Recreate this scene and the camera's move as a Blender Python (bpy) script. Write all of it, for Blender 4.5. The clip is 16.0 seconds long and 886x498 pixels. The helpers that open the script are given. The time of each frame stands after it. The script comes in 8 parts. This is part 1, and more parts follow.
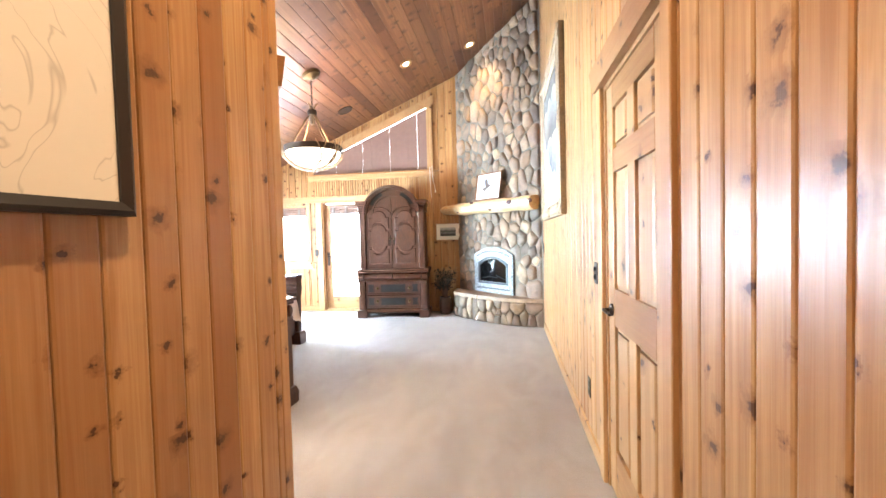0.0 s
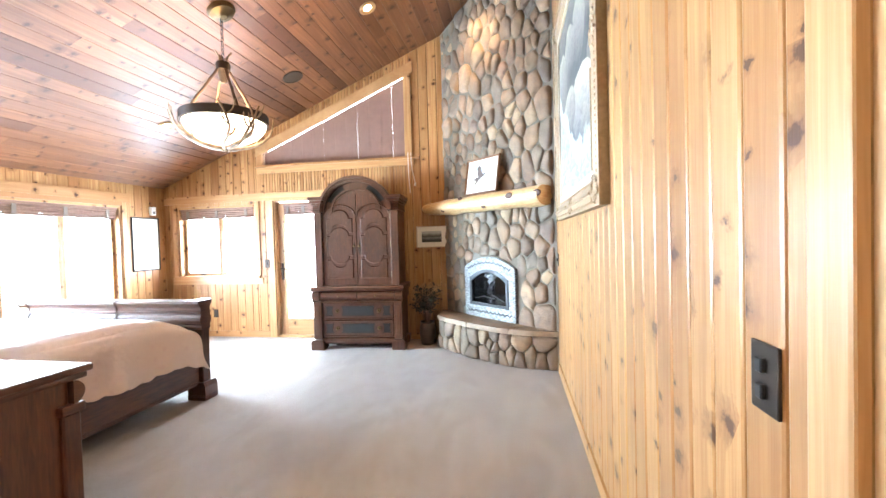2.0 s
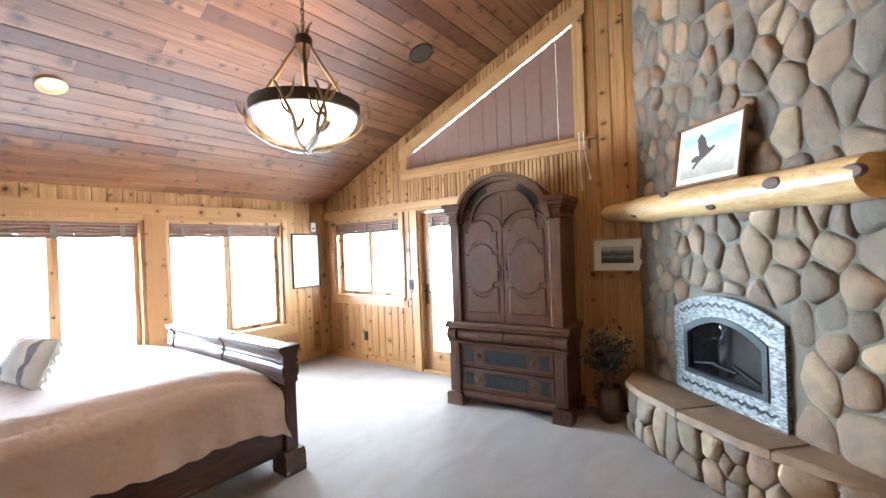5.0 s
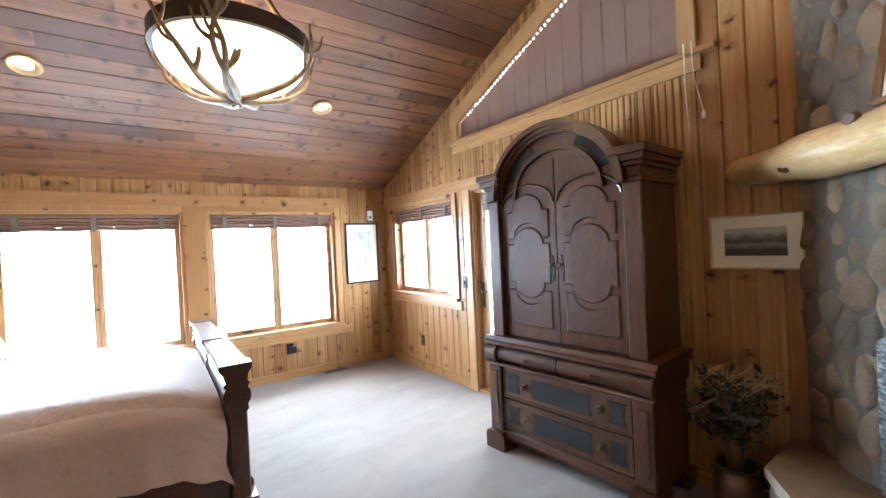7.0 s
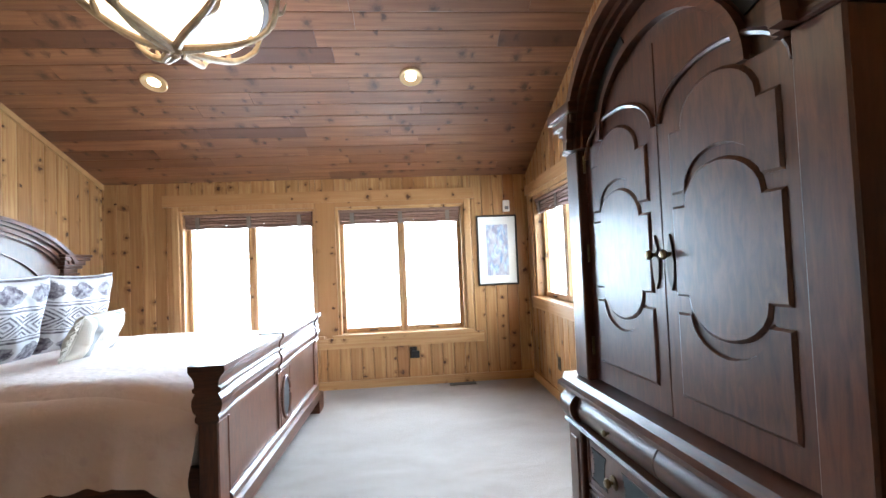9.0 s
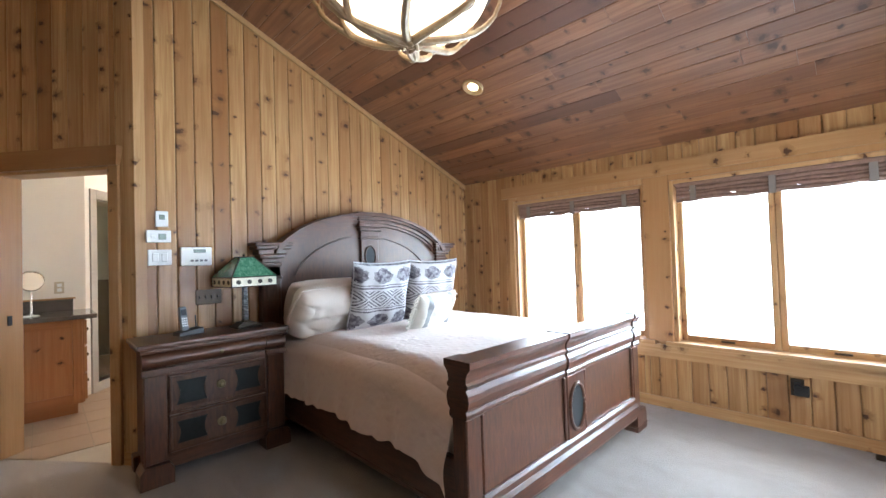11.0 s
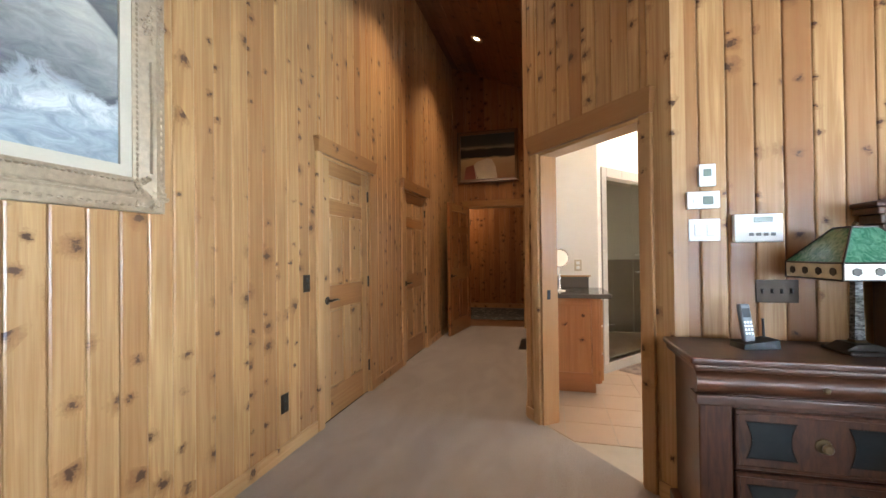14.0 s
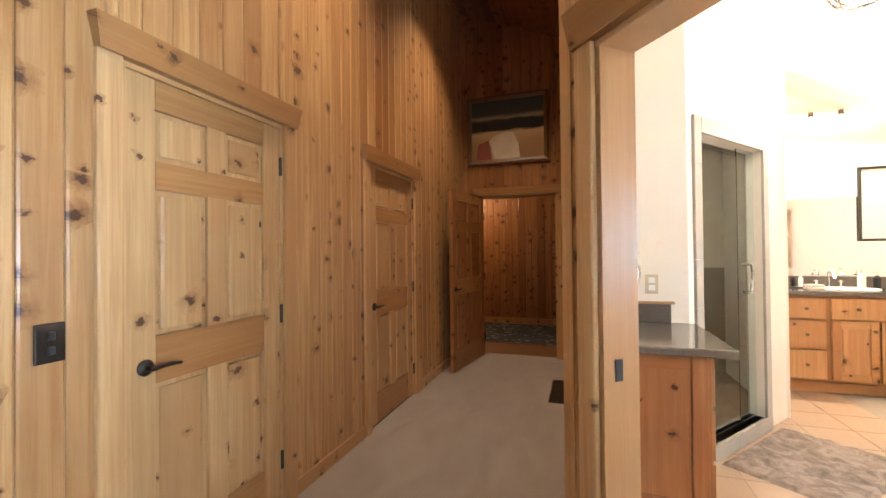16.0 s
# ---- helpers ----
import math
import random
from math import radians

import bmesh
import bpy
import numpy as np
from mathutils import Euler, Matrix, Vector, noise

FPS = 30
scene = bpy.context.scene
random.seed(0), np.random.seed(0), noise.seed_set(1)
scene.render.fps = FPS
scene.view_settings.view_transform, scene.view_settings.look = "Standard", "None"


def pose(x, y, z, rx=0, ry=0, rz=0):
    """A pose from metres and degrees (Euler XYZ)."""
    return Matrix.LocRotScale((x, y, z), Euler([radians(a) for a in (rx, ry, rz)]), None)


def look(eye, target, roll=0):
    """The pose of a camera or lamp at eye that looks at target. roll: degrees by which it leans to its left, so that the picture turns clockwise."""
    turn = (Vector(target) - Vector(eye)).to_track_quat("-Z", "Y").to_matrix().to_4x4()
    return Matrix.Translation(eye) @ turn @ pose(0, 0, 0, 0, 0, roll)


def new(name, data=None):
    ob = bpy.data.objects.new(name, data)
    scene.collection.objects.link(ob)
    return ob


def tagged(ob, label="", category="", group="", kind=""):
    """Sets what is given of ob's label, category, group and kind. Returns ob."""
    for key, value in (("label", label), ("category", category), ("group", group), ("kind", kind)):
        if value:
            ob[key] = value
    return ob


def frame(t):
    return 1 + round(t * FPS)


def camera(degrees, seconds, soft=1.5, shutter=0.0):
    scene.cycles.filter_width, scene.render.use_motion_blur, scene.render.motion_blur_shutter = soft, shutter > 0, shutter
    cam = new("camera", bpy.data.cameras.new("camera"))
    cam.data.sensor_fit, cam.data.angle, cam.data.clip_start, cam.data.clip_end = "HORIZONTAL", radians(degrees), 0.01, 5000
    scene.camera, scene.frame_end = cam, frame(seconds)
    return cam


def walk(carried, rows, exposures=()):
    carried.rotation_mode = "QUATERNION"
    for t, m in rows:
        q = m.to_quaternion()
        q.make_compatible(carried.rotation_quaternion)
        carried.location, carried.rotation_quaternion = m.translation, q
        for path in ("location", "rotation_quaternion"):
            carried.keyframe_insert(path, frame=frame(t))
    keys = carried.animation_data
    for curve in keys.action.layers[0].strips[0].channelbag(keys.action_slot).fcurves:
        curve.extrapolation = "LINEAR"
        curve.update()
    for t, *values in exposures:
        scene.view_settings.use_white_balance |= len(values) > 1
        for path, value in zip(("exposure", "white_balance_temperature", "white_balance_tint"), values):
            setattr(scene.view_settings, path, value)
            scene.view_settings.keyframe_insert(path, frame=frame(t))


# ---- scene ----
cam = camera(94.2, 16.0)
PATH = [
    (0, (0.34, 1.486, 1.321), (0.033, 3.461, 1.254), -1.5),
    (0.5, (0.409, 1.897, 1.326), (0.136, 3.877, 1.258), -1.5),
    (1, (0.43, 2.336, 1.317), (0.163, 4.317, 1.256), -1.6),
    (1.5, (0.444, 2.756, 1.355), (0.157, 4.735, 1.296), -1.6),
    (2, (0.417, 3.133, 1.336), (0.078, 5.104, 1.29), -1.6),
    (2.5, (0.389, 3.494, 1.377), (0.006, 5.457, 1.335), -1.7),
    (3, (0.403, 3.825, 1.413), (-0.052, 5.772, 1.374), -1.8),
    (3.5, (0.348, 4.111, 1.456), (-0.242, 6.022, 1.425), -1.9),
    (4, (0.287, 4.329, 1.507), (-0.497, 6.168, 1.485), -1.9),
    (4.5, (0.276, 4.509, 1.509), (-0.727, 6.24, 1.495), -2.1),
    (5, (0.295, 4.719, 1.504), (-0.907, 6.316, 1.495), -2.2),
    (7.5, (0.056, 6.360, 1.387), (-1.672, 7.364, 1.382), -2.9),
    (8, (-0.048, 6.722, 1.329), (-1.886, 7.512, 1.352), -2.8),
    (10.5, (-0.83, 7.591, 1.284), (-2.518, 6.519, 1.334), -1.9),
    (11, (-0.96, 7.594, 1.322), (-2.359, 6.166, 1.364), -1.8),
    (11.5, (-0.985, 7.579, 1.343), (-2.038, 5.88, 1.392), -1.5),
    (12, (-0.982, 7.564, 1.34), (-1.663, 5.685, 1.394), -1.1),
    (12.5, (-0.912, 7.493, 1.319), (-1.23, 5.519, 1.369), -0.8),
    (13, (-0.881, 7.223, 1.312), (-0.828, 5.224, 1.343), -0.7),
    (13.5, (-0.806, 6.875, 1.309), (-0.474, 4.903, 1.331), -0.5),
    (14, (-0.82, 6.458, 1.286), (-0.314, 4.523, 1.306), -0.7),
    (14.5, (-0.83, 6.032, 1.284), (-0.197, 4.134, 1.301), -0.8),
    (15, (-0.77, 5.605, 1.309), (-0.106, 3.719, 1.324), -0.4),
    (15.5, (-0.738, 5.142, 1.32), (-0.073, 3.256, 1.339), -0.5),
    (16, (-0.697, 4.71, 1.346), (-0.054, 2.816, 1.365), -0.6),
]
EXPOSURES = [(0.0, 1.75), (1.0, 1.65), (2.0, 1.42), (3.5, 1.06), (5.0, 0.72), (7.5, 0.22), (8.0, 0.12), (10.5, -0.25), (12.0, -0.27), (12.5, -0.2), (13.0, 0.03), (14.0, 0.32), (15.0, 0.5), (16.0, 0.64)]
walk(cam, [(t, look(eye, target, roll)) for t, eye, target, roll in PATH], EXPOSURES)

# ---- world, daylight and lamps ----
world = bpy.data.worlds.new("sky")
scene.world = world
world.use_nodes = True
wn = world.node_tree
sky = wn.nodes.new("ShaderNodeTexSky")
sky.sky_type, sky.sun_disc = "NISHITA", False
sky.sun_elevation, sky.sun_rotation = radians(40), radians(200)
wn.links.new(sky.outputs[0], wn.nodes["Background"].inputs[0])
wn.nodes["Background"].inputs[1].default_value = 0.12


def area_lamp(name, m, sx, sy, watts, colour, spread=180):
    data = bpy.data.lights.new(name, "AREA")
    data.shape, data.size, data.size_y, data.energy, data.color = "RECTANGLE", sx, sy, watts, colour
    data.spread = radians(spread)
    ob = new(name, data)
    ob.matrix_world = m
    return ob


def spot_lamp(name, eye, target, watts, colour, angle=80, blend=0.7, size=0.05):
    data = bpy.data.lights.new(name, "SPOT")
    data.energy, data.color, data.spot_size, data.spot_blend, data.shadow_soft_size = watts, colour, radians(angle), blend, size
    ob = new(name, data)
    ob.matrix_world = look(eye, target)
    return ob


def point_lamp(name, eye, watts, colour, size=0.05):
    data = bpy.data.lights.new(name, "POINT")
    data.energy, data.color, data.shadow_soft_size = watts, colour, size
    ob = new(name, data)
    ob.location = eye
    return ob


DAY, WARM = (0.525, 0.765, 1.0), (1.0, 0.69, 0.40)
# the sky's light in the openings of the west and north windows and the glazed door
area_lamp("window_daylight", look((-4.94, 5.58, 1.22), (0, 5.58, 1.1)), 1.32, 1.3, 88, DAY, 120)
area_lamp("window_daylight", look((-4.94, 7.15, 1.22), (0, 7.15, 1.1)), 1.32, 1.3, 100, DAY, 120)
area_lamp("window_daylight", look((-3.9, 8.78, 1.37), (-3.9, 0, 1.0)), 1.25, 0.98, 38, DAY, 150)
area_lamp("window_daylight", look((-2.48, 8.78, 1.05), (-2.48, 0, 0.9)), 0.7, 1.7, 26, DAY, 150)

# ---- materials ----
class Nodes:
    """A short way to wire a node material."""

    def __init__(self, name):
        self.mat = bpy.data.materials.new(name)
        self.mat.use_nodes = True
        self.tree = self.mat.node_tree
        self.bsdf = self.tree.nodes["Principled BSDF"]

    def link(self, a, b):
        self.tree.links.new(a, b)

    def put(self, value, socket):
        if hasattr(value, "links"):
            self.link(value, socket)
        else:
            socket.default_value = value

    def math(self, op, a, b=0.0, clamp=False):
        n = self.tree.nodes.new("ShaderNodeMath")
        n.operation, n.use_clamp = op, clamp
        self.put(a, n.inputs[0])
        self.put(b, n.inputs[1])
        return n.outputs[0]

    def vmath(self, op, a, b):
        n = self.tree.nodes.new("ShaderNodeVectorMath")
        n.operation = op
        self.put(a, n.inputs[0])
        self.put(b, n.inputs[1])
        return n.outputs[0]

    def mix(self, f, a, b, blend="MIX"):
        n = self.tree.nodes.new("ShaderNodeMix")
        n.data_type, n.blend_type = "RGBA", blend
        self.put(f, n.inputs[0])
        self.put((*a, 1) if isinstance(a, tuple) else a, n.inputs[6])
        self.put((*b, 1) if isinstance(b, tuple) else b, n.inputs[7])
        return n.outputs[2]

    def ramp(self, f, stops):
        n = self.tree.nodes.new("ShaderNodeValToRGB")
        e = n.color_ramp.elements
        while len(e) < len(stops):
            e.new(0.5)
        for el, (p, c) in zip(e, stops):
            el.position, el.color = p, (*c, 1) if isinstance(c, tuple) else (c, c, c, 1)
        self.link(f, n.inputs[0])
        return n.outputs[0]

    def coord(self, kind="Object"):
        return self.tree.nodes.new("ShaderNodeTexCoord").outputs[kind]

    def noise(self, vec, scale, detail=3.0, rough=0.55, dist=0.0):
        n = self.tree.nodes.new("ShaderNodeTexNoise")
        self.link(vec, n.inputs["Vector"])
        n.inputs["Scale"].default_value, n.inputs["Detail"].default_value = scale, detail
        n.inputs["Roughness"].default_value, n.inputs["Distortion"].default_value = rough, dist
        return n.outputs["Fac"]

    def voronoi(self, vec, scale, out="Distance", dims="3D", feature="F1"):
        n = self.tree.nodes.new("ShaderNodeTexVoronoi")
        n.voronoi_dimensions, n.feature = dims, feature
        self.link(vec, n.inputs["Vector"])
        n.inputs["Scale"].default_value = scale
        return n.outputs[out] if out else n

    def bump(self, height, strength, distance=0.01):
        n = self.tree.nodes.new("ShaderNodeBump")
        n.inputs["Strength"].default_value, n.inputs["Distance"].default_value = strength, distance
        self.link(height, n.inputs["Height"])
        self.link(n.outputs[0], self.bsdf.inputs["Normal"])

    def base(self, colour):
        self.put((*colour, 1) if isinstance(colour, tuple) else colour, self.bsdf.inputs["Base Color"])

    def set(self, **values):
        for k, v in values.items():
            self.put(v, self.bsdf.inputs[k.replace("_", " ")])
        return self.mat


def pine(name, light, dark, red, knot_cover=0.62, rough=0.33, island=False, strength=1.0, coat=0.26, spec=0.32, knot_grid=(6.1, 7.4, 0.0), tones=((0.25, 0.0), (0.7, 0.4), (1.0, 1.0))):
    """Knotty pine whose grain runs along v of its UV map, in metres; the tone changes from board to board."""
    m = Nodes(name)
    if island:
        rnd = m.tree.nodes.new("ShaderNodeNewGeometry").outputs["Random Per Island"]
    else:
        rnd = m.tree.nodes.new("ShaderNodeObjectInfo").outputs["Random"]
    uv = m.coord("UV")
    off = m.tree.nodes.new("ShaderNodeCombineXYZ")
    m.link(m.math("MULTIPLY", rnd, 37.7), off.inputs[0])
    m.link(m.math("MULTIPLY", rnd, 91.3), off.inputs[1])
    p = m.vmath("ADD", uv, off.outputs[0])
    # knots
    kp = m.vmath("MULTIPLY", p, knot_grid)
    warp = m.noise(kp, 5.0, 3.0, 0.65)
    kv = m.voronoi(kp, 1.0, None, "2D")
    sep = m.tree.nodes.new("ShaderNodeSeparateColor")
    m.link(kv.outputs["Color"], sep.inputs[0])
    show = m.math("LESS_THAN", sep.outputs[0], knot_cover)
    size = m.math("ADD", m.math("MULTIPLY", m.math("POWER", sep.outputs[1], 2.0), 0.13), 0.06)
    d = m.math("ADD", kv.outputs["Distance"], m.math("MULTIPLY", m.math("SUBTRACT", warp, 0.5), 0.5))
    ratio = m.math("DIVIDE", d, size)
    core = m.math("MULTIPLY", m.ramp(ratio, [(0.5, 1.0), (0.95, 0.0)]), show)
    halo = m.math("MULTIPLY", m.ramp(m.math("DIVIDE", ratio, 2.6), [(0.2, 1.0), (1.0, 0.0)]), show)
    # grain, bent round the knots
    bend = m.math("MULTIPLY", halo, 0.02)
    bv = m.tree.nodes.new("ShaderNodeCombineXYZ")
    m.link(bend, bv.inputs[0])
    gp = m.vmath("MULTIPLY", m.vmath("ADD", p, bv.outputs[0]), (1.0, 0.035, 0.0))
    rings = m.noise(gp, 42.0, 3.0, 0.6, 0.6)
    fine = m.noise(m.vmath("MULTIPLY", p, (1.0, 0.02, 0.0)), 260.0, 2.0)
    cloud = m.noise(m.vmath("MULTIPLY", p, (1.0, 0.25, 0.0)), 3.2, 2.0)
    tone = m.math("FRACT", m.math("MULTIPLY", rnd, 7.31))
    c = m.mix(m.ramp(rings, [(0.36, 0.0), (0.66, 1.0)]), light, dark)
    c = m.mix(m.math("MULTIPLY", m.ramp(tone, list(tones)), 0.85), c, red)
    c = m.mix(m.math("MULTIPLY", m.ramp(cloud, [(0.4, 0.0), (0.75, 1.0)]), 0.45 * strength), c, red)
    streak = m.noise(m.vmath("MULTIPLY", p, (1.0, 0.03, 0.0)), 17.0, 2.0, 0.5, 0.3)
    c = m.mix(m.math("MULTIPLY", m.ramp(streak, [(0.5, 0.0), (0.68, 1.0)]), 0.5), c, tuple(0.5 * (a + b) for a, b in zip(dark, red)))
    c = m.mix(m.math("MULTIPLY", m.math("SUBTRACT", fine, 0.35, True), 0.35), c, tuple(0.55 * v for v in dark))
    c = m.mix(m.math("MULTIPLY", halo, 0.75), c, tuple(0.62 * v for v in red))
    c = m.mix(m.math("MULTIPLY", core, 0.96), c, (0.058, 0.02, 0.007))
    m.base(c)
    m.bump(m.math("ADD", m.math("MULTIPLY", rings, 0.4), fine), 0.08, 0.004)
    return m.set(Roughness=m.math("ADD", m.math("MULTIPLY", fine, 0.14), rough), Coat_Weight=coat, Coat_Roughness=0.25, Specular_IOR_Level=spec)


def plain(name, colour, rough=0.5, metal=0.0, vary=0.12, scale=8.0, bump=0.0, bump_scale=60.0, **more):
    m = Nodes(name)
    p = m.coord()
    n = m.noise(p, scale, 4.0)
    m.base(m.mix(n, tuple(v * (1 - vary) for v in colour), tuple(min(1.0, v * (1 + vary)) for v in colour)))
    if bump:
        m.bump(m.noise(p, bump_scale, 4.0), bump, 0.004)
    return m.set(Roughness=m.math("ADD", m.math("MULTIPLY", n, 0.12), max(0.0, rough - 0.06)), Metallic=metal, **more)


def dark_wood(name, light=(0.118, 0.038, 0.0155), dark=(0.042, 0.0135, 0.0065), axis=(1, 1, 9), rough=0.28):
    m = Nodes(name)
    p = m.coord()
    s = m.vmath("MULTIPLY", p, tuple(1.0 / a for a in axis))
    g = m.noise(s, 55.0, 4.0, 0.6, 0.8)
    w = m.noise(p, 3.5, 3.0)
    c = m.mix(m.ramp(g, [(0.3, 0.0), (0.72, 1.0)]), dark, light)
    c = m.mix(m.math("MULTIPLY", w, 0.45), c, tuple(0.6 * v for v in dark))
    speck = m.voronoi(p, 170.0)
    c = m.mix(m.math("MULTIPLY", m.math("LESS_THAN", speck, 0.12), 0.5), c, (0.012, 0.006, 0.004))
    m.base(c)
    m.bump(g, 0.05, 0.003)
    return m.set(Roughness=m.math("ADD", m.math("MULTIPLY", w, 0.16), rough), Coat_Weight=0.3, Coat_Roughness=0.2, Specular_IOR_Level=0.42)


def carpet_mat():
    m = Nodes("carpet")
    p = m.coord()
    tuft = m.noise(p, 420.0, 2.0)
    mid = m.noise(p, 38.0, 4.0)
    tread = m.noise(m.vmath("MULTIPLY", p, (1.9, 0.75, 1.0)), 1.9, 3.0, 0.55, 1.4)
    c = m.mix(m.ramp(tread, [(0.32, 0.0), (0.7, 1.0)]), (0.228, 0.181, 0.158), (0.322, 0.264, 0.234))
    c = m.mix(m.math("MULTIPLY", mid, 0.4), c, (0.195, 0.16, 0.14))
    c = m.mix(m.math("MULTIPLY", tuft, 0.35), c, (0.15, 0.115, 0.096))
    m.base(c)
    m.bump(m.math("ADD", tuft, m.math("MULTIPLY", mid, 0.8)), 0.55, 0.012)
    return m.set(Roughness=0.95, Sheen_Weight=0.25, Sheen_Roughness=0.5)


def stone_mat():
    m = Nodes("river_stone")
    rnd = m.tree.nodes.new("ShaderNodeObjectInfo").outputs["Random"]
    p = m.vmath("ADD", m.coord(), m.vmath("MULTIPLY", rnd, (31.0, 17.0, 23.0)))
    tone = m.ramp(rnd, [(0.0, (0.116, 0.090, 0.067)), (0.12, (0.286, 0.175, 0.097)), (0.24, (0.088, 0.069, 0.055)), (0.36, (0.341, 0.216, 0.117)), (0.48, (0.165, 0.108, 0.068)), (0.6, (0.253, 0.143, 0.079)), (0.7, (0.110, 0.085, 0.064)), (0.82, (0.407, 0.270, 0.151)), (0.92, (0.209, 0.115, 0.068)), (1.0, (0.154, 0.123, 0.094))])
    big = m.noise(p, 7.0, 4.0, 0.6, 0.5)
    small = m.noise(p, 70.0, 4.0, 0.65)
    c = m.mix(m.ramp(big, [(0.35, 0.0), (0.7, 0.6)]), tone, (0.085, 0.065, 0.052))
    c = m.mix(m.math("MULTIPLY", small, 0.28), c, (0.28, 0.23, 0.175))
    m.base(c)
    m.bump(m.math("ADD", small, m.math("MULTIPLY", big, 2.0)), 0.6, 0.014)
    return m.set(Roughness=m.math("ADD", m.math("MULTIPLY", small, 0.2), 0.62))


def emit(name, colour, strength):
    m = Nodes(name)
    m.base(colour)
    return m.set(Emission_Color=(*colour, 1), Emission_Strength=strength, Roughness=0.5)


def glass(name, rough=0.0, tint=(1, 1, 1)):
    m = Nodes(name)
    m.base(tint)
    return m.set(Roughness=rough, Transmission_Weight=1.0, IOR=1.05)


PINE = pine("wall_pine", (0.50, 0.295, 0.128), (0.345, 0.172, 0.064), (0.235, 0.092, 0.030), 0.4, 0.3)
PINE_TRIM = pine("trim_pine", (0.52, 0.315, 0.15), (0.40, 0.215, 0.088), (0.33, 0.155, 0.056), 0.3)
PINE_RAIL = pine("door_rail_pine", (0.36, 0.185, 0.068), (0.29, 0.132, 0.044), (0.25, 0.105, 0.034), 0.2)
PINE_DOOR = pine("door_pine", (0.49, 0.305, 0.145), (0.385, 0.215, 0.09), (0.30, 0.145, 0.055), 0.45)
CEDAR = pine("ceiling_cedar", (0.275, 0.121, 0.054), (0.182, 0.071, 0.029), (0.085, 0.027, 0.012), 0.45, 0.36, island=True, coat=0.06, spec=0.5, tones=((0.5, 0.0), (0.84, 0.35), (0.9, 1.0)))
BATH_PINE = pine("vanity_pine", (0.52, 0.29, 0.13), (0.42, 0.205, 0.082), (0.35, 0.15, 0.055), 0.3)
CAB_PINE = pine("cabinet_pine", (0.42, 0.185, 0.075), (0.335, 0.13, 0.048), (0.26, 0.09, 0.032), 0.4)
# wall pine again, with dim warm lamplight put into its colour
PINE_LAMPLIT = pine("lamplit_pine", (0.36, 0.165, 0.062), (0.255, 0.10, 0.034), (0.165, 0.053, 0.016), 0.5, 0.3)
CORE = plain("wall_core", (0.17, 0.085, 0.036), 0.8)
CARPET = carpet_mat()
STONE = stone_mat()
MORTAR = plain("mortar", (0.15, 0.127, 0.098), 0.9, vary=0.18, scale=30, bump=0.5, bump_scale=90)
SLAB = plain("hearth_slab", (0.235, 0.155, 0.098), 0.6, vary=0.5, scale=9, bump=0.5, bump_scale=45)
MAHOGANY = dark_wood("dark_stained_wood")
MAHOGANY_H = dark_wood("dark_stained_wood_across", axis=(9, 9, 1))
VENEER = dark_wood("figured_veneer", (0.115, 0.041, 0.017), (0.046, 0.0155, 0.0078), (1, 1, 5), 0.3)
SLATE = plain("dark_slate_inlay", (0.013, 0.0145, 0.015), 0.62, vary=0.6, scale=25, Specular_IOR_Level=0.3)
BRASS = plain("aged_brass", (0.17, 0.125, 0.07), 0.38, 1.0, 0.3, 30)
BRONZE = plain("dark_bronze", (0.045, 0.034, 0.027), 0.38, 0.9, 0.3, 30)
STEEL = Nodes("hammered_steel")
sv = STEEL.coord()
dent = STEEL.noise(STEEL.vmath("MULTIPLY", sv, (0.35, 0.35, 1.0)), 95.0, 2.0, 0.5, 0.6)
STEEL.base(STEEL.mix(STEEL.ramp(dent, [(0.35, 0.0), (0.7, 1.0)]), (0.11, 0.11, 0.11), (0.42, 0.415, 0.405)))
STEEL.bump(dent, 1.0, 0.012)
STEEL = STEEL.set(Metallic=0.9, Roughness=0.36)
CHROME = plain("chrome", (0.75, 0.75, 0.75), 0.12, 1.0, 0.03)
BLACK = plain("black_metal", (0.012, 0.012, 0.013), 0.45, 0.2)
WHITE_PLASTIC = plain("white_plastic", (0.78, 0.77, 0.74), 0.4, vary=0.03)
GREY_PLASTIC = plain("grey_plastic", (0.16, 0.165, 0.17), 0.35, vary=0.1)
PANE = glass("window_glass")
WHITE_PAINT = plain("bath_paint", (0.80, 0.74, 0.66), 0.6, vary=0.03)

# ---- building helpers ----
def thing(name, label="", category="", group="", kind="", at=None):
    """An Empty at a thing's base, to parent its parts."""
    ob = new(name)
    ob.empty_display_size = 0.1
    if at is not None:
        ob.matrix_basis = at
    return tagged(ob, label, category, group, kind)


def mesh_of(bm, name, smooth=False):
    me = bpy.data.meshes.new(name)
    bmesh.ops.recalc_face_normals(bm, faces=bm.faces)
    bm.to_mesh(me)
    bm.free()
    if smooth:
        me.shade_smooth()
        me.set_sharp_from_angle(angle=radians(38))
    return me


def part(name, bm, material, parent=None, label="", smooth=False):
    ob = new(name, mesh_of(bm, name, smooth))
    ob.data.materials.append(material)
    ob.parent = parent
    return tagged(ob, label)


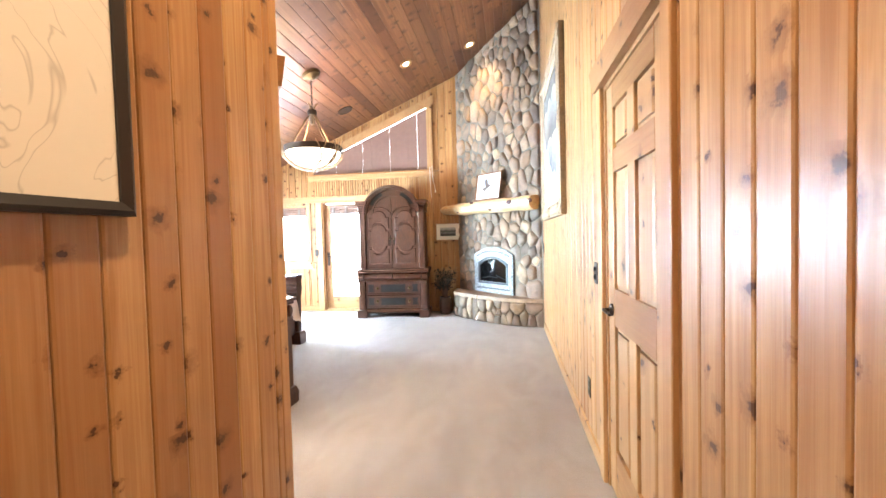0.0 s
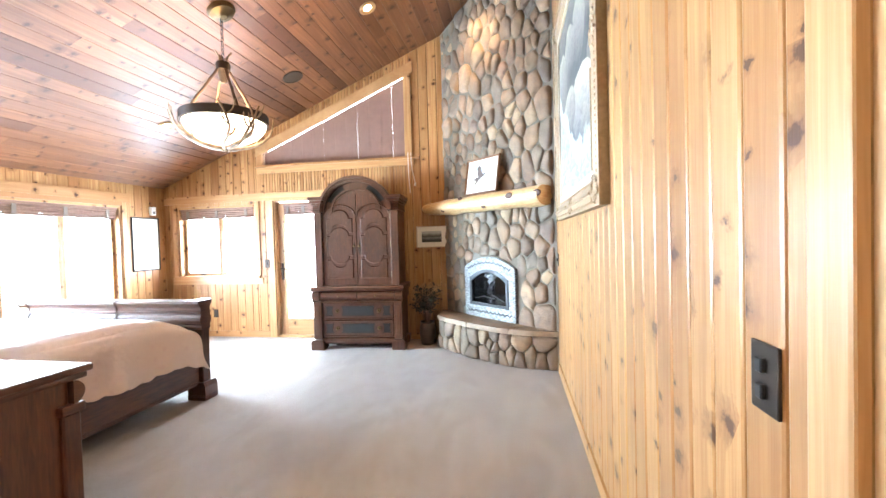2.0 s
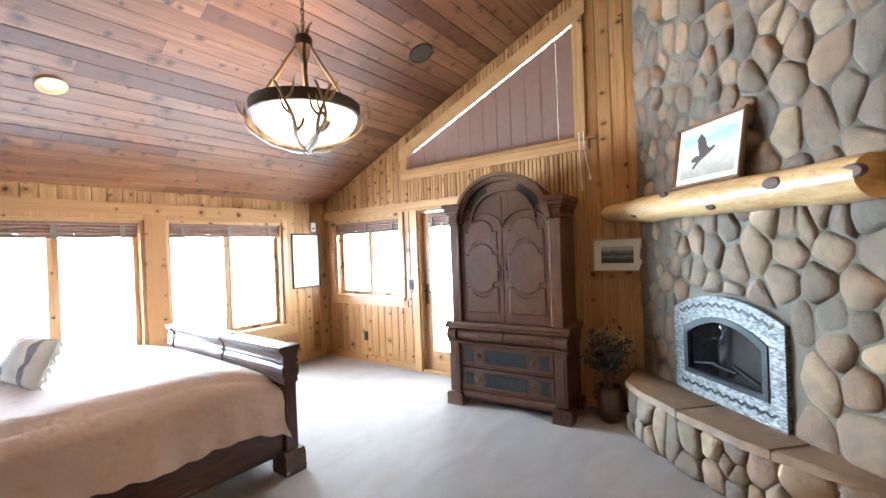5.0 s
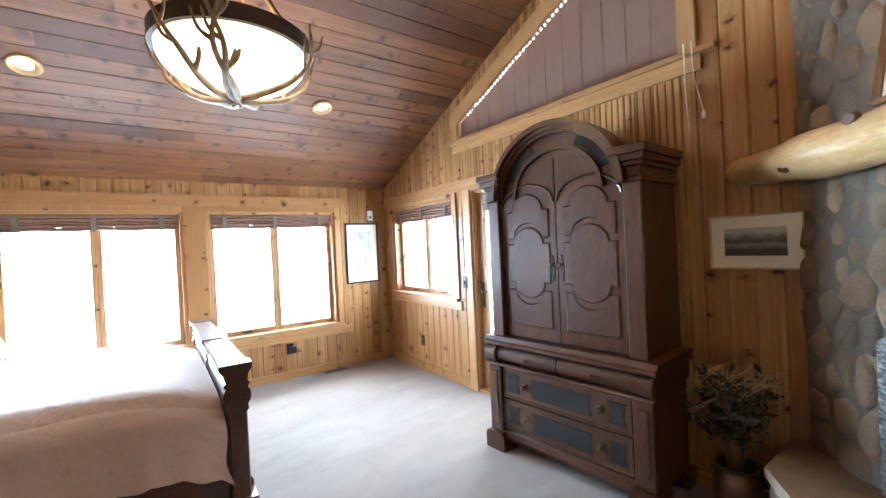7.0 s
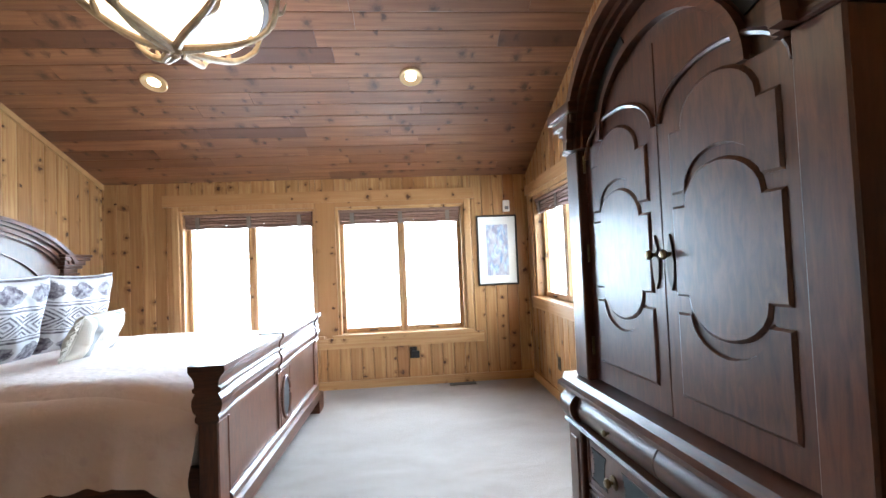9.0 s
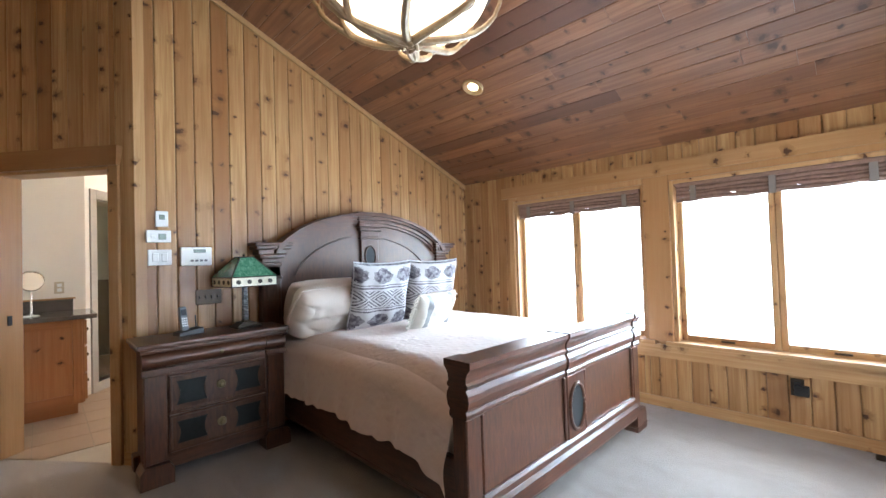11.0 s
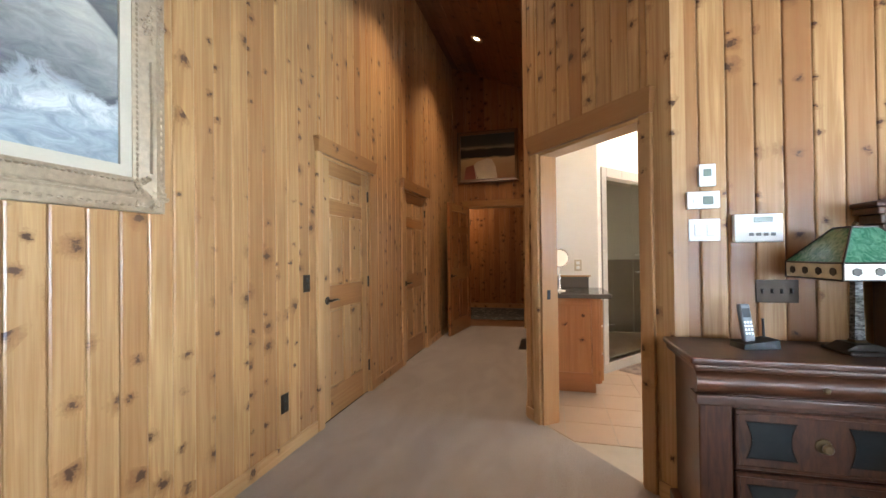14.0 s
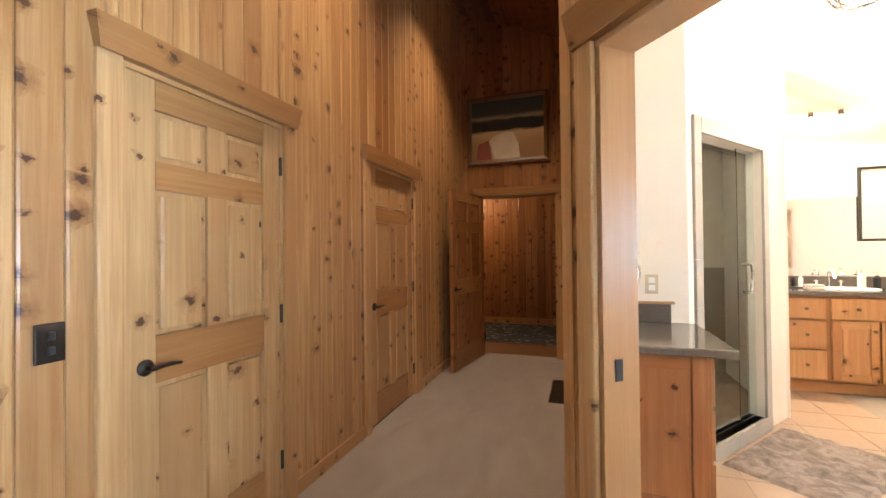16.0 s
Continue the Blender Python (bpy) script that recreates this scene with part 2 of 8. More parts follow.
def add_box(bm, lo, hi, bevel=0.0, m=None, segments=1):
    r = bmesh.ops.create_cube(bm, size=1.0)
    vs = r["verts"]
    c = [(a + b) / 2 for a, b in zip(lo, hi)]
    d = [abs(b - a) for a, b in zip(lo, hi)]
    for v in vs:
        v.co = Vector([v.co[i] * d[i] + c[i] for i in range(3)])
    if bevel:
        es = list({e for v in vs for e in v.link_edges})
        r = bmesh.ops.bevel(bm, geom=es, offset=min(bevel, min(d) * 0.45), segments=segments, affect="EDGES", profile=0.6)
        vs = list({v for f in r["faces"] for v in f.verts} | {v for v in vs if v.is_valid})
    if m is not None:
        bmesh.ops.transform(bm, matrix=m, verts=vs)
    return vs


def box(lo, hi, bevel=0.004, m=None, segments=1):
    bm = bmesh.new()
    add_box(bm, lo, hi, bevel, m, segments)
    return bm


def add_prism(bm, outline, axis, a, b, m=None):
    """A prism: an outline of 2D points drawn out along an axis from a to b."""
    def put(p, d):
        return {"x": (d, p[0], p[1]), "y": (p[0], d, p[1]), "z": (p[0], p[1], d)}[axis]
    lo = [bm.verts.new(put(p, a)) for p in outline]
    hi = [bm.verts.new(put(p, b)) for p in outline]
    n = len(outline)
    bm.faces.new(lo[::-1])
    bm.faces.new(hi)
    for i in range(n):
        bm.faces.new((lo[i], lo[(i + 1) % n], hi[(i + 1) % n], hi[i]))
    if m is not None:
        bmesh.ops.transform(bm, matrix=m, verts=lo + hi)
    return lo + hi


def prism(outline, axis, a, b, m=None):
    bm = bmesh.new()
    add_prism(bm, outline, axis, a, b, m)
    return bm


def add_lathe(bm, profile, steps=24, m=None, sx=1.0, sy=1.0):
    """A turned shape from (radius, height) pairs round z."""
    rings, every = [], []
    for r, z in profile:
        ring = [bm.verts.new((sx * r * math.cos(2 * math.pi * k / steps), sy * r * math.sin(2 * math.pi * k / steps), z)) for k in range(steps)]
        rings.append(ring)
        every += ring
    for a, b in zip(rings, rings[1:]):
        for k in range(steps):
            bm.faces.new((a[k], a[(k + 1) % steps], b[(k + 1) % steps], b[k]))
    if profile[0][0] > 1e-4:
        bm.faces.new(rings[0][::-1])
    if profile[-1][0] > 1e-4:
        bm.faces.new(rings[-1])
    if m is not None:
        bmesh.ops.transform(bm, matrix=m, verts=every)
    return every


def lathe(profile, steps=24, m=None, **more):
    bm = bmesh.new()
    add_lathe(bm, profile, steps, m, **more)
    return bm


def add_tube(bm, path, radius, steps=8, tip=None):
    """A round bar along a path of points; radius may be one number or one for each point."""
    path = [Vector(p) for p in path]
    radii = radius if isinstance(radius, (list, tuple)) else [radius] * len(path)
    rings = []
    up = Vector((0, 0, 1))
    for i, p in enumerate(path):
        t = (path[min(i + 1, len(path) - 1)] - path[max(i - 1, 0)]).normalized()
        side = t.cross(up)
        if side.length < 0.05:
            side = t.cross(Vector((1, 0, 0)))
        side.normalize()
        nor = side.cross(t)
        rings.append([bm.verts.new(p + radii[i] * (math.cos(2 * math.pi * k / steps) * side + math.sin(2 * math.pi * k / steps) * nor)) for k in range(steps)])
    for a, b in zip(rings, rings[1:]):
        for k in range(steps):
            bm.faces.new((a[k], a[(k + 1) % steps], b[(k + 1) % steps], b[k]))
    bm.faces.new(rings[0][::-1])
    bm.faces.new(rings[-1])
    return bm


def tube(path, radius, steps=8):
    bm = bmesh.new()
    return add_tube(bm, path, radius, steps)


def spline(points, n=8):
    """Points along a smooth curve through the given ones."""
    pts = [Vector(p) for p in points]
    out = []
    for i in range(len(pts) - 1):
        p0, p1, p2, p3 = pts[max(i - 1, 0)], pts[i], pts[i + 1], pts[min(i + 2, len(pts) - 1)]
        for k in range(n):
            t = k / n
            out.append(0.5 * ((2 * p1) + (p2 - p0) * t + (2 * p0 - 5 * p1 + 4 * p2 - p3) * t * t + (3 * p1 - p0 - 3 * p2 + p3) * t**3))
    return out + [pts[-1]]


class Plane:
    """A flat face to lay boards on: u along it, v up it, n out of it into the room."""

    def __init__(self, o, u, v=(0, 0, 1)):
        self.o, self.u, self.v = Vector(o), Vector(u).normalized(), Vector(v).normalized()
        self.n = self.u.cross(self.v) * -1

    def at(self, u, v, n=0.0):
        return self.o + self.u * u + self.v * v + self.n * n

    def matrix(self, u, v, n=0.0):
        """Local x along u, y into the wall, z along v."""
        m = Matrix((self.u, -self.n, self.v)).transposed().to_4x4()
        m.translation = self.at(u, v, n)
        return m


def board_data(pl, u0, u1, lo, hi, n0, n1, ch=0.004, flip=False):
    """Vertices, faces and UVs of one board; lo and hi are the end heights at u0 and u1."""
    sec = [(u0, n0), (u0, n1 - ch), (u0 + 0.4 * ch, n1 - 0.4 * ch), (u0 + 1.5 * ch, n1), (u1 - 1.5 * ch, n1), (u1 - 0.4 * ch, n1 - 0.4 * ch), (u1, n1 - ch), (u1, n0)]
    if ch == 0.0 or u1 - u0 < 3.2 * ch:
        sec = [(u0, n0), (u0, n1 - ch), (u0 + ch, n1), (u1 - ch, n1), (u1, n1 - ch), (u1, n0)]
    q = len(sec)
    verts, uvs = [], []
    for ends in (lo, hi):
        for u, n in sec:
            f = (u - u0) / max(u1 - u0, 1e-6)
            v = ends[0] * (1 - f) + ends[1] * f
            verts.append(pl.at(u, v, n))
            uvs.append((v, u + n) if flip else (u + n, v))
    faces = [tuple(range(q)), tuple(range(2 * q - 1, q - 1, -1))] + [(k, k + q, (k + 1) % q + q, (k + 1) % q) for k in range(q)]
    return verts, faces, uvs


def boards_mesh(name, datas):
    verts, faces, uvs = [], [], []
    for v, f, w in datas:
        k = len(verts)
        verts += v
        uvs += w
        faces += [tuple(i + k for i in q) for q in f]
    me = bpy.data.meshes.new(name)
    me.from_pydata([tuple(v) for v in verts], [], faces)
    layer = me.uv_layers.new(name="UVMap")
    for loop in me.loops:
        layer.data[loop.index].uv = uvs[loop.vertex_index]
    bm = bmesh.new()
    bm.from_mesh(me)
    bmesh.ops.recalc_face_normals(bm, faces=bm.faces)
    bm.to_mesh(me)
    bm.free()
    return me


def board(name, parent, pl, u0, u1, v0, v1, n0, n1, material, ch=0.004, flip=False, label=""):
    """One board, casing or rail; v0 and v1 are heights, or pairs for sloped ends. flip: the grain runs along u."""
    lo = v0 if isinstance(v0, tuple) else (v0, v0)
    hi = v1 if isinstance(v1, tuple) else (v1, v1)
    ob = new(name, boards_mesh(name, [board_data(pl, u0, u1, lo, hi, n0, n1, ch, flip)]))
    ob.data.materials.append(material)
    ob.parent = parent
    return tagged(ob, label)


def cut_strips(width, holes, step, start=0.0):
    """Strips of a wall between u = 0 and width, no wider than step, split at the holes' edges."""
    edges = {0.0, width}
    u = start
    while u < width:
        if u > 0:
            edges.add(round(u, 4))
        u += step
    for h in holes:
        edges |= {max(0.0, h[0]), min(width, h[1])}
    e = sorted(edges)
    out = [e[0]]
    for x in e[1:]:
        if x - out[-1] > 0.012:
            out.append(x)
        elif x == width or any(abs(x - h[k]) < 1e-6 for h in holes for k in (0, 1)):
            out[-1] = x
    return list(zip(out, out[1:]))


def spans(a, b, low, top, holes):
    """The pieces, each with end heights, that the holes leave of a strip."""
    cuts = sorted((h[2], h[3]) for h in holes if h[0] < b - 1e-4 and h[1] > a + 1e-4)
    z, out = low, []
    for c0, c1 in cuts:
        if c0 > z + 0.01:
            out.append(((z, z), (c0, c0)))
        z = max(z, c1) if not isinstance(c1, tuple) else c1
    t = (top(a), top(b))
    if min(t) > z + 0.005:
        out.append(((z, z), t))
    return out


def wall(name, pl, width, top, holes=(), thick=0.12, step=0.121, start=0.0, material=None, core=None, label="", clad=0.016):
    """A wall with real openings: a core, and boards on its room side, each a piece of its own."""
    bm = bmesh.new()
    for a, b in cut_strips(width, holes, 99.0):
        for lo, hi in spans(a, b, 0.0, top, holes):
            q = [(a, lo[0]), (b, lo[1]), (b, hi[1]), (a, hi[0])]
            f = [bm.verts.new(pl.at(u, v, 0.0)) for u, v in q]
            k = [bm.verts.new(pl.at(u, v, -thick)) for u, v in q]
            bm.faces.new(f)
            bm.faces.new(k[::-1])
            for i in range(4):
                bm.faces.new((f[i], k[i], k[(i + 1) % 4], f[(i + 1) % 4]))
    ob = part(name, bm, core or CORE)
    tagged(ob, label, "wall", kind="structure")
    if material:
        WALLS.append((ob, pl, width, top, holes, step, start, material, clad))
    return ob


WALLS = []


def clad_walls():
    for ob, pl, width, top, holes, step, start, material, clad in WALLS:
        for a, b in cut_strips(width, holes, step, start):
            for lo, hi in spans(a, b, 0.0, top, holes):
                board("board", ob, pl, a + 0.0009, b - 0.0009, lo, hi, 0.001, clad + random.uniform(-0.0008, 0.0008), material, 0.0062)

# ---- the large structure ----
EAST, NORTH, WEST, SOUTH = 0.855, 8.55, -4.75, 4.13
HALL_W, HALL_END = -0.645, -0.66
CORNER_H, CORNER_S = (-0.645, 3.16), (-1.43, 4.13)  # the angled wall with the bathroom doorway
SLOPE = 0.425


def roof(x):
    """The ceiling's height."""
    return 2.22 + SLOPE * (x - WEST)


PL_E = Plane((EAST, HALL_END, 0), (0, 1, 0))            # u runs north from the hall's end
PL_E.n = Vector((-1, 0, 0))
PL_N = Plane((WEST, NORTH, 0), (1, 0, 0))
PL_N.n = Vector((0, -1, 0))
PL_W = Plane((WEST, SOUTH, 0), (0, 1, 0))
PL_W.n = Vector((1, 0, 0))
PL_S = Plane((WEST, SOUTH, 0), (1, 0, 0))
PL_S.n = Vector((0, 1, 0))
PL_H = Plane((HALL_W, HALL_END, 0), (0, 1, 0))
PL_H.n = Vector((1, 0, 0))
PL_END = Plane((HALL_W, HALL_END, 0), (1, 0, 0))
PL_END.n = Vector((0, 1, 0))
ANG_U = Vector((CORNER_S[0] - CORNER_H[0], CORNER_S[1] - CORNER_H[1], 0))
ANG_LEN = ANG_U.length
PL_A = Plane((*CORNER_H, 0), ANG_U)
PL_A.n = Vector((ANG_U.y, -ANG_U.x, 0)).normalized()

# openings: u0, u1, z0, z1
D1 = (2.875 - HALL_END, 3.705 - HALL_END, 0.0, 2.045)
D2 = (1.06 - HALL_END, 1.93 - HALL_END, 0.0, 2.045)
WIN_WS = (4.895 - SOUTH, 6.265 - SOUTH, 0.56, 1.905)
WIN_WN = (6.47 - SOUTH, 7.83 - SOUTH, 0.56, 1.905)
WIN_N = (-4.52 - WEST, -3.24 - WEST, 0.885, 1.915)
DOOR_N = (-2.95 - WEST, -2.06 - WEST, 0.0, 1.95)
TRI = (-3.09, -0.99, 2.46)
END_DOOR = (-0.39 - HALL_W, 0.60 - HALL_W, 0.0, 2.09)
BATH = (0.172, 1.068, 0.0, 2.02)

top_e = lambda u: roof(EAST) - 0.002
top_n = lambda u: roof(WEST + u) - 0.002
wall("wall_east", PL_E, NORTH - HALL_END, top_e, [D1, D2], material=PINE, start=0.05, label="knotty pine board wall with two doors")
tri_holes = []
steps_n = 48
for k in range(steps_n):  # the sloped opening, stepped behind its trim
    a = TRI[0] + (TRI[1] - TRI[0]) * k / steps_n
    b = TRI[0] + (TRI[1] - TRI[0]) * (k + 1) / steps_n
    tri_holes.append((a - WEST, b - WEST, TRI[2], roof(b) - 0.19))
wall("wall_north", PL_N, EAST - WEST, top_n, [WIN_N, DOOR_N] + tri_holes, material=PINE, start=0.09, label="knotty pine gable wall with window and glazed door")
wall("wall_west", PL_W, NORTH - SOUTH, lambda u: roof(WEST) - 0.002, [WIN_WS, WIN_WN], material=PINE, start=0.03, label="knotty pine wall with two wide windows")
wall("wall_south", PL_S, CORNER_S[0] - WEST, top_n, (), material=PINE, start=0.06, label="knotty pine wall behind the bed")
wall("wall_angled", PL_A, ANG_LEN, lambda u: roof(CORNER_H[0] + ANG_U.x / ANG_LEN * u) - 0.002, [BATH], material=PINE, start=0.02, label="angled knotty pine wall with the bathroom doorway")
wall("wall_hall", PL_H, CORNER_H[1] - HALL_END, lambda u: roof(HALL_W) - 0.002, (), material=PINE, start=0.1, label="knotty pine hall wall")
wall("wall_hall_end", PL_END, EAST - HALL_W, lambda u: roof(HALL_W + u) - 0.002, [END_DOOR], material=PINE_LAMPLIT, start=0.07, label="pine wall above the hall doorway")

# floor of carpet, one sheet
bm = bmesh.new()
outline = [(WEST, SOUTH), CORNER_S, CORNER_H, (HALL_W, HALL_END - 0.06), (EAST, HALL_END - 0.06), (EAST, NORTH), (WEST, NORTH)]
add_prism(bm, outline, "z", -0.08, 0.0)
tagged(part("floor", bm, CARPET), "beige cut-pile carpet with vacuum marks", "carpet", kind="structure")

# ceiling of cedar planks that follow the slope, laid north to south
PL_C = Plane((WEST, HALL_END, roof(WEST)), (1, 0, SLOPE), (0, 1, 0))
PL_C.n = Vector((SLOPE, 0, -1)).normalized()
slant = (EAST - WEST) * math.hypot(1, SLOPE)
datas = []
rng = random.Random(5)
row, u = 0, 0.0
while u < slant:
    u1 = min(u + 0.135, slant)
    x_mid = WEST + (u + u1) / 2 / math.hypot(1, SLOPE)
    v = 0.0 if x_mid > HALL_W - 0.9 else SOUTH - HALL_END - 0.1
    v_end = NORTH - HALL_END
    while v < v_end - 0.01:
        v1 = min(v + rng.choice((0.8, 1.2, 1.6, 2.1, 2.6)) * rng.uniform(0.85, 1.15), v_end)
        if v_end - v1 < 0.35:
            v1 = v_end
        datas.append(board_data(PL_C, u + 0.0006, u1 - 0.0006, (v + 0.0008,) * 2, (v1 - 0.0008,) * 2, 0.002, 0.018 + rng.uniform(-0.001, 0.001), 0.0045))
        v = v1
    u, row = u1, row + 1
ceiling = new("ceiling", boards_mesh("ceiling", datas))
ceiling.data.materials.append(CEDAR)
tagged(ceiling, "sloped tongue-and-groove cedar plank ceiling", "ceiling", kind="structure")
bm = bmesh.new()
add_prism(bm, [(WEST - 0.2, roof(WEST - 0.2)), (EAST + 0.2, roof(EAST + 0.2)), (EAST + 0.2, roof(EAST + 0.2) + 0.2), (WEST - 0.2, roof(WEST - 0.2) + 0.2)], "y", HALL_END - 0.3, NORTH + 0.2)
tagged(part("roof_deck", bm, CORE), "roof deck above the planks", "roof", kind="structure")


def baseboard(pl, u0, u1):
    ob = board("baseboard", None, pl, u0, u1, 0.0, 0.085, 0.016, 0.03, PINE_TRIM, 0.004, True)
    return tagged(ob, "low pine baseboard", "baseboard", kind="structure")


for pl, u0, u1 in ((PL_E, 0, D2[0] - 0.09), (PL_E, D2[1] + 0.09, D1[0] - 0.09), (PL_E, D1[1] + 0.09, 7.28 - HALL_END), (PL_N, 0.02, DOOR_N[0] - 0.09), (PL_N, DOOR_N[1] + 0.09, 4.3), (PL_W, 0.03, NORTH - SOUTH - 0.03), (PL_S, 0.03, CORNER_S[0] - WEST), (PL_A, 0.0, BATH[0] - 0.09), (PL_A, BATH[1] + 0.09, ANG_LEN), (PL_H, 0.0, CORNER_H[1] - HALL_END)):
    baseboard(pl, u0, u1)


def corner_post(at, pl_a, ua, pl_b, ub, w=0.045, proud=0.019):
    """A narrow upright that covers an outer corner where two boarded walls meet."""
    na, nb = pl_a.n, pl_b.n
    out = Vector((*at, 0)) + (na + nb) * (proud / (1 + na.dot(nb)))
    pts = [Vector((*at, 0)), pl_a.at(ua, 0, 0.0), pl_a.at(ua, 0, proud), out, pl_b.at(ub, 0, proud), pl_b.at(ub, 0, 0.0)]
    bm = prism([(p.x, p.y) for p in pts], "z", 0.0, roof(min(p.x for p in pts)) - 0.01)
    bmesh.ops.recalc_face_normals(bm, faces=bm.faces)
    layer = bm.loops.layers.uv.new("UVMap")
    for f in bm.faces:
        for loop in f.loops:
            loop[layer].uv = (loop.vert.co.x - loop.vert.co.y, loop.vert.co.z)
    tagged(part("trim", bm, PINE_TRIM), "pine corner board", "trim", kind="structure")


corner_post(CORNER_S, PL_A, ANG_LEN - 0.055, PL_S, CORNER_S[0] - WEST - 0.055)
corner_post(CORNER_H, PL_A, 0.05, PL_H, CORNER_H[1] - HALL_END - 0.05)


def trim(pl, u0, u1, v0, v1, n1=0.036, flip=False, label="pine casing board", n0=0.0165):
    ob = board("trim", None, pl, u0, u1, v0, v1, n0, n1, PINE_TRIM, 0.005, flip)
    return tagged(ob, label, "trim", kind="structure")


def casing(pl, hole, w=0.085, cap=0.11, over=0.02, depth=0.036, sill=False):
    """Door or window casing: two uprights and a thicker head with a tapered cap."""
    u0, u1, v0, v1 = hole
    trim(pl, u0 - w, u0, 0.0 if not sill else v0, v1, depth)
    trim(pl, u1, u1 + w, 0.0 if not sill else v0, v1, depth)
    a, b, front, tip = u0 - w - over, u1 + w + over, depth + 0.03, 0.022
    verts = [pl.at(*q) for q in ((a + tip, v1, 0.0165), (b - tip, v1, 0.0165), (b - tip, v1, front - 0.016), (a + tip, v1, front - 0.016), (a, v1 + cap, 0.0165), (b, v1 + cap, 0.0165), (b, v1 + cap, front), (a, v1 + cap, front))]
    uvs = ((v1, a), (v1, b), (v1 - 0.03, b), (v1 - 0.03, a), (v1 + cap, a), (v1 + cap, b), (v1 + cap + 0.03, b), (v1 + cap + 0.03, a))
    faces = [(0, 1, 2, 3), (7, 6, 5, 4), (3, 2, 6, 7), (1, 0, 4, 5), (0, 3, 7, 4), (2, 1, 5, 6)]
    ob = new("trim", boards_mesh("trim", [(verts, faces, uvs)]))
    ob.data.materials.append(PINE_RAIL)
    tagged(ob, "pine head casing with flared ends", "trim", kind="structure")


casing(PL_E, D1)
casing(PL_E, D2)
casing(PL_A, BATH, 0.08, 0.13, 0.025)
casing(PL_END, END_DOOR, 0.08, 0.1, 0.0)


def jamb(pl, hole, depth=0.13, w=0.02):
    """The lining of a doorway."""
    u0, u1, v0, v1 = hole
    for a, b in ((u0, u0 + w), (u1 - w, u1)):
        ob = board("trim", None, pl, a, b, 0.0, v1 - w, -depth, 0.014, PINE_TRIM, 0.001)
        tagged(ob, "pine door lining", "trim", kind="structure")
    ob = board("trim", None, pl, u0, u1, v1 - w, v1, -depth, 0.014, PINE_TRIM, 0.001, True)
    tagged(ob, "pine door lining", "trim", kind="structure")


for pl, h in ((PL_E, D1), (PL_E, D2), (PL_A, BATH), (PL_END, END_DOOR)):
    jamb(pl, h)


# window trim: west
trim(PL_W, 4.74 - SOUTH, 7.95 - SOUTH, 1.955, 2.075, 0.045, True, "long pine head board over the windows")
trim(PL_W, 4.825 - SOUTH, 4.895 - SOUTH, 0.56, 1.955)
trim(PL_W, 6.265 - SOUTH, 6.47 - SOUTH, 0.56, 1.955)
trim(PL_W, 7.83 - SOUTH, 7.90 - SOUTH, 0.56, 1.955)
trim(PL_W, 4.895 - SOUTH, 6.265 - SOUTH, 1.905, 1.955)
trim(PL_W, 6.47 - SOUTH, 7.83 - SOUTH, 1.905, 1.955)
trim(PL_W, 4.74 - SOUTH, 8.0 - SOUTH, 0.42, 0.53, 0.034, True, "pine apron board under the sills")
# north
trim(PL_N, 0.03, -2.0 - WEST, 1.96, 2.07, 0.045, True, "pine head board over window and glazed door")
trim(PL_N, -4.59 - WEST, -4.52 - WEST, 0.885, 1.96)
trim(PL_N, -3.24 - WEST, -3.17 - WEST, 0.885, 1.96)
trim(PL_N, -4.52 - WEST, -3.24 - WEST, 1.915, 1.96)
trim(PL_N, -4.62 - WEST, -3.14 - WEST, 0.77, 0.86, 0.034, True, "pine apron board under the sill")
trim(PL_N, -3.05 - WEST, -2.95 - WEST, 0.0, 1.96)
trim(PL_N, -2.06 - WEST, -1.97 - WEST, 0.0, 1.96)


def window_unit(name, pl, hole, label, sashes=2):
    """A timber window: lining, sill, two sashes each with a pane."""
    u0, u1, v0, v1 = hole
    w = tagged(new(name), label, "window", kind="structure")
    fr = 0.03
    for a, b, c, d in ((u0, u0 + fr, v0, v1), (u1 - fr, u1, v0, v1)):
        board("window_frame", w, pl, a, b, c, d, -0.13, 0.014, PINE_TRIM, 0.002)
    board("window_frame", w, pl, u0 + fr, u1 - fr, v1 - fr, v1, -0.13, 0.014, PINE_TRIM, 0.002, True)
    board("window_sill", w, pl, u0 - 0.06, u1 + 0.06, v0 - 0.03, v0 + 0.004, -0.13, 0.06, PINE_TRIM, 0.006, True)
    step = (u1 - u0 - 2 * fr) / sashes
    for k in range(sashes):
        a, b = u0 + fr + k * step, u0 + fr + (k + 1) * step
        s = 0.042
        board("sash", w, pl, a, a + s, v0 + 0.004, v1 - fr, -0.11, -0.07, PINE_TRIM, 0.006)
        board("sash", w, pl, b - s, b, v0 + 0.004, v1 - fr, -0.11, -0.07, PINE_TRIM, 0.006)
        board("sash", w, pl, a + s, b - s, v0 + 0.004, v0 + s + 0.012, -0.11, -0.07, PINE_TRIM, 0.006, True)
        board("sash", w, pl, a + s, b - s, v1 - fr - s, v1 - fr, -0.11, -0.07, PINE_TRIM, 0.006, True)
        p = board("pane", w, pl, a + s, b - s, v0 + s, v1 - fr - s, -0.094, -0.09, PANE, 0.0)
        p.visible_shadow = False
        board("latch", w, pl, (a + b) / 2 - 0.045, (a + b) / 2 + 0.045, v0 + 0.02, v0 + 0.034, -0.07, -0.055, BRONZE, 0.003)
    return w


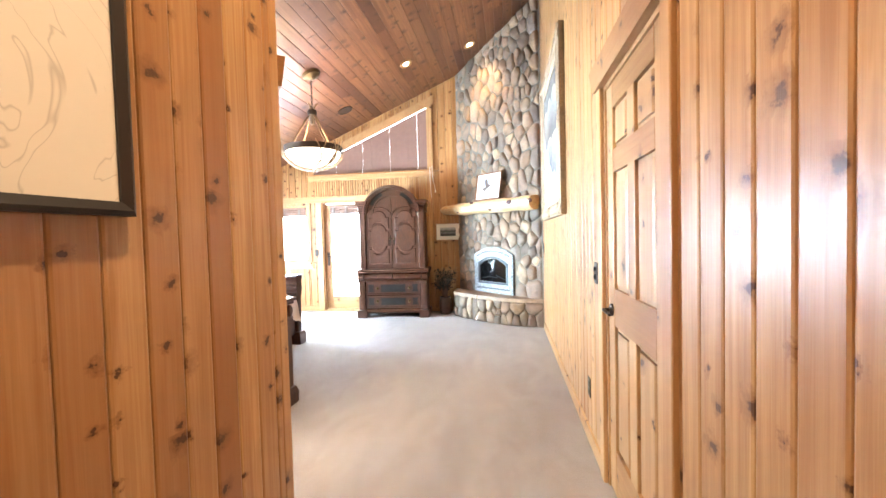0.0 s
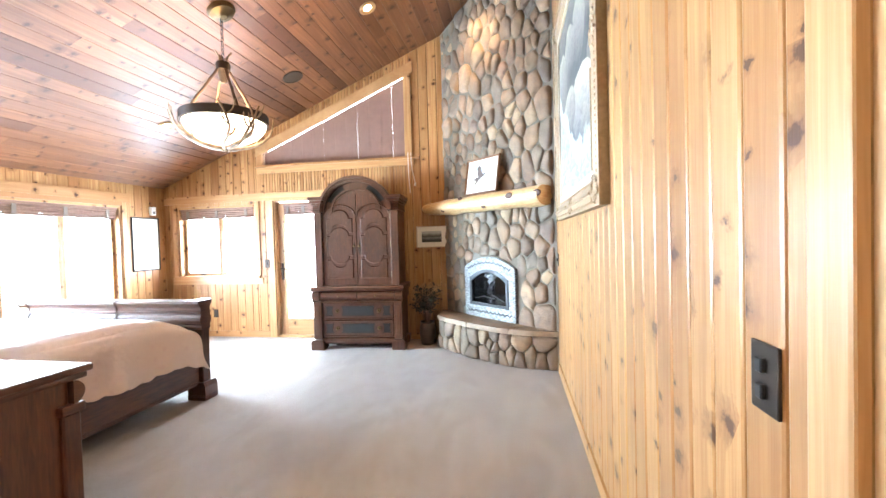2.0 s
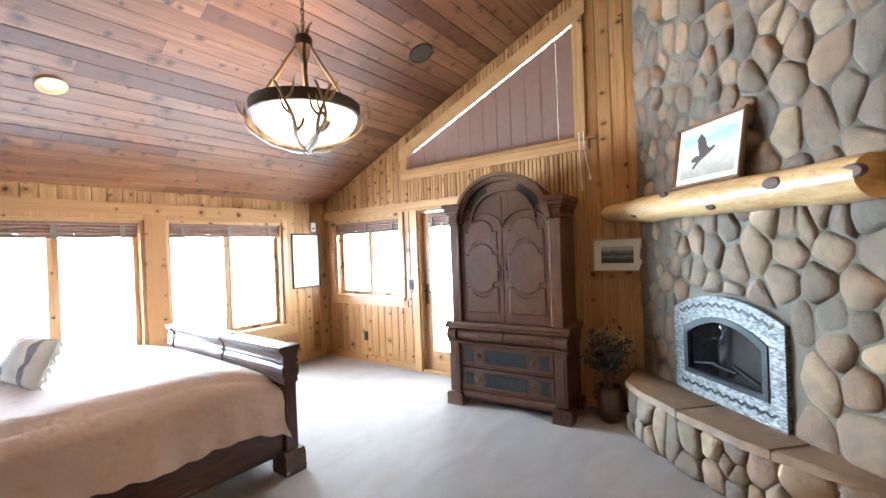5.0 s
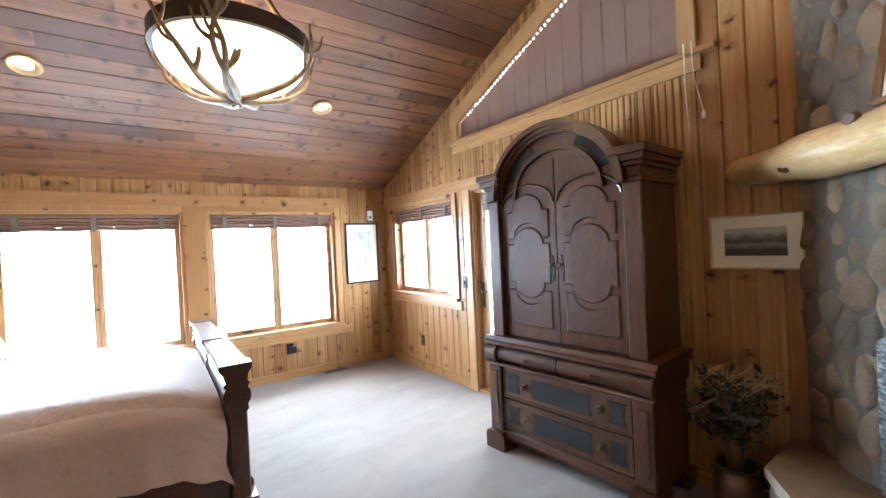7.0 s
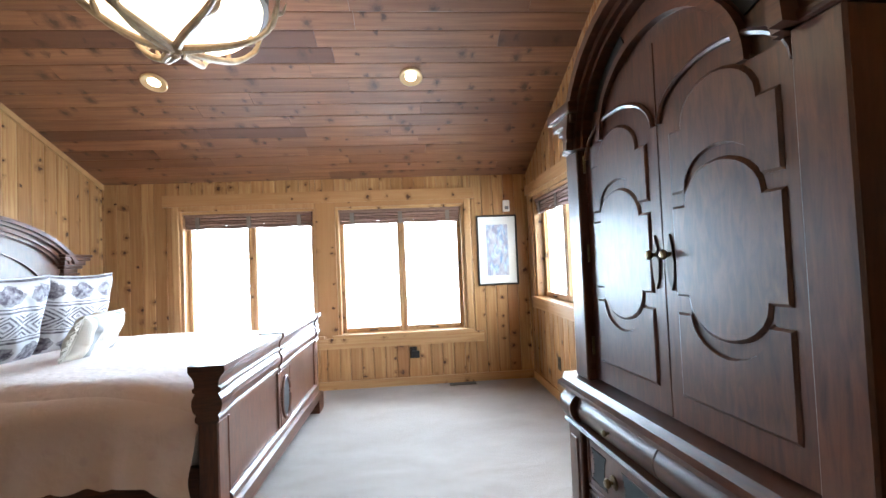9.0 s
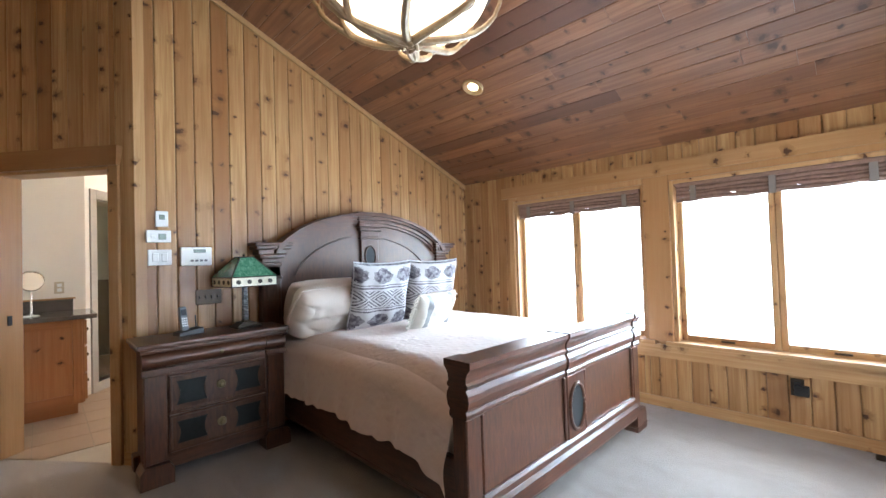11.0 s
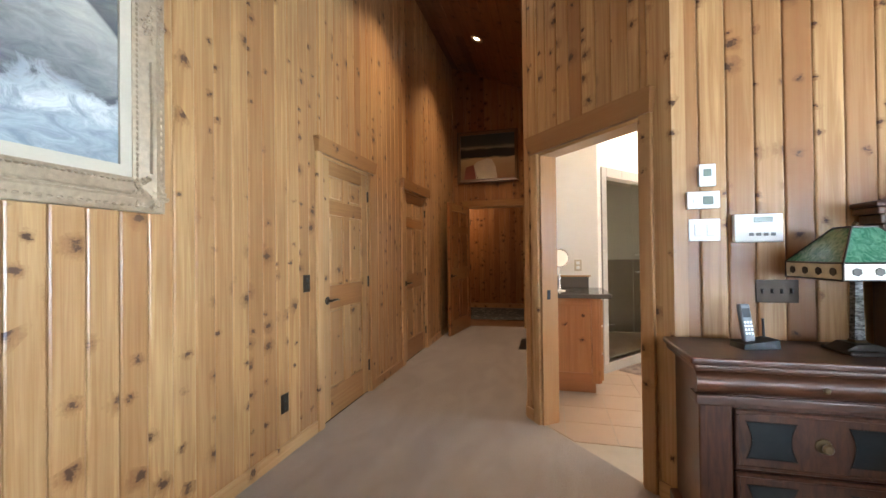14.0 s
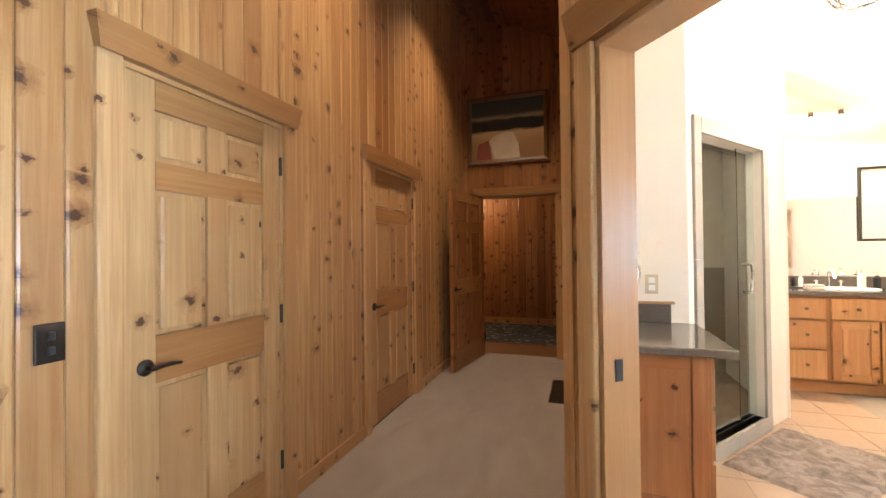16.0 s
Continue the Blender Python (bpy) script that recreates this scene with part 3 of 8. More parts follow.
window_unit("window_1", PL_W, WIN_WS, "wide pine casement window with two sashes, bright outside")
window_unit("window_2", PL_W, WIN_WN, "wide pine casement window with two sashes, bright outside")
window_unit("window_3", PL_N, WIN_N, "pine casement window with two sashes, bright outside")

# bright overcast sky and snow outside
GLARE = emit("outside_glare", (0.94, 0.97, 1.0), 7.0)
bm = bmesh.new()
for q in ([(-9, -2, -3), (-9, 16, -3), (-9, 16, 12), (-9, -2, 12)], [(-9, 13, -3), (6, 13, -3), (6, 13, 12), (-9, 13, 12)]):
    bm.faces.new([bm.verts.new(v) for v in q])
tagged(part("backdrop", bm, GLARE), "overexposed white daylight outside the windows", "backdrop", kind="structure")

# ---- doors ----
def lever(parent, pl, u, v, n, way):
    """A lever handle on a round rose."""
    m = pl.matrix(u, v, n)
    h = part("door_handle", lathe([(0.031, 0.0), (0.031, 0.006), (0.024, 0.012), (0.011, 0.016), (0.010, 0.045), (0.0, 0.047)], 20, m @ pose(0, 0, 0, 90)), BRONZE, parent, "dark bronze lever handle", True)
    path = [m @ Vector(p) for p in ((0, -0.042, 0), (0.03 * way, -0.047, 0.004), (0.07 * way, -0.046, 0.003), (0.115 * way, -0.04, -0.004))]
    part("lever", tube(spline(path, 5), [0.0095] * 6 + [0.008] * 6 + [0.0065] * 4, 10), BRONZE, h, "", True)


def six_panel_door(name, pl, u0, u1, v1, n0, n1, label, handle_at, way, hinge_at, material=None):
    material = material or PINE_DOOR
    d = tagged(new(name), label, "door", kind="structure")
    w = u1 - u0
    st, mid = 0.11, (u0 + u1) / 2
    for a, b in ((u0, u0 + st), (u1 - st, u1)):
        board("stile", d, pl, a, b, 0.012, v1, n0, n1, material, 0.003)
    rows = ((0.012, 0.24), (0.86, 1.04), (1.60, 1.71), (v1 - 0.115, v1))
    for a, b in rows:
        board("rail", d, pl, u0 + st, u1 - st, a, b, n0, n1 - 0.0005, PINE_RAIL, 0.003, True)
    for (_, a), (b, _) in zip(rows, rows[1:]):
        board("mullion", d, pl, mid - 0.05, mid + 0.05, a, b, n0, n1 - 0.0005, material, 0.003)
        for p, q in ((u0 + st, mid - 0.05), (mid + 0.05, u1 - st)):
            ob = board("panel", d, pl, p, q, a, b, n0 + 0.004, n1 - 0.016, material, 0.001)
            board("raised_field", ob, pl, p + 0.022, q - 0.022, a + 0.024, b - 0.024, n1 - 0.0158, n1 - 0.004, material, 0.011)
    lever(d, pl, handle_at, 0.93, n1, way)
    for z in (0.25, 1.03, 1.82):
        part("hinge", box((-0.006, -0.012, -0.05), (0.006, 0.004, 0.05), 0.003, pl.matrix(hinge_at, z, n1 + 0.004)), BRONZE, d, "dark bronze hinge")
    return d


six_panel_door("door_1", PL_E, D1[0] + 0.022, D1[1] - 0.022, 2.022, -0.034, 0.006, "closed six-panel knotty pine door", D1[1] - 0.09, -1, D1[0] + 0.018)
six_panel_door("door_2", PL_E, D2[0] + 0.022, D2[1] - 0.022, 2.022, -0.034, 0.006, "closed six-panel knotty pine door", D2[1] - 0.09, -1, D2[0] + 0.018)
PL_LEAF = Plane((0.585, HALL_END + 0.03, 0), (0.13, 0.975, 0))
PL_LEAF.n = Vector((-0.975, 0.13, 0)).normalized()
six_panel_door("door_3", PL_LEAF, 0.0, 0.97, 2.065, 0.0, 0.04, "open six-panel pine door at the hall's end", 0.90, -1, 0.0, PINE_LAMPLIT)

# glazed outside door behind the armoire
gd = tagged(new("door_4"), "glazed pine patio door, bright outside", "door", kind="structure")
a, b = DOOR_N[0] + 0.02, DOOR_N[1] - 0.02
board("stile", gd, PL_N, a, a + 0.11, 0.03, 1.93, -0.09, -0.045, PINE_DOOR, 0.004)
board("stile", gd, PL_N, b - 0.11, b, 0.03, 1.93, -0.09, -0.045, PINE_DOOR, 0.004)
board("rail", gd, PL_N, a + 0.11, b - 0.11, 0.03, 0.26, -0.09, -0.045, PINE_DOOR, 0.004, True)
board("rail", gd, PL_N, a + 0.11, b - 0.11, 1.82, 1.93, -0.09, -0.045, PINE_DOOR, 0.004, True)
p = board("pane", gd, PL_N, a + 0.11, b - 0.11, 0.26, 1.82, -0.07, -0.066, PANE, 0.0)
p.visible_shadow = False
board("threshold", gd, PL_N, a - 0.02, b + 0.02, 0.0, 0.03, -0.12, 0.02, PINE_TRIM, 0.004, True)
hp = board("handle_plate", gd, PL_N, a + 0.03, a + 0.07, 0.82, 1.06, -0.045, -0.039, BRONZE, 0.003)
part("lever", tube([PL_N.at(a + 0.05, 0.98, -0.04), PL_N.at(a + 0.05, 0.98, 0.005), PL_N.at(a + 0.15, 0.975, 0.008)], 0.009, 8), BRONZE, hp)
for c, d in ((DOOR_N[0], a), (b, DOOR_N[1])):
    tagged(board("trim", None, PL_N, c, d, 0.0, 1.95, -0.12, 0.014, PINE_TRIM, 0.001), "pine door lining", "trim", kind="structure")

# trim and blind of the sloped gable window
x0, x1, zb = TRI
tw = tagged(new("window_4"), "sloped gable window with closed vertical blinds", "window", kind="structure")


def n_prism(name, pts, n0, n1, material, parent, label=""):
    """A flat board of any outline on the north wall; pts are x, z."""
    return part(name, prism(pts, "y", NORTH - n0, NORTH - n1), material, parent, label)


TRIM_PLAIN = dark_wood("trim_sloped", (0.50, 0.30, 0.14), (0.40, 0.21, 0.085), (9, 9, 9), 0.4)
n_prism("sloped_trim", [(x0 - 0.10, roof(x0 - 0.1) - 0.30), (x1 + 0.13, roof(x1 + 0.13) - 0.30), (x1 + 0.13, roof(x1 + 0.13) - 0.155), (x0 - 0.1, roof(x0 - 0.1) - 0.155)], 0.0165, 0.042, TRIM_PLAIN, tw, "pine trim board along the slope")
board("side_trim", tw, PL_N, x1 - WEST, x1 + 0.1 - WEST, zb, (roof(x1) - 0.30, roof(x1 + 0.1) - 0.30), 0.0165, 0.04, PINE_TRIM)
board("side_trim", tw, PL_N, x0 - 0.08 - WEST, x0 - WEST, zb, (roof(x0 - 0.08) - 0.30, roof(x0) - 0.30), 0.0165, 0.04, PINE_TRIM)
board("window_sill", tw, PL_N, x0 - 0.1 - WEST, x1 + 0.2 - WEST, zb - 0.03, zb, -0.1, 0.07, PINE_TRIM, 0.006, True)
board("apron", tw, PL_N, x0 - 0.08 - WEST, x1 + 0.12 - WEST, zb - 0.115, zb - 0.03, 0.0165, 0.036, PINE_TRIM, 0.004, True)
pane = n_prism("pane", [(x0, zb), (x1, zb), (x1, roof(x1) - 0.185), (x0, roof(x0) - 0.185)], -0.10, -0.106, PANE, tw)
pane.visible_shadow = False
BLIND = plain("blind_fabric", (0.22, 0.125, 0.095), 0.8, vary=0.15, scale=14, bump=0.3, bump_scale=160)
n_slats = 25
for k in range(n_slats):
    a = x0 + 0.012 + (x1 - x0 - 0.02) * k / n_slats
    b = x0 + 0.012 + (x1 - x0 - 0.02) * (k + 1) / n_slats - (0.002 if k % 6 == 4 else -0.004)
    part("slat", prism([(a, zb + 0.005), (b, zb + 0.005), (b, roof(b) - 0.298), (a, roof(a) - 0.298)], "y", NORTH + 0.012, NORTH + 0.020, Matrix.Translation((0, 0.004 * (k % 2), 0))), BLIND, tw)
for k in range(52):  # carriers between the slats and the sloped track
    a = x0 + 0.02 + (x1 - x0 - 0.04) * k / 52
    part("carrier", prism([(a, roof(a) - 0.305), (a + 0.014, roof(a + 0.014) - 0.305), (a + 0.014, roof(a + 0.014) - 0.25), (a, roof(a) - 0.25)], "y", NORTH + 0.008, NORTH + 0.022), BLIND, tw)
cord = thing("blind_cord", "white cord hanging from the gable window blind", "cord")
part("cord", tube(spline([(x1 + 0.05, NORTH - 0.075, 2.5), (x1 + 0.055, NORTH - 0.078, 2.2), (x1 + 0.07, NORTH - 0.078, 1.97)], 4), 0.004, 6), WHITE_PLASTIC, cord)
part("cord", tube(spline([(x1 + 0.09, NORTH - 0.075, 2.5), (x1 + 0.10, NORTH - 0.076, 2.3), (x1 + 0.14, NORTH - 0.076, 2.1)], 4), 0.003, 6), WHITE_PLASTIC, cord)
part("tassel", lathe([(0.004, 0.02), (0.011, 0.0), (0.012, -0.03), (0.0, -0.034)], 10, Matrix.Translation((x1 + 0.14, NORTH - 0.076, 2.09))), WHITE_PLASTIC, cord)

# crown strip where walls meet the slope
for pl, w in ((PL_S, CORNER_S[0] - WEST),):
    ob = part("trim", prism([(WEST, roof(WEST) - 0.07), (WEST + w, roof(WEST + w) - 0.07), (WEST + w, roof(WEST + w) - 0.022), (WEST, roof(WEST) - 0.022)], "y", SOUTH + 0.017, SOUTH + 0.04), TRIM_PLAIN)
    tagged(ob, "narrow pine strip under the slope", "trim", kind="structure")


# ---- woven shades ----
WEAVE = plain("woven_bamboo", (0.22, 0.125, 0.092), 0.7, vary=0.4, scale=40, bump=0.5, bump_scale=200)
TAPE = plain("shade_tape", (0.20, 0.16, 0.135), 0.8)


def roman_shade(pl, hole, tapes=3):
    """A woven shade drawn up into soft folds, with fabric tapes."""
    u0, u1, v0, v1 = hole
    s = thing("woven_shade", "brown woven roman shade drawn up into folds", "window shade", "woven window shades")
    part("head_rail", box((0, -0.03, -0.03), (u1 - u0 - 0.08, 0.02, 0.0), 0.004, pl.matrix(u0 + 0.04, v1 - 0.032, -0.02)), WEAVE, s)
    for k in range(5):
        z = v1 - 0.05 - 0.028 * k
        sag = 0.004 * math.sin(3 * k)
        bm = bmesh.new()
        n = 26
        pts = []
        for i in range(n + 1):
            f = i / n
            wob = 0.004 * math.sin(f * 19 + k) + sag
            pts.append(pl.at(u0 + 0.045 + f * (u1 - u0 - 0.09), z + wob, -0.03 + 0.008 * (k % 2) + 0.003 * math.sin(f * 31)))
        add_tube(bm, pts, [0.019 + 0.002 * math.sin(i * 1.7 + k) for i in range(n + 1)], 7)
        part("fold", bm, WEAVE, s, "", True)
    for f in [0.1, 0.5, 0.9][:tapes]:
        u = u0 + 0.045 + f * (u1 - u0 - 0.09)
        part("tape", box((-0.022, -0.006, -0.155), (0.022, 0.003, 0.0), 0.002, pl.matrix(u, v1 - 0.035, 0.002)), TAPE, s)
    return s


roman_shade(PL_W, WIN_WS)
roman_shade(PL_W, WIN_WN)
roman_shade(PL_N, WIN_N)
roman_shade(PL_N, (DOOR_N[0] + 0.1, DOOR_N[1] - 0.1, 0, 1.93), 2)


# ---- stone fireplace in the corner ----
FA, FB = Vector((-0.42, 8.55, 0)), Vector((0.855, 7.32, 0))
PL_F = Plane(FA, FB - FA)
PL_F.n = Vector((FB.y - FA.y, -(FB.x - FA.x), 0)).normalized()
FL = (FB - FA).length
fp_top = lambda u: roof(FA.x + (FB.x - FA.x) * u / FL)
fireplace = thing("stone_fireplace", "tall corner fireplace faced with rounded river stones", "fireplace", at=Matrix.Translation((0.2, 7.9, 0)))
bm = bmesh.new()
lo, hi = [], []
for x, y in ((-0.47, 8.53), (FB.x - 0.02, FB.y - 0.03), (EAST - 0.018, NORTH - 0.018)):
    lo.append(bm.verts.new((x, y, 0.0)))
    hi.append(bm.verts.new((x, y, roof(x) - 0.02)))
bm.faces.new(lo[::-1])
bm.faces.new(hi)
for i in range(3):
    bm.faces.new((lo[i], lo[(i + 1) % 3], hi[(i + 1) % 3], hi[i]))
OFF = Matrix.Translation((-0.2, -7.9, 0))
chim = part("chimney_mortar", bm, MORTAR, fireplace, "grey mortar between the stones")
chim.matrix_parent_inverse = OFF


def clip_poly(poly, p, n):
    """The part of a polygon on the side of the line through p that n points away from."""
    out = []
    for a, b in zip(poly, poly[1:] + poly[:1]):
        da, db = (a[0] - p[0]) * n[0] + (a[1] - p[1]) * n[1], (b[0] - p[0]) * n[0] + (b[1] - p[1]) * n[1]
        if da <= 0:
            out.append(a)
        if da * db < 0:
            f = da / (da - db)
            out.append((a[0] + f * (b[0] - a[0]), a[1] + f * (b[1] - a[1])))
    return out


def stone_cells(region, count, seed, stretch=0.72, relax=2):
    """Rounded cells that fill a region, like stones fitted to one another."""
    r = random.Random(seed)
    us, vs = [p[0] for p in region], [p[1] for p in region]

    def inside(p):
        return len(clip_test(region, p)) == 0
    sites = []
    while len(sites) < count:
        p = (r.uniform(min(us), max(us)), r.uniform(min(vs), max(vs)))
        if inside(p):
            sites.append(p)
    cells = []
    for it in range(relax + 1):
        cells = []
        for i, s in enumerate(sites):
            poly = list(region)
            near = sorted((k for k in range(len(sites)) if k != i), key=lambda k: (sites[k][0] - s[0]) ** 2 + ((sites[k][1] - s[1]) * stretch) ** 2)[:18]
            for k in near:
                q = sites[k]
                mid = ((s[0] + q[0]) / 2, (s[1] + q[1]) / 2)
                poly = clip_poly(poly, mid, (q[0] - s[0], (q[1] - s[1]) * stretch**2))
                if len(poly) < 3:
                    break
            cells.append(poly)
        if it < relax:
            sites = [(sum(p[0] for p in c) / len(c) * 0.8 + s[0] * 0.2, sum(p[1] for p in c) / len(c) * 0.8 + s[1] * 0.2) if len(c) > 2 else s for c, s in zip(cells, sites)]
    return [c for c in cells if len(c) > 2]


def clip_test(region, p):
    """The edges of a convex region, given anticlockwise, that p lies outside of."""
    out = []
    for a, b in zip(region, region[1:] + region[:1]):
        if (b[0] - a[0]) * (p[1] - a[1]) - (b[1] - a[1]) * (p[0] - a[0]) < 0:
            out.append((a, b))
    return out


def area_of(poly):
    return 0.5 * abs(sum(a[0] * b[1] - b[0] * a[1] for a, b in zip(poly, poly[1:] + poly[:1])))


def stone_mesh(poly, place, r, joint=0.003, proud=0.055):
    """One stone: the cell shrunk, its corners rounded, domed towards the room."""
    cx, cy = sum(p[0] for p in poly) / len(poly), sum(p[1] for p in poly) / len(poly)
    size = math.sqrt(area_of(poly))
    f = max(0.5, 1 - 2 * joint / size)
    pts = [(cx + (x - cx) * f, cy + (y - cy) * f) for x, y in poly]
    long_edge = size * 0.45
    pts = [q for a, b in zip(pts, pts[1:] + pts[:1]) for q in ((a, ((a[0] + b[0]) / 2, (a[1] + b[1]) / 2)) if math.hypot(a[0] - b[0], a[1] - b[1]) > long_edge else (a,))]
    pts = [q for a, b in zip(pts, pts[1:] + pts[:1]) for q in ((0.72 * a[0] + 0.28 * b[0], 0.72 * a[1] + 0.28 * b[1]), (0.28 * a[0] + 0.72 * b[0], 0.28 * a[1] + 0.72 * b[1]))]
    pts = [q for a, b in zip(pts, pts[1:] + pts[:1]) for q in ((0.75 * a[0] + 0.25 * b[0], 0.75 * a[1] + 0.25 * b[1]), (0.25 * a[0] + 0.75 * b[0], 0.25 * a[1] + 0.75 * b[1]))]
    pts = pts[::2] if len(pts) > 24 else pts
    h = proud * r.uniform(0.7, 1.25) * min(1.25, 0.6 + 2.6 * size)
    ph, tilt = r.uniform(0, 6.28), r.uniform(0, 0.35)
    seed = r.uniform(0, 90)
    rings = []
    for s, n in ((0.99, -0.25), (1.02, 0.12), (1.0, 0.38), (0.92, 0.66), (0.74, 0.9), (0.4, 1.0)):
        ring = []
        for k, (x, y) in enumerate(pts):
            a = math.atan2(y - cy, x - cx)
            wob = 1 + 0.13 * noise.noise((math.cos(a) * 1.3 + seed, math.sin(a) * 1.3, s))
            ux, vy = cx + (x - cx) * s * wob, cy + (y - cy) * s * wob
            lean = 1 + tilt * ((x - cx) * math.cos(ph) + (y - cy) * math.sin(ph)) / max(size, 0.05)
            lump = 1 + 0.22 * noise.noise((ux * 9 + seed, vy * 9, seed))
            ring.append(place(ux, vy, h * n * lean * lump))
        rings.append(ring)
    n = len(pts)
    verts = [v for ring in rings for v in ring] + [place(cx, cy, h * 1.02)]
    faces = [(i * n + k, i * n + (k + 1) % n, (i + 1) * n + (k + 1) % n, (i + 1) * n + k) for i in range(5) for k in range(n)]
    faces += [(5 * n + k, 5 * n + (k + 1) % n, 6 * n) for k in range(n)]
    me = bpy.data.meshes.new("stone")
    me.from_pydata([tuple(v) for v in verts], [], faces)
    me.shade_smooth()
    me.materials.append(STONE)
    return me


INS = (0.39, 1.24, 0.385, 0.995, 1.115)  # the insert: u0, u1, bottom, shoulder, crown
r = random.Random(11)
cells = stone_cells([(-0.03, 0.36), (FL - 0.018, 0.36), (FL - 0.018, fp_top(FL) - 0.03), (-0.03, fp_top(0) - 0.03)], 262, 7)
for c in cells:
    cx, cy = sum(p[0] for p in c) / len(c), sum(p[1] for p in c) / len(c)
    if INS[0] < cx < INS[1] and cy < INS[3] + 0.06:
        continue
    if min(p[1] for p in c) < INS[4] and max(p[0] for p in c) > INS[0] and min(p[0] for p in c) < INS[1]:
        if cx <= INS[0]:
            c = clip_poly(c, (INS[0], 0), (1, 0))
        elif cx >= INS[1]:
            c = clip_poly(c, (INS[1], 0), (-1, 0))
        else:
            f = (cx - INS[0]) / (INS[1] - INS[0])
            top = INS[3] + (INS[4] - INS[3]) * (1 - (2 * f - 1) ** 2) + 0.01
            c = clip_poly(c, (cx, top), (0.28 * (2 * f - 1) * -1, -1))
        if len(c) < 3:
            continue
    if area_of(c) < 0.0016:
        continue
    ob = new("stone", stone_mesh(c, lambda u, v, n: PL_F.at(u, v, n + 0.012), r))
    ob.parent = fireplace
    ob.matrix_parent_inverse = OFF

# raised hearth with a bowed front
BOW = spline([(-0.50, 8.18, 0), (-0.40, 8.04, 0), (-0.11, 7.76, 0), (0.23, 7.50, 0), (0.52, 7.37, 0), (0.835, 7.33, 0)], 6)
lengths = [0.0]
for a, b in zip(BOW, BOW[1:]):
    lengths.append(lengths[-1] + (b - a).length)


def on_bow(s, v, n):
    s = min(max(s, 0.0), lengths[-1] - 1e-4)
    k = max(i for i in range(len(lengths)) if lengths[i] <= s)
    k = min(k, len(BOW) - 2)
    f = (s - lengths[k]) / (lengths[k + 1] - lengths[k])
    p = BOW[k].lerp(BOW[k + 1], f)
    t = (BOW[min(k + 2, len(BOW) - 1)] - BOW[max(k - 1, 0)]).normalized()
    return p + Vector((t.y, -t.x, 0)) * n + Vector((0, 0, v))


hearth_core = part("hearth_mortar", prism([(p.x, p.y) for p in BOW] + [(EAST - 0.02, 7.37)] + [(0.7, 7.52), (-0.40, 8.53), (-0.5, 8.53)], "z", 0.0, 0.345), MORTAR, fireplace, "grey mortar of the raised hearth")
hearth_core.matrix_parent_inverse = OFF
r = random.Random(4)
for c in stone_cells([(0.0, 0.0), (lengths[-1], 0.0), (lengths[-1], 0.345), (0.0, 0.345)], 24, 23, 0.8, 3):
    ob = new("stone", stone_mesh(c, lambda u, v, n: on_bow(u, v, n + 0.004), r, 0.001, 0.045))
    ob.parent = fireplace
    ob.matrix_parent_inverse = OFF
# left flank of the hearth
for c in stone_cells([(0.0, 0.0), (0.34, 0.0), (0.34, 0.345), (0.0, 0.345)], 6, 3, 0.9, 4):
    ob = new("stone", stone_mesh(c, lambda u, v, n: Vector((-0.503 - n, 8.53 - u, v)), r, 0.002, 0.03))
    ob.parent = fireplace
    ob.matrix_parent_inverse = OFF
cuts = (0.0, 0.36, 0.70, 1.0)
for c0, c1 in zip(cuts, cuts[1:]):  # flagstones of the hearth top
    n = 8
    s0, s1 = c0 * lengths[-1] + 0.004, c1 * lengths[-1] - 0.004
    front = [on_bow(s0 + (s1 - s0) * k / n, 0, 0.05 + 0.006 * math.sin(5 * k + 9 * c0)) for k in range(n + 1)]
    ends = [PL_F.at(max(-0.06, min(FL - 0.05, (p - FA).dot(PL_F.u))), 0, 0.015) for p in (front[-1], front[0])]
    if c0 == 0.0:
        ends[1] = Vector((-0.54, 8.525, 0))
        ends.insert(1, Vector((-0.44, 8.525, 0)))
    if c1 == 1.0:
        front[-1] = Vector((EAST - 0.02, 7.275, 0))
        ends[0] = Vector((EAST - 0.03, 7.345, 0))
    bm = prism([(p.x, p.y) for p in front + ends], "z", 0.347, 0.398)
    bmesh.ops.bevel(bm, geom=[e for e in bm.edges if all(v.co.z > 0.39 for v in e.verts)], offset=0.008, segments=2, affect="EDGES")
    ob = part("hearth_flagstone", bm, SLAB, fireplace, "tan sandstone hearth top")
    ob.matrix_parent_inverse = OFF


# fireplace insert
def arch_line(u0, u1, z0, shoulder, crown, n=18):
    pts = [(u0, z0), (u0, shoulder)]
    for k in range(1, n):
        f = k / n
        pts.append((u0 + (u1 - u0) * f, shoulder + (crown - shoulder) * (1 - (2 * f - 1) ** 2)))
    return pts + [(u1, shoulder), (u1, z0)]


def ring_part(name, outer, inner, n0, n1, material, parent, label="", pl=PL_F):
    """A flat frame between two outlines with the same number of points."""
    bm = bmesh.new()
    k = len(outer)
    rows = [[bm.verts.new(pl.at(u, v, n)) for u, v in line] for line, n in ((outer, n0), (outer, n1), (inner, n1), (inner, n0))]
    for a, b in zip(rows, rows[1:] + rows[:1]):
        for i in range(k):
            bm.faces.new((a[i], a[(i + 1) % k], b[(i + 1) % k], b[i]))
    return part(name, bm, material, parent, label)


u0, u1, zb_, zs, zc = INS
insert = thing("fireplace_insert", "hammered steel arched gas fireplace insert with dark glass", "fireplace insert", at=Matrix.Translation(PL_F.at(0.8, 0.4, 0.05)))
INV = insert.matrix_basis.inverted()


def under(ob, inv=None):
    ob.matrix_parent_inverse = inv or INV
    return ob


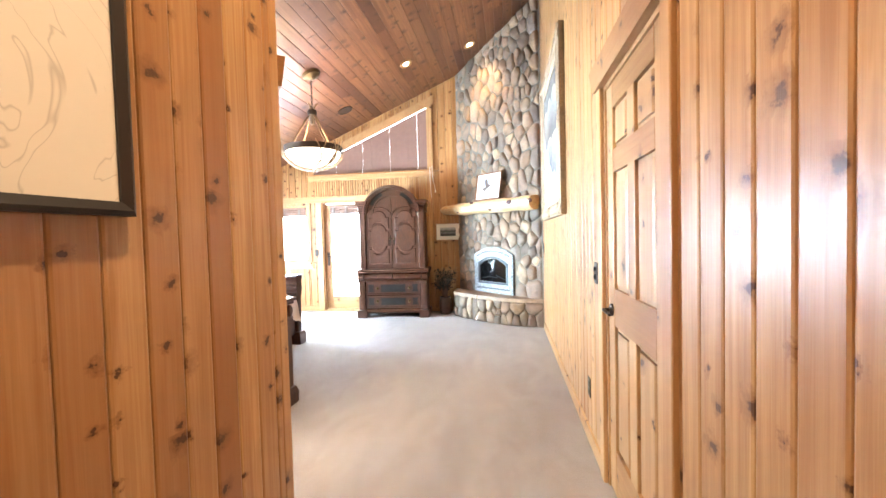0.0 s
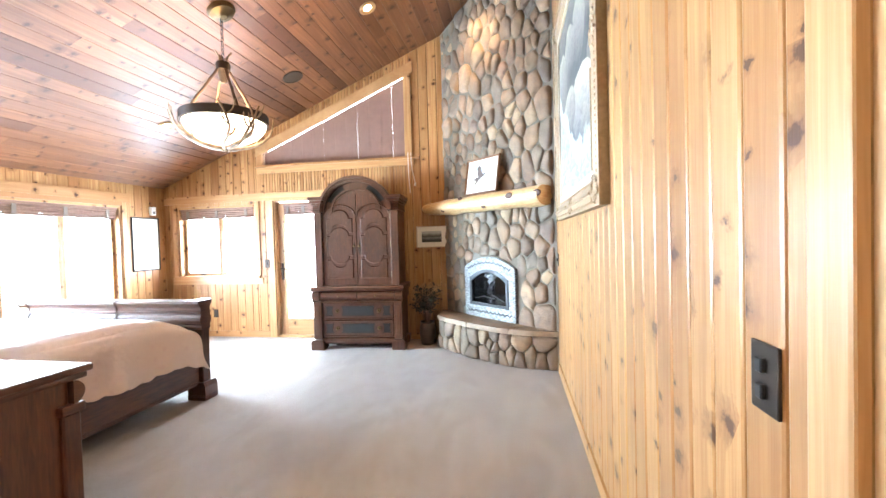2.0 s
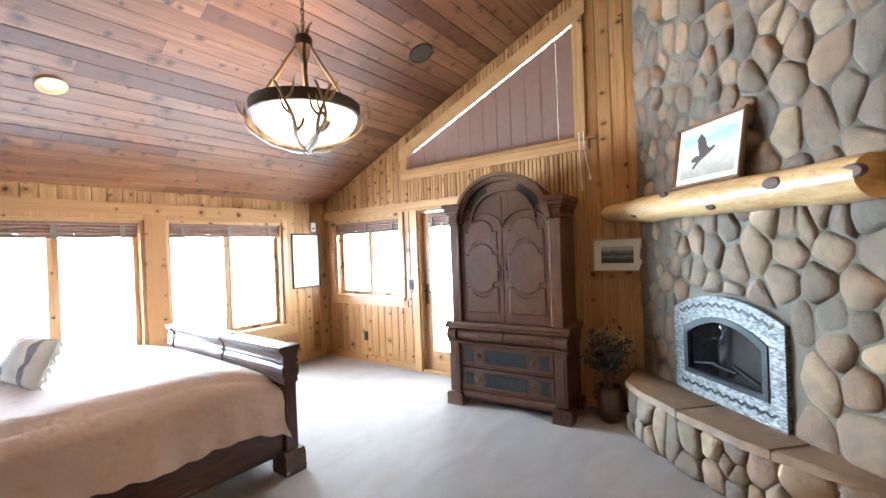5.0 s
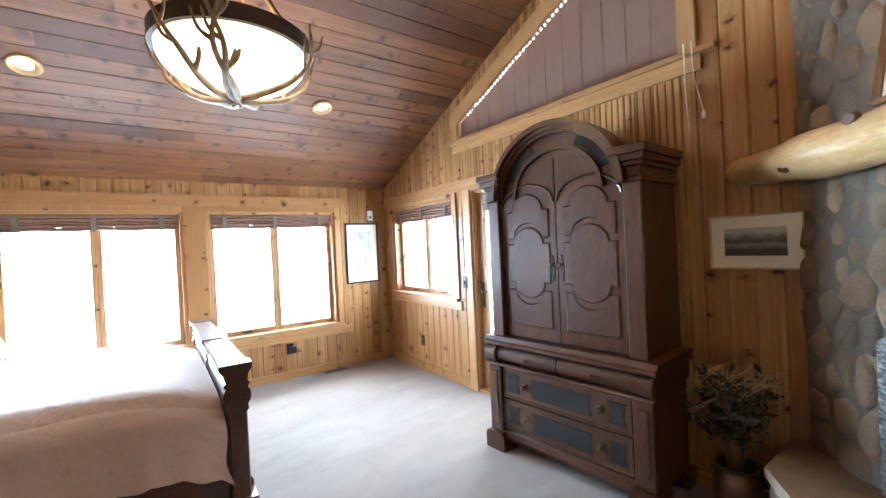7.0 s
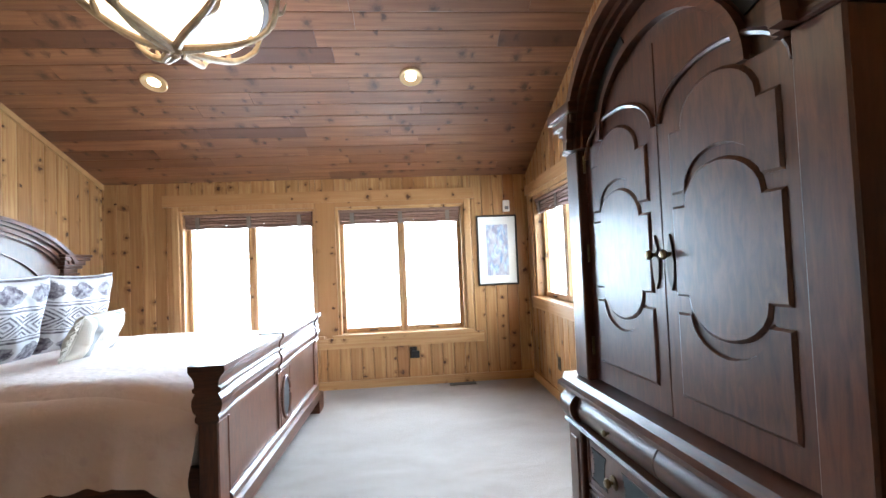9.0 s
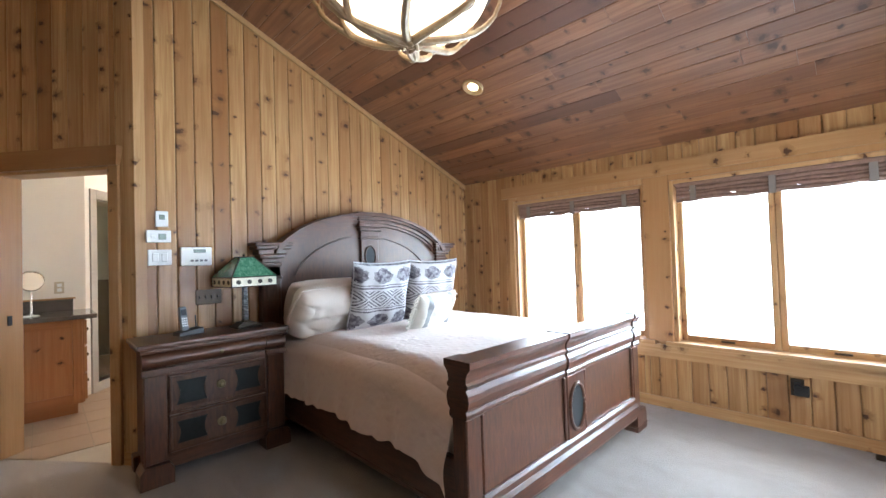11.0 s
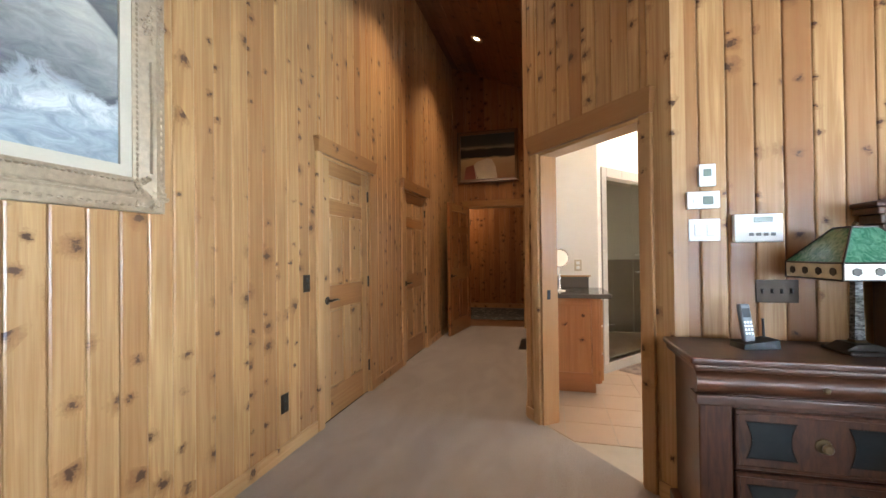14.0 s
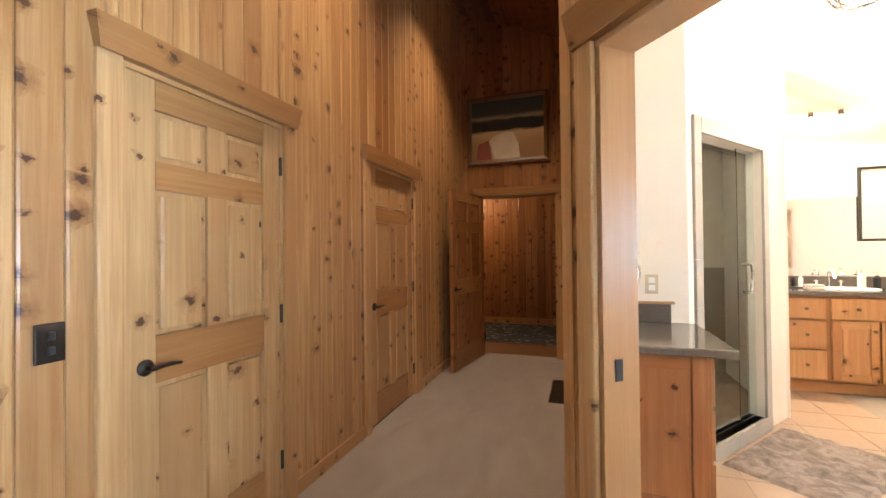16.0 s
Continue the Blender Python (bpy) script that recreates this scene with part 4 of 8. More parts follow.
ob = under(ring_part("surround", arch_line(u0, u1, 0.4, zs, zc), arch_line(u0 + 0.10, u1 - 0.10, 0.54, zs - 0.13, zc - 0.14), 0.0, 0.075, STEEL, insert, "hammered steel surround"))
under(ring_part("door_frame", arch_line(u0 + 0.10, u1 - 0.10, 0.54, zs - 0.13, zc - 0.14), arch_line(u0 + 0.135, u1 - 0.135, 0.572, zs - 0.165, zc - 0.175), 0.02, 0.085, BLACK, insert, "black door frame"))
FIREGLASS = plain("fire_glass", (0.006, 0.006, 0.006), 0.06, vary=0.05)
under(part("fire_glass", prism(arch_line(u0 + 0.133, u1 - 0.133, 0.57, zs - 0.163, zc - 0.173), "y", 0.0, 0.006, PL_F.matrix(0, 0, 0.06)), FIREGLASS, insert, "dark reflective glass"))
for row, z_of in ((0, lambda f: zs - 0.055 + (zc - zs) * (1 - (2 * f - 1) ** 2) * 0.95), (1, lambda f: 0.47)):
    for k in range(22):  # pierced scroll slots
        f = 0.09 + 0.82 * k / 21
        m = PL_F.matrix(u0 + (u1 - u0) * f, z_of(f), 0.0755)
        under(part("slot", lathe([(0.0, 0.0), (0.014, 0.0), (0.014, 0.003), (0.0, 0.003)], 10, m @ pose(0, 0, 0, 90, 0, 0) @ pose(0, 0, 0, 0, 0, 38 if k % 2 else -38), sx=1.75, sy=0.6), BLACK, insert))
for k, u in enumerate((0.66, 0.82, 0.97)):
    under(part("gas_log", tube([PL_F.at(u - 0.09, 0.62 + 0.03 * k, 0.068), PL_F.at(u + 0.09, 0.66 - 0.02 * k, 0.068)], 0.006, 6), SLATE, insert))

# log mantel
LOG = Nodes("peeled_log")
lp = LOG.coord()
g = LOG.noise(LOG.vmath("MULTIPLY", lp, (3.0, 3.0, 14.0)), 3.0, 4.0, 0.6, 1.5)
w = LOG.noise(lp, 5.0, 3.0)
c = LOG.mix(LOG.ramp(g, [(0.35, 0.0), (0.7, 1.0)]), (0.60, 0.42, 0.215), (0.43, 0.235, 0.092))
c = LOG.mix(LOG.math("MULTIPLY", LOG.ramp(w, [(0.55, 0.0), (0.75, 1.0)]), 0.5), c, (0.33, 0.15, 0.05))
LOG.base(c)
LOG.bump(g, 0.15, 0.01)
LOG = LOG.set(Roughness=0.3, Coat_Weight=0.4, Coat_Roughness=0.15)
mantel = thing("log_mantel", "peeled half-log mantel shelf with dark knots", "mantel", at=Matrix.Translation(PL_F.at(0.8, 1.75, 0.1)))
INV = mantel.matrix_basis.inverted()
bm = bmesh.new()
rings, n = [], 16
for i in range(31):
    f = i / 30
    u = -0.34 + f * (FL + 0.30)
    grow = min(1.0, 0.35 + 4.2 * f) * (0.94 + 0.07 * f)
    wob = 0.008 * math.sin(9 * f * 3.1) + 0.006 * math.sin(23 * f)
    ring = []
    for k in range(n):
        a = 2 * math.pi * k / n
        nn, vv = math.cos(a), math.sin(a)
        depth = 0.135 * grow * (1 + 0.04 * math.sin(3 * a + 7 * f)) + wob
        tall = 0.105 * grow + wob
        v = 1.745 + vv * tall
        v = min(v, 1.838 + 0.004 * math.sin(13 * f)) if f > 0.14 else v
        reach = nn * depth + 0.135
        ring.append(bm.verts.new(PL_F.at(u, v, max(reach, 0.02) + (0.05 if f < 0.1 else 0.0))))
    rings.append(ring)
for a, b in zip(rings, rings[1:]):
    for k in range(n):
        bm.faces.new((a[k], a[(k + 1) % n], b[(k + 1) % n], b[k]))
bm.faces.new(rings[0])
bm.faces.new(rings[-1][::-1])
under(part("log", bm, LOG, mantel, "honey-coloured peeled log", True))
KNOT = plain("log_knot", (0.075, 0.026, 0.011), 0.65, vary=0.5, scale=60)
for u, v in ((0.52, 1.815), (1.36, 1.765), (1.72, 1.76), (0.2, 1.70), (0.95, 1.69)):
    big = 0.036 if u > 0.9 and v > 1.74 else 0.024
    tilt_n = 0.135 + 0.135 * math.sqrt(max(0.05, 1 - ((v - 1.745) / 0.105) ** 2))
    under(part("knot", lathe([(big * 1.3, -0.016), (big, 0.0015), (big * 0.6, 0.0005), (0.0, -0.001)], 14, PL_F.matrix(u, v, tilt_n) @ pose(0, 0, 0, 90), sx=1.25, sy=0.75), KNOT, mantel, "dark knot", True))


# ---- pictures ----
def paint_nodes(name, build, rough=0.35):
    m = Nodes(name)
    build(m)
    return m.set(Roughness=rough)


def river_art(m):
    """Boulders heaped one before another above white water, painted in oils."""
    p = m.coord("UV")
    broad = m.noise(p, 4.0, 3.0, 0.5, 0.4)
    brush = m.noise(m.vmath("MULTIPLY", p, (3.0, 6.0, 1.0)), 4.0, 5.0, 0.65, 1.2)
    froth = m.noise(p, 15.0, 5.0, 0.7, 0.8)
    bent = m.vmath("ADD", p, m.vmath("MULTIPLY", m.math("SUBTRACT", broad, 0.5), (0.10, 0.08, 0.0)))
    sep = m.tree.nodes.new("ShaderNodeSeparateXYZ")
    m.link(bent, sep.inputs[0])
    u, v = m.math("SUBTRACT", 1.0, sep.outputs[0]), sep.outputs[1]
    c = m.mix(brush, (0.035, 0.037, 0.04), (0.08, 0.08, 0.083))
    for cx, cy, rx, ry, turn, tone in (
            (0.95, 0.98, 0.17, 0.2, 0.0, 0.75), (0.70, 0.97, 0.17, 0.2, 0.3, 0.8), (0.44, 0.98, 0.17, 0.2, -0.2, 0.7), (0.16, 0.95, 0.2, 0.24, 0.2, 0.8),
            (0.90, 0.71, 0.21, 0.10, -0.5, 1.1), (0.64, 0.72, 0.17, 0.16, -0.4, 0.95), (0.38, 0.70, 0.17, 0.15, 0.2, 0.85), (0.11, 0.66, 0.18, 0.18, 0.0, 0.95),
            (0.94, 0.50, 0.12, 0.09, 0.0, 0.75), (0.71, 0.36, 0.28, 0.17, -0.25, 1.25), (0.34, 0.43, 0.2, 0.13, 0.1, 0.9), (0.06, 0.36, 0.16, 0.14, 0.0, 1.05)):
        ct, st = math.cos(turn), math.sin(turn)
        du, dv = m.math("SUBTRACT", u, cx), m.math("SUBTRACT", v, cy)
        a = m.math("DIVIDE", m.math("ADD", m.math("MULTIPLY", du, ct), m.math("MULTIPLY", dv, st)), rx)
        b = m.math("DIVIDE", m.math("SUBTRACT", m.math("MULTIPLY", dv, ct), m.math("MULTIPLY", du, st)), ry)
        d = m.math("ADD", m.math("MULTIPLY", a, a), m.math("MULTIPLY", b, b))
        face = m.math("ADD", m.math("MULTIPLY", m.math("ADD", b, 1.0), 0.36), m.math("MULTIPLY", m.math("SUBTRACT", brush, 0.5), 0.6))
        rock = m.ramp(face, [(0.05, (0.06 * tone, 0.059 * tone, 0.06 * tone)), (0.42, (0.215 * tone, 0.2 * tone, 0.178 * tone)), (0.78, (0.42 * tone, 0.375 * tone, 0.30 * tone))])
        c = m.mix(m.ramp(d, [(0.9, 1.0), (1.0, 0.0)]), c, rock)
    spill = m.math("MULTIPLY", m.math("SUBTRACT", 0.55, u, True), 0.75)  # the rapids climb towards one side
    line = m.math("ADD", m.math("SUBTRACT", v, spill), m.math("ADD", m.math("MULTIPLY", m.math("SUBTRACT", froth, 0.5), 0.14), m.math("MULTIPLY", m.math("SUBTRACT", broad, 0.5), 0.16)))
    c = m.mix(m.ramp(line, [(0.20, 1.0), (0.23, 0.0)]), c, m.mix(m.ramp(froth, [(0.35, 0.0), (0.6, 1.0)]), (0.27, 0.285, 0.285), (0.60, 0.59, 0.56)))
    c = m.mix(m.ramp(line, [(0.12, 1.0), (0.16, 0.0)]), c, m.mix(m.ramp(brush, [(0.35, 0.0), (0.65, 1.0)]), (0.19, 0.22, 0.235), (0.37, 0.39, 0.39)))
    m.base(c)
    m.bump(brush, 0.2, 0.003)


def sketch_art(m):
    p = m.coord("UV")
    n1 = m.noise(p, 1.6, 3.0, 0.5, 2.5)
    lines = m.ramp(m.math("ABSOLUTE", m.math("SUBTRACT", m.math("FRACT", m.math("MULTIPLY", n1, 7.0)), 0.5)), [(0.0, 0.0), (0.035, 1.0)])
    m.base(m.mix(m.math("MULTIPLY", m.math("SUBTRACT", 1.0, lines), 0.5), (0.66, 0.60, 0.50), (0.30, 0.26, 0.21)))


def cool_rock_art(m):
    p = m.coord("UV")
    n1 = m.noise(p, 4.0, 5.0, 0.7, 1.0)
    v = m.voronoi(p, 6.0)
    c = m.mix(m.ramp(n1, [(0.35, 0.0), (0.65, 1.0)]), (0.13, 0.24, 0.40), (0.62, 0.70, 0.76))
    m.base(m.mix(m.math("MULTIPLY", m.ramp(v, [(0.2, 0.0), (0.7, 1.0)]), 0.45), c, (0.33, 0.17, 0.11)))


def dusk_art(m):
    p = m.coord("UV")
    sep = m.tree.nodes.new("ShaderNodeSeparateXYZ")
    m.link(p, sep.inputs[0])
    n1 = m.noise(m.vmath("MULTIPLY", p, (1.0, 3.0, 1.0)), 4.0, 4.0)
    y = m.math("ADD", sep.outputs[1], m.math("MULTIPLY", m.math("SUBTRACT", n1, 0.5), 0.1))
    m.base(m.ramp(y, [(0.0, (0.23, 0.11, 0.045)), (0.28, (0.36, 0.22, 0.10)), (0.46, (0.50, 0.36, 0.20)), (0.50, (0.012, 0.012, 0.014)), (0.66, (0.02, 0.02, 0.022)), (0.70, (0.30, 0.28, 0.22)), (0.76, (0.05, 0.065, 0.065)), (1.0, (0.035, 0.05, 0.055))]))


def lake_art(m):
    p = m.coord("UV")
    sep = m.tree.nodes.new("ShaderNodeSeparateXYZ")
    m.link(p, sep.inputs[0])
    n1 = m.noise(p, 5.0, 5.0, 0.6)
    y = m.math("ADD", sep.outputs[1], m.math("MULTIPLY", m.math("SUBTRACT", n1, 0.5), 0.35))
    m.base(m.ramp(y, [(0.2, (0.03, 0.03, 0.03)), (0.4, (0.16, 0.17, 0.17)), (0.5, (0.045, 0.05, 0.045)), (0.62, (0.10, 0.10, 0.09)), (0.85, (0.36, 0.37, 0.36))]))


def sky_art(m):
    p = m.coord("UV")
    n1 = m.noise(p, 3.5, 4.0, 0.6, 1.0)
    sep = m.tree.nodes.new("ShaderNodeSeparateXYZ")
    m.link(p, sep.inputs[0])
    y = m.math("ADD", sep.outputs[1], m.math("MULTIPLY", m.math("SUBTRACT", n1, 0.5), 0.5))
    m.base(m.ramp(y, [(0.05, (0.34, 0.30, 0.24)), (0.3, (0.52, 0.47, 0.40)), (0.5, (0.66, 0.68, 0.70)), (0.8, (0.33, 0.45, 0.58)), (1.0, (0.6, 0.64, 0.68))]))


def flat_uv(pl, u0, u1, v0, v1, n, material, parent, name, thick=0.004, label=""):
    """A flat sheet with a UV map from 0 to 1."""
    ob = board(name, parent, pl, u0, u1, v0, v1, n - thick, n, material, 0.0, False, label)
    for d in ob.data.uv_layers[0].data:
        d.uv = ((d.uv[0] - u0) / (u1 - u0), (d.uv[1] - v0) / (v1 - v0))
    return ob


MAT_BOARD = plain("picture_mat", (0.70, 0.67, 0.60), 0.8, vary=0.03)
BLACK_FRAME = plain("black_frame", (0.018, 0.015, 0.013), 0.35)
GOLD_FRAME = plain("antique_gold", (0.36, 0.255, 0.16), 0.45, 0.35, 0.4, 45, bump=0.5, bump_scale=110)
LINEN = plain("linen_liner", (0.52, 0.43, 0.32), 0.85, vary=0.06, scale=60)


def picture(pl, u0, u1, v0, v1, n0, fw, fd, frame_mat, mat_w, art, label, category="picture", bottom_lean=0.0):
    """A framed picture: four mitred rails, a mat and the printed sheet."""
    pic = thing("framed_picture", label, category, at=Matrix.Translation(pl.at((u0 + u1) / 2, v0, n0)))
    inv = pic.matrix_basis.inverted()
    o = [(u0, v0), (u1, v0), (u1, v1), (u0, v1)]
    i = [(u0 + fw, v0 + fw), (u1 - fw, v0 + fw), (u1 - fw, v1 - fw), (u0 + fw, v1 - fw)]
    for k in range(4):
        a, b, c, d = o[k], o[(k + 1) % 4], i[(k + 1) % 4], i[k]
        bm = bmesh.new()
        prof = []
        for (s, e), f in (((a, b), 0.0), ((a, b), 0.75), ((d, c), 0.6), ((d, c), 0.0)):
            prof.append((bm.verts.new(pl.at(*s, n0 + f * fd)), bm.verts.new(pl.at(*e, n0 + f * fd))))
        ridge = [tuple((p + q * 0.6) / 1.6 for p, q in zip(x, y)) for x, y in ((a, d), (b, c))]
        prof.insert(2, (bm.verts.new(pl.at(*ridge[0], n0 + fd)), bm.verts.new(pl.at(*ridge[1], n0 + fd))))
        for x, y in zip(prof, prof[1:] + prof[:1]):
            bm.faces.new((x[0], x[1], y[1], y[0]))
        bm.faces.new([x[0] for x in prof])
        bm.faces.new([x[1] for x in prof][::-1])
        part("frame_rail", bm, frame_mat, pic).matrix_parent_inverse = inv
    if mat_w:
        flat_uv(pl, u0 + fw, u1 - fw, v0 + fw, v1 - fw, n0 + fd * 0.35, MAT_BOARD, pic, "mat", 0.006).matrix_parent_inverse = inv
    s = fw + mat_w
    flat_uv(pl, u0 + s, u1 - s, v0 + s, v1 - s, n0 + fd * 0.35 + (0.002 if mat_w else 0.0), art, pic, "print", 0.004).matrix_parent_inverse = inv
    return pic


# large river painting with a carved frame on the east wall
RIVER = paint_nodes("river_painting", river_art, 0.6)
pu0, pu1, pv0, pv1 = 5.04 - HALL_END, 6.80 - HALL_END, 1.47, 3.06
big = picture(PL_E, pu0, pu1, pv0, pv1, 0.018, 0.135, 0.06, GOLD_FRAME, 0.0, RIVER, "large river rapids painting in a carved antique gold frame", "painting")
inv = big.matrix_basis.inverted()
o = [(pu0 + 0.135, pv0 + 0.135), (pu1 - 0.135, pv0 + 0.135), (pu1 - 0.135, pv1 - 0.135), (pu0 + 0.135, pv1 - 0.135)]
i = [(u + (0.045 if k in (0, 3) else -0.045), v + (0.045 if k < 2 else -0.045)) for k, (u, v) in enumerate(o)]
ring_part("linen_liner", o, i, 0.03, 0.05, LINEN, big, "cream linen liner", PL_E).matrix_parent_inverse = inv
r = random.Random(2)
for cu, cv, span in [(pu0 + 0.07, pv0 + 0.07, 0.11), (pu1 - 0.07, pv0 + 0.07, 0.11), (pu0 + 0.07, pv1 - 0.07, 0.11), (pu1 - 0.07, pv1 - 0.07, 0.11), (pu0 + 0.055, (pv0 + pv1) / 2, 0.15), (pu1 - 0.055, (pv0 + pv1) / 2, 0.15), ((pu0 + pu1) / 2, pv0 + 0.055, 0.16)]:
    for k in range(34):  # carved scrolls
        a = r.uniform(0, 6.28)
        d = math.sqrt(r.uniform(0.0, 1.0)) * span * 0.62
        du, dv = math.cos(a) * d, math.sin(a) * d
        if abs(cu - pu0) < 0.06 or abs(cu - pu1) < 0.06:
            du *= 0.4
        elif abs(cv - pv0) < 0.06:
            dv *= 0.4
        m = PL_E.matrix(cu + du, cv + dv, 0.070)
        rr = r.uniform(0.008, 0.017)
        pts = [m @ Vector((math.cos(t * 1.1 + a) * rr * (1 - t / 7), -0.001 - 0.002 * math.sin(t), math.sin(t * 1.1 + a) * rr * (1 - t / 7))) for t in range(6)]
        part("carved_scroll", tube(pts, [0.006, 0.0065, 0.006, 0.0055, 0.005, 0.0035], 6), GOLD_FRAME, big, "", True).matrix_parent_inverse = inv

# gadroon beads along the inner and outer edge of each rail
corners = [(pu0, pv0), (pu1, pv0), (pu1, pv1), (pu0, pv1)]
for k in range(4):
    (a0, b0), (a1, b1) = corners[k], corners[(k + 1) % 4]
    length = math.hypot(a1 - a0, b1 - b0)
    du, dv = (a1 - a0) / length, (b1 - b0) / length
    bm = bmesh.new()
    for inset, size, step in ((0.118, 0.0085, 0.021), (0.022, 0.011, 0.030)):
        n = int((length - 2 * inset) / step)
        for q in range(n):
            f = inset + (length - 2 * inset) * (q + 0.5) / n
            m = PL_E.matrix(a0 + du * f - dv * inset, b0 + dv * f + du * inset, 0.058 if inset > 0.1 else 0.066)
            add_lathe(bm, [(size, -0.004), (size * 0.8, 0.004), (size * 0.3, 0.008), (0.0, 0.0085)], 8, m @ pose(0, 0, 0, 90), sx=1.25 if abs(du) > 0.5 else 0.8, sy=0.8 if abs(du) > 0.5 else 1.25)
    tagged(part("carved_beading", bm, GOLD_FRAME, big, "", True), "row of carved beads", kind="stuff").matrix_parent_inverse = inv
    mid_u, mid_v = a0 + (a1 - a0) / 2 - dv * 0.068, b0 + (b1 - b0) / 2 + du * 0.068
    for f in (-1, 1):  # long fluted grooves between the cartouches
        p0 = Vector((mid_u + du * f * 0.17, mid_v + dv * f * 0.17))
        p1 = Vector((mid_u + du * f * (length / 2 - 0.16), mid_v + dv * f * (length / 2 - 0.16)))
        part("carved_rib", tube([PL_E.at(*p0.lerp(p1, t / 6), 0.075) for t in range(7)], 0.008, 6), GOLD_FRAME, big, "", True).matrix_parent_inverse = inv

picture(PL_H, 1.40 - HALL_END, 2.42 - HALL_END, 1.39, 2.45, 0.018, 0.035, 0.03, BLACK_FRAME, 0.0, paint_nodes("line_drawing", sketch_art, 0.5), "pale line drawing in a black frame")
picture(PL_W, 7.965 - SOUTH, 8.405 - SOUTH, 1.01, 1.765, 0.018, 0.018, 0.022, BLACK_FRAME, 0.085, paint_nodes("blue_rock_print", cool_rock_art), "blue rock print with a white mat in a dark frame")
picture(PL_N, -0.865 - WEST, -0.455 - WEST, 1.235, 1.52, 0.018, 0.010, 0.02, plain("pale_wood_frame", (0.50, 0.40, 0.29), 0.5), 0.06, paint_nodes("lake_photo", lake_art), "small dark lake photograph with a wide cream mat")
dusk = picture(PL_END, -0.31 - HALL_W, 0.75 - HALL_W, 2.50, 3.40, 0.018, 0.06, 0.045, dark_wood("walnut_frame", (0.20, 0.10, 0.04), (0.09, 0.04, 0.015)), 0.0, paint_nodes("dusk_painting", dusk_art), "dark landscape painting in a wooden frame above the hall door", "painting")
inv = dusk.matrix_basis.inverted()
CREAM, RUST = plain("cream_paint", (0.56, 0.48, 0.36), 0.5, vary=0.2), plain("rust_paint", (0.22, 0.05, 0.03), 0.5, vary=0.3)
for mat, pts in ((CREAM, [(0.05, 2.57), (0.42, 2.57), (0.46, 2.80), (0.40, 2.87), (0.22, 2.92), (0.14, 2.90), (0.08, 2.78)]), (RUST, [(0.38, 2.57), (0.63, 2.57), (0.60, 2.78), (0.46, 2.82)])):
    ob = part("paint_shape", prism(pts, "y", HALL_END + 0.0345, HALL_END + 0.036), mat, dusk)
    ob.matrix_parent_inverse = inv

# picture that leans on the mantel
PL_M = Plane(PL_F.at(0.03, 1.838, 0.165), PL_F.u, Vector((0, 0, 1)) + -0.16 * PL_F.n)
PL_M.n = (PL_F.n + Vector((0, 0, 0.16))).normalized()
OAK = dark_wood("oak_frame", (0.26, 0.12, 0.05), (0.14, 0.06, 0.024))
lean = picture(PL_M, 0.52, 1.07, 0.004, 0.43, 0.0, 0.022, 0.03, OAK, 0.035, paint_nodes("pale_sky_print", sky_art), "wood-framed pale sky print with a dark shape, leaning on the mantel")
inv = lean.matrix_basis.inverted()
DARK_PAINT = plain("dark_paint", (0.075, 0.05, 0.04), 0.5, vary=0.3)
bm = bmesh.new()
bird = ((0.2, 0.40), (0.30, 0.47), (0.36, 0.45), (0.33, 0.62), (0.30, 0.80), (0.36, 0.92), (0.45, 0.80), (0.50, 0.62), (0.55, 0.56), (0.62, 0.60), (0.66, 0.57), (0.60, 0.50), (0.48, 0.40), (0.38, 0.33), (0.27, 0.18), (0.24, 0.22), (0.31, 0.34), (0.24, 0.33))
for depth in (0.0135, 0.0128):
    face = [bm.verts.new(PL_M.at(0.577 + 0.436 * u, 0.06 + 0.315 * v, depth)) for u, v in bird]
    bm.faces.new(face if depth > 0.013 else face[::-1])
part("paint_shape", bm, DARK_PAINT, lean).matrix_parent_inverse = inv

# ---- dark stained furniture ----
def moulding(profile, x0, x1, material, parent, name="moulding", m=None, label=""):
    """A straight moulding: a profile of (out, height) pairs run along x; out is towards -y."""
    return part(name, prism([(-a, b) for a, b in profile], "x", x0, x1, m), material, parent, label)


def knob(parent, at, way, material=None, size=1.0, name="knob", plate=False):
    """A turned knob; way is the matrix that turns z out of the face."""
    m = Matrix.Translation(at) @ way @ Matrix.Scale(size, 4)
    if plate:
        part("backplate", lathe([(0.026, 0.0), (0.024, 0.004), (0.012, 0.006), (0.0, 0.006)], 16, m), material or BRASS, parent, "", True)
    return part(name, lathe([(0.008, 0.0), (0.007, 0.012), (0.016, 0.02), (0.018, 0.027), (0.012, 0.034), (0.0, 0.036)], 16, m), material or BRASS, parent, "round brass knob", True)


FACE_S = pose(0, 0, 0, 90)      # z turned to -y
FACE_N = pose(0, 0, 0, -90)     # z turned to +y


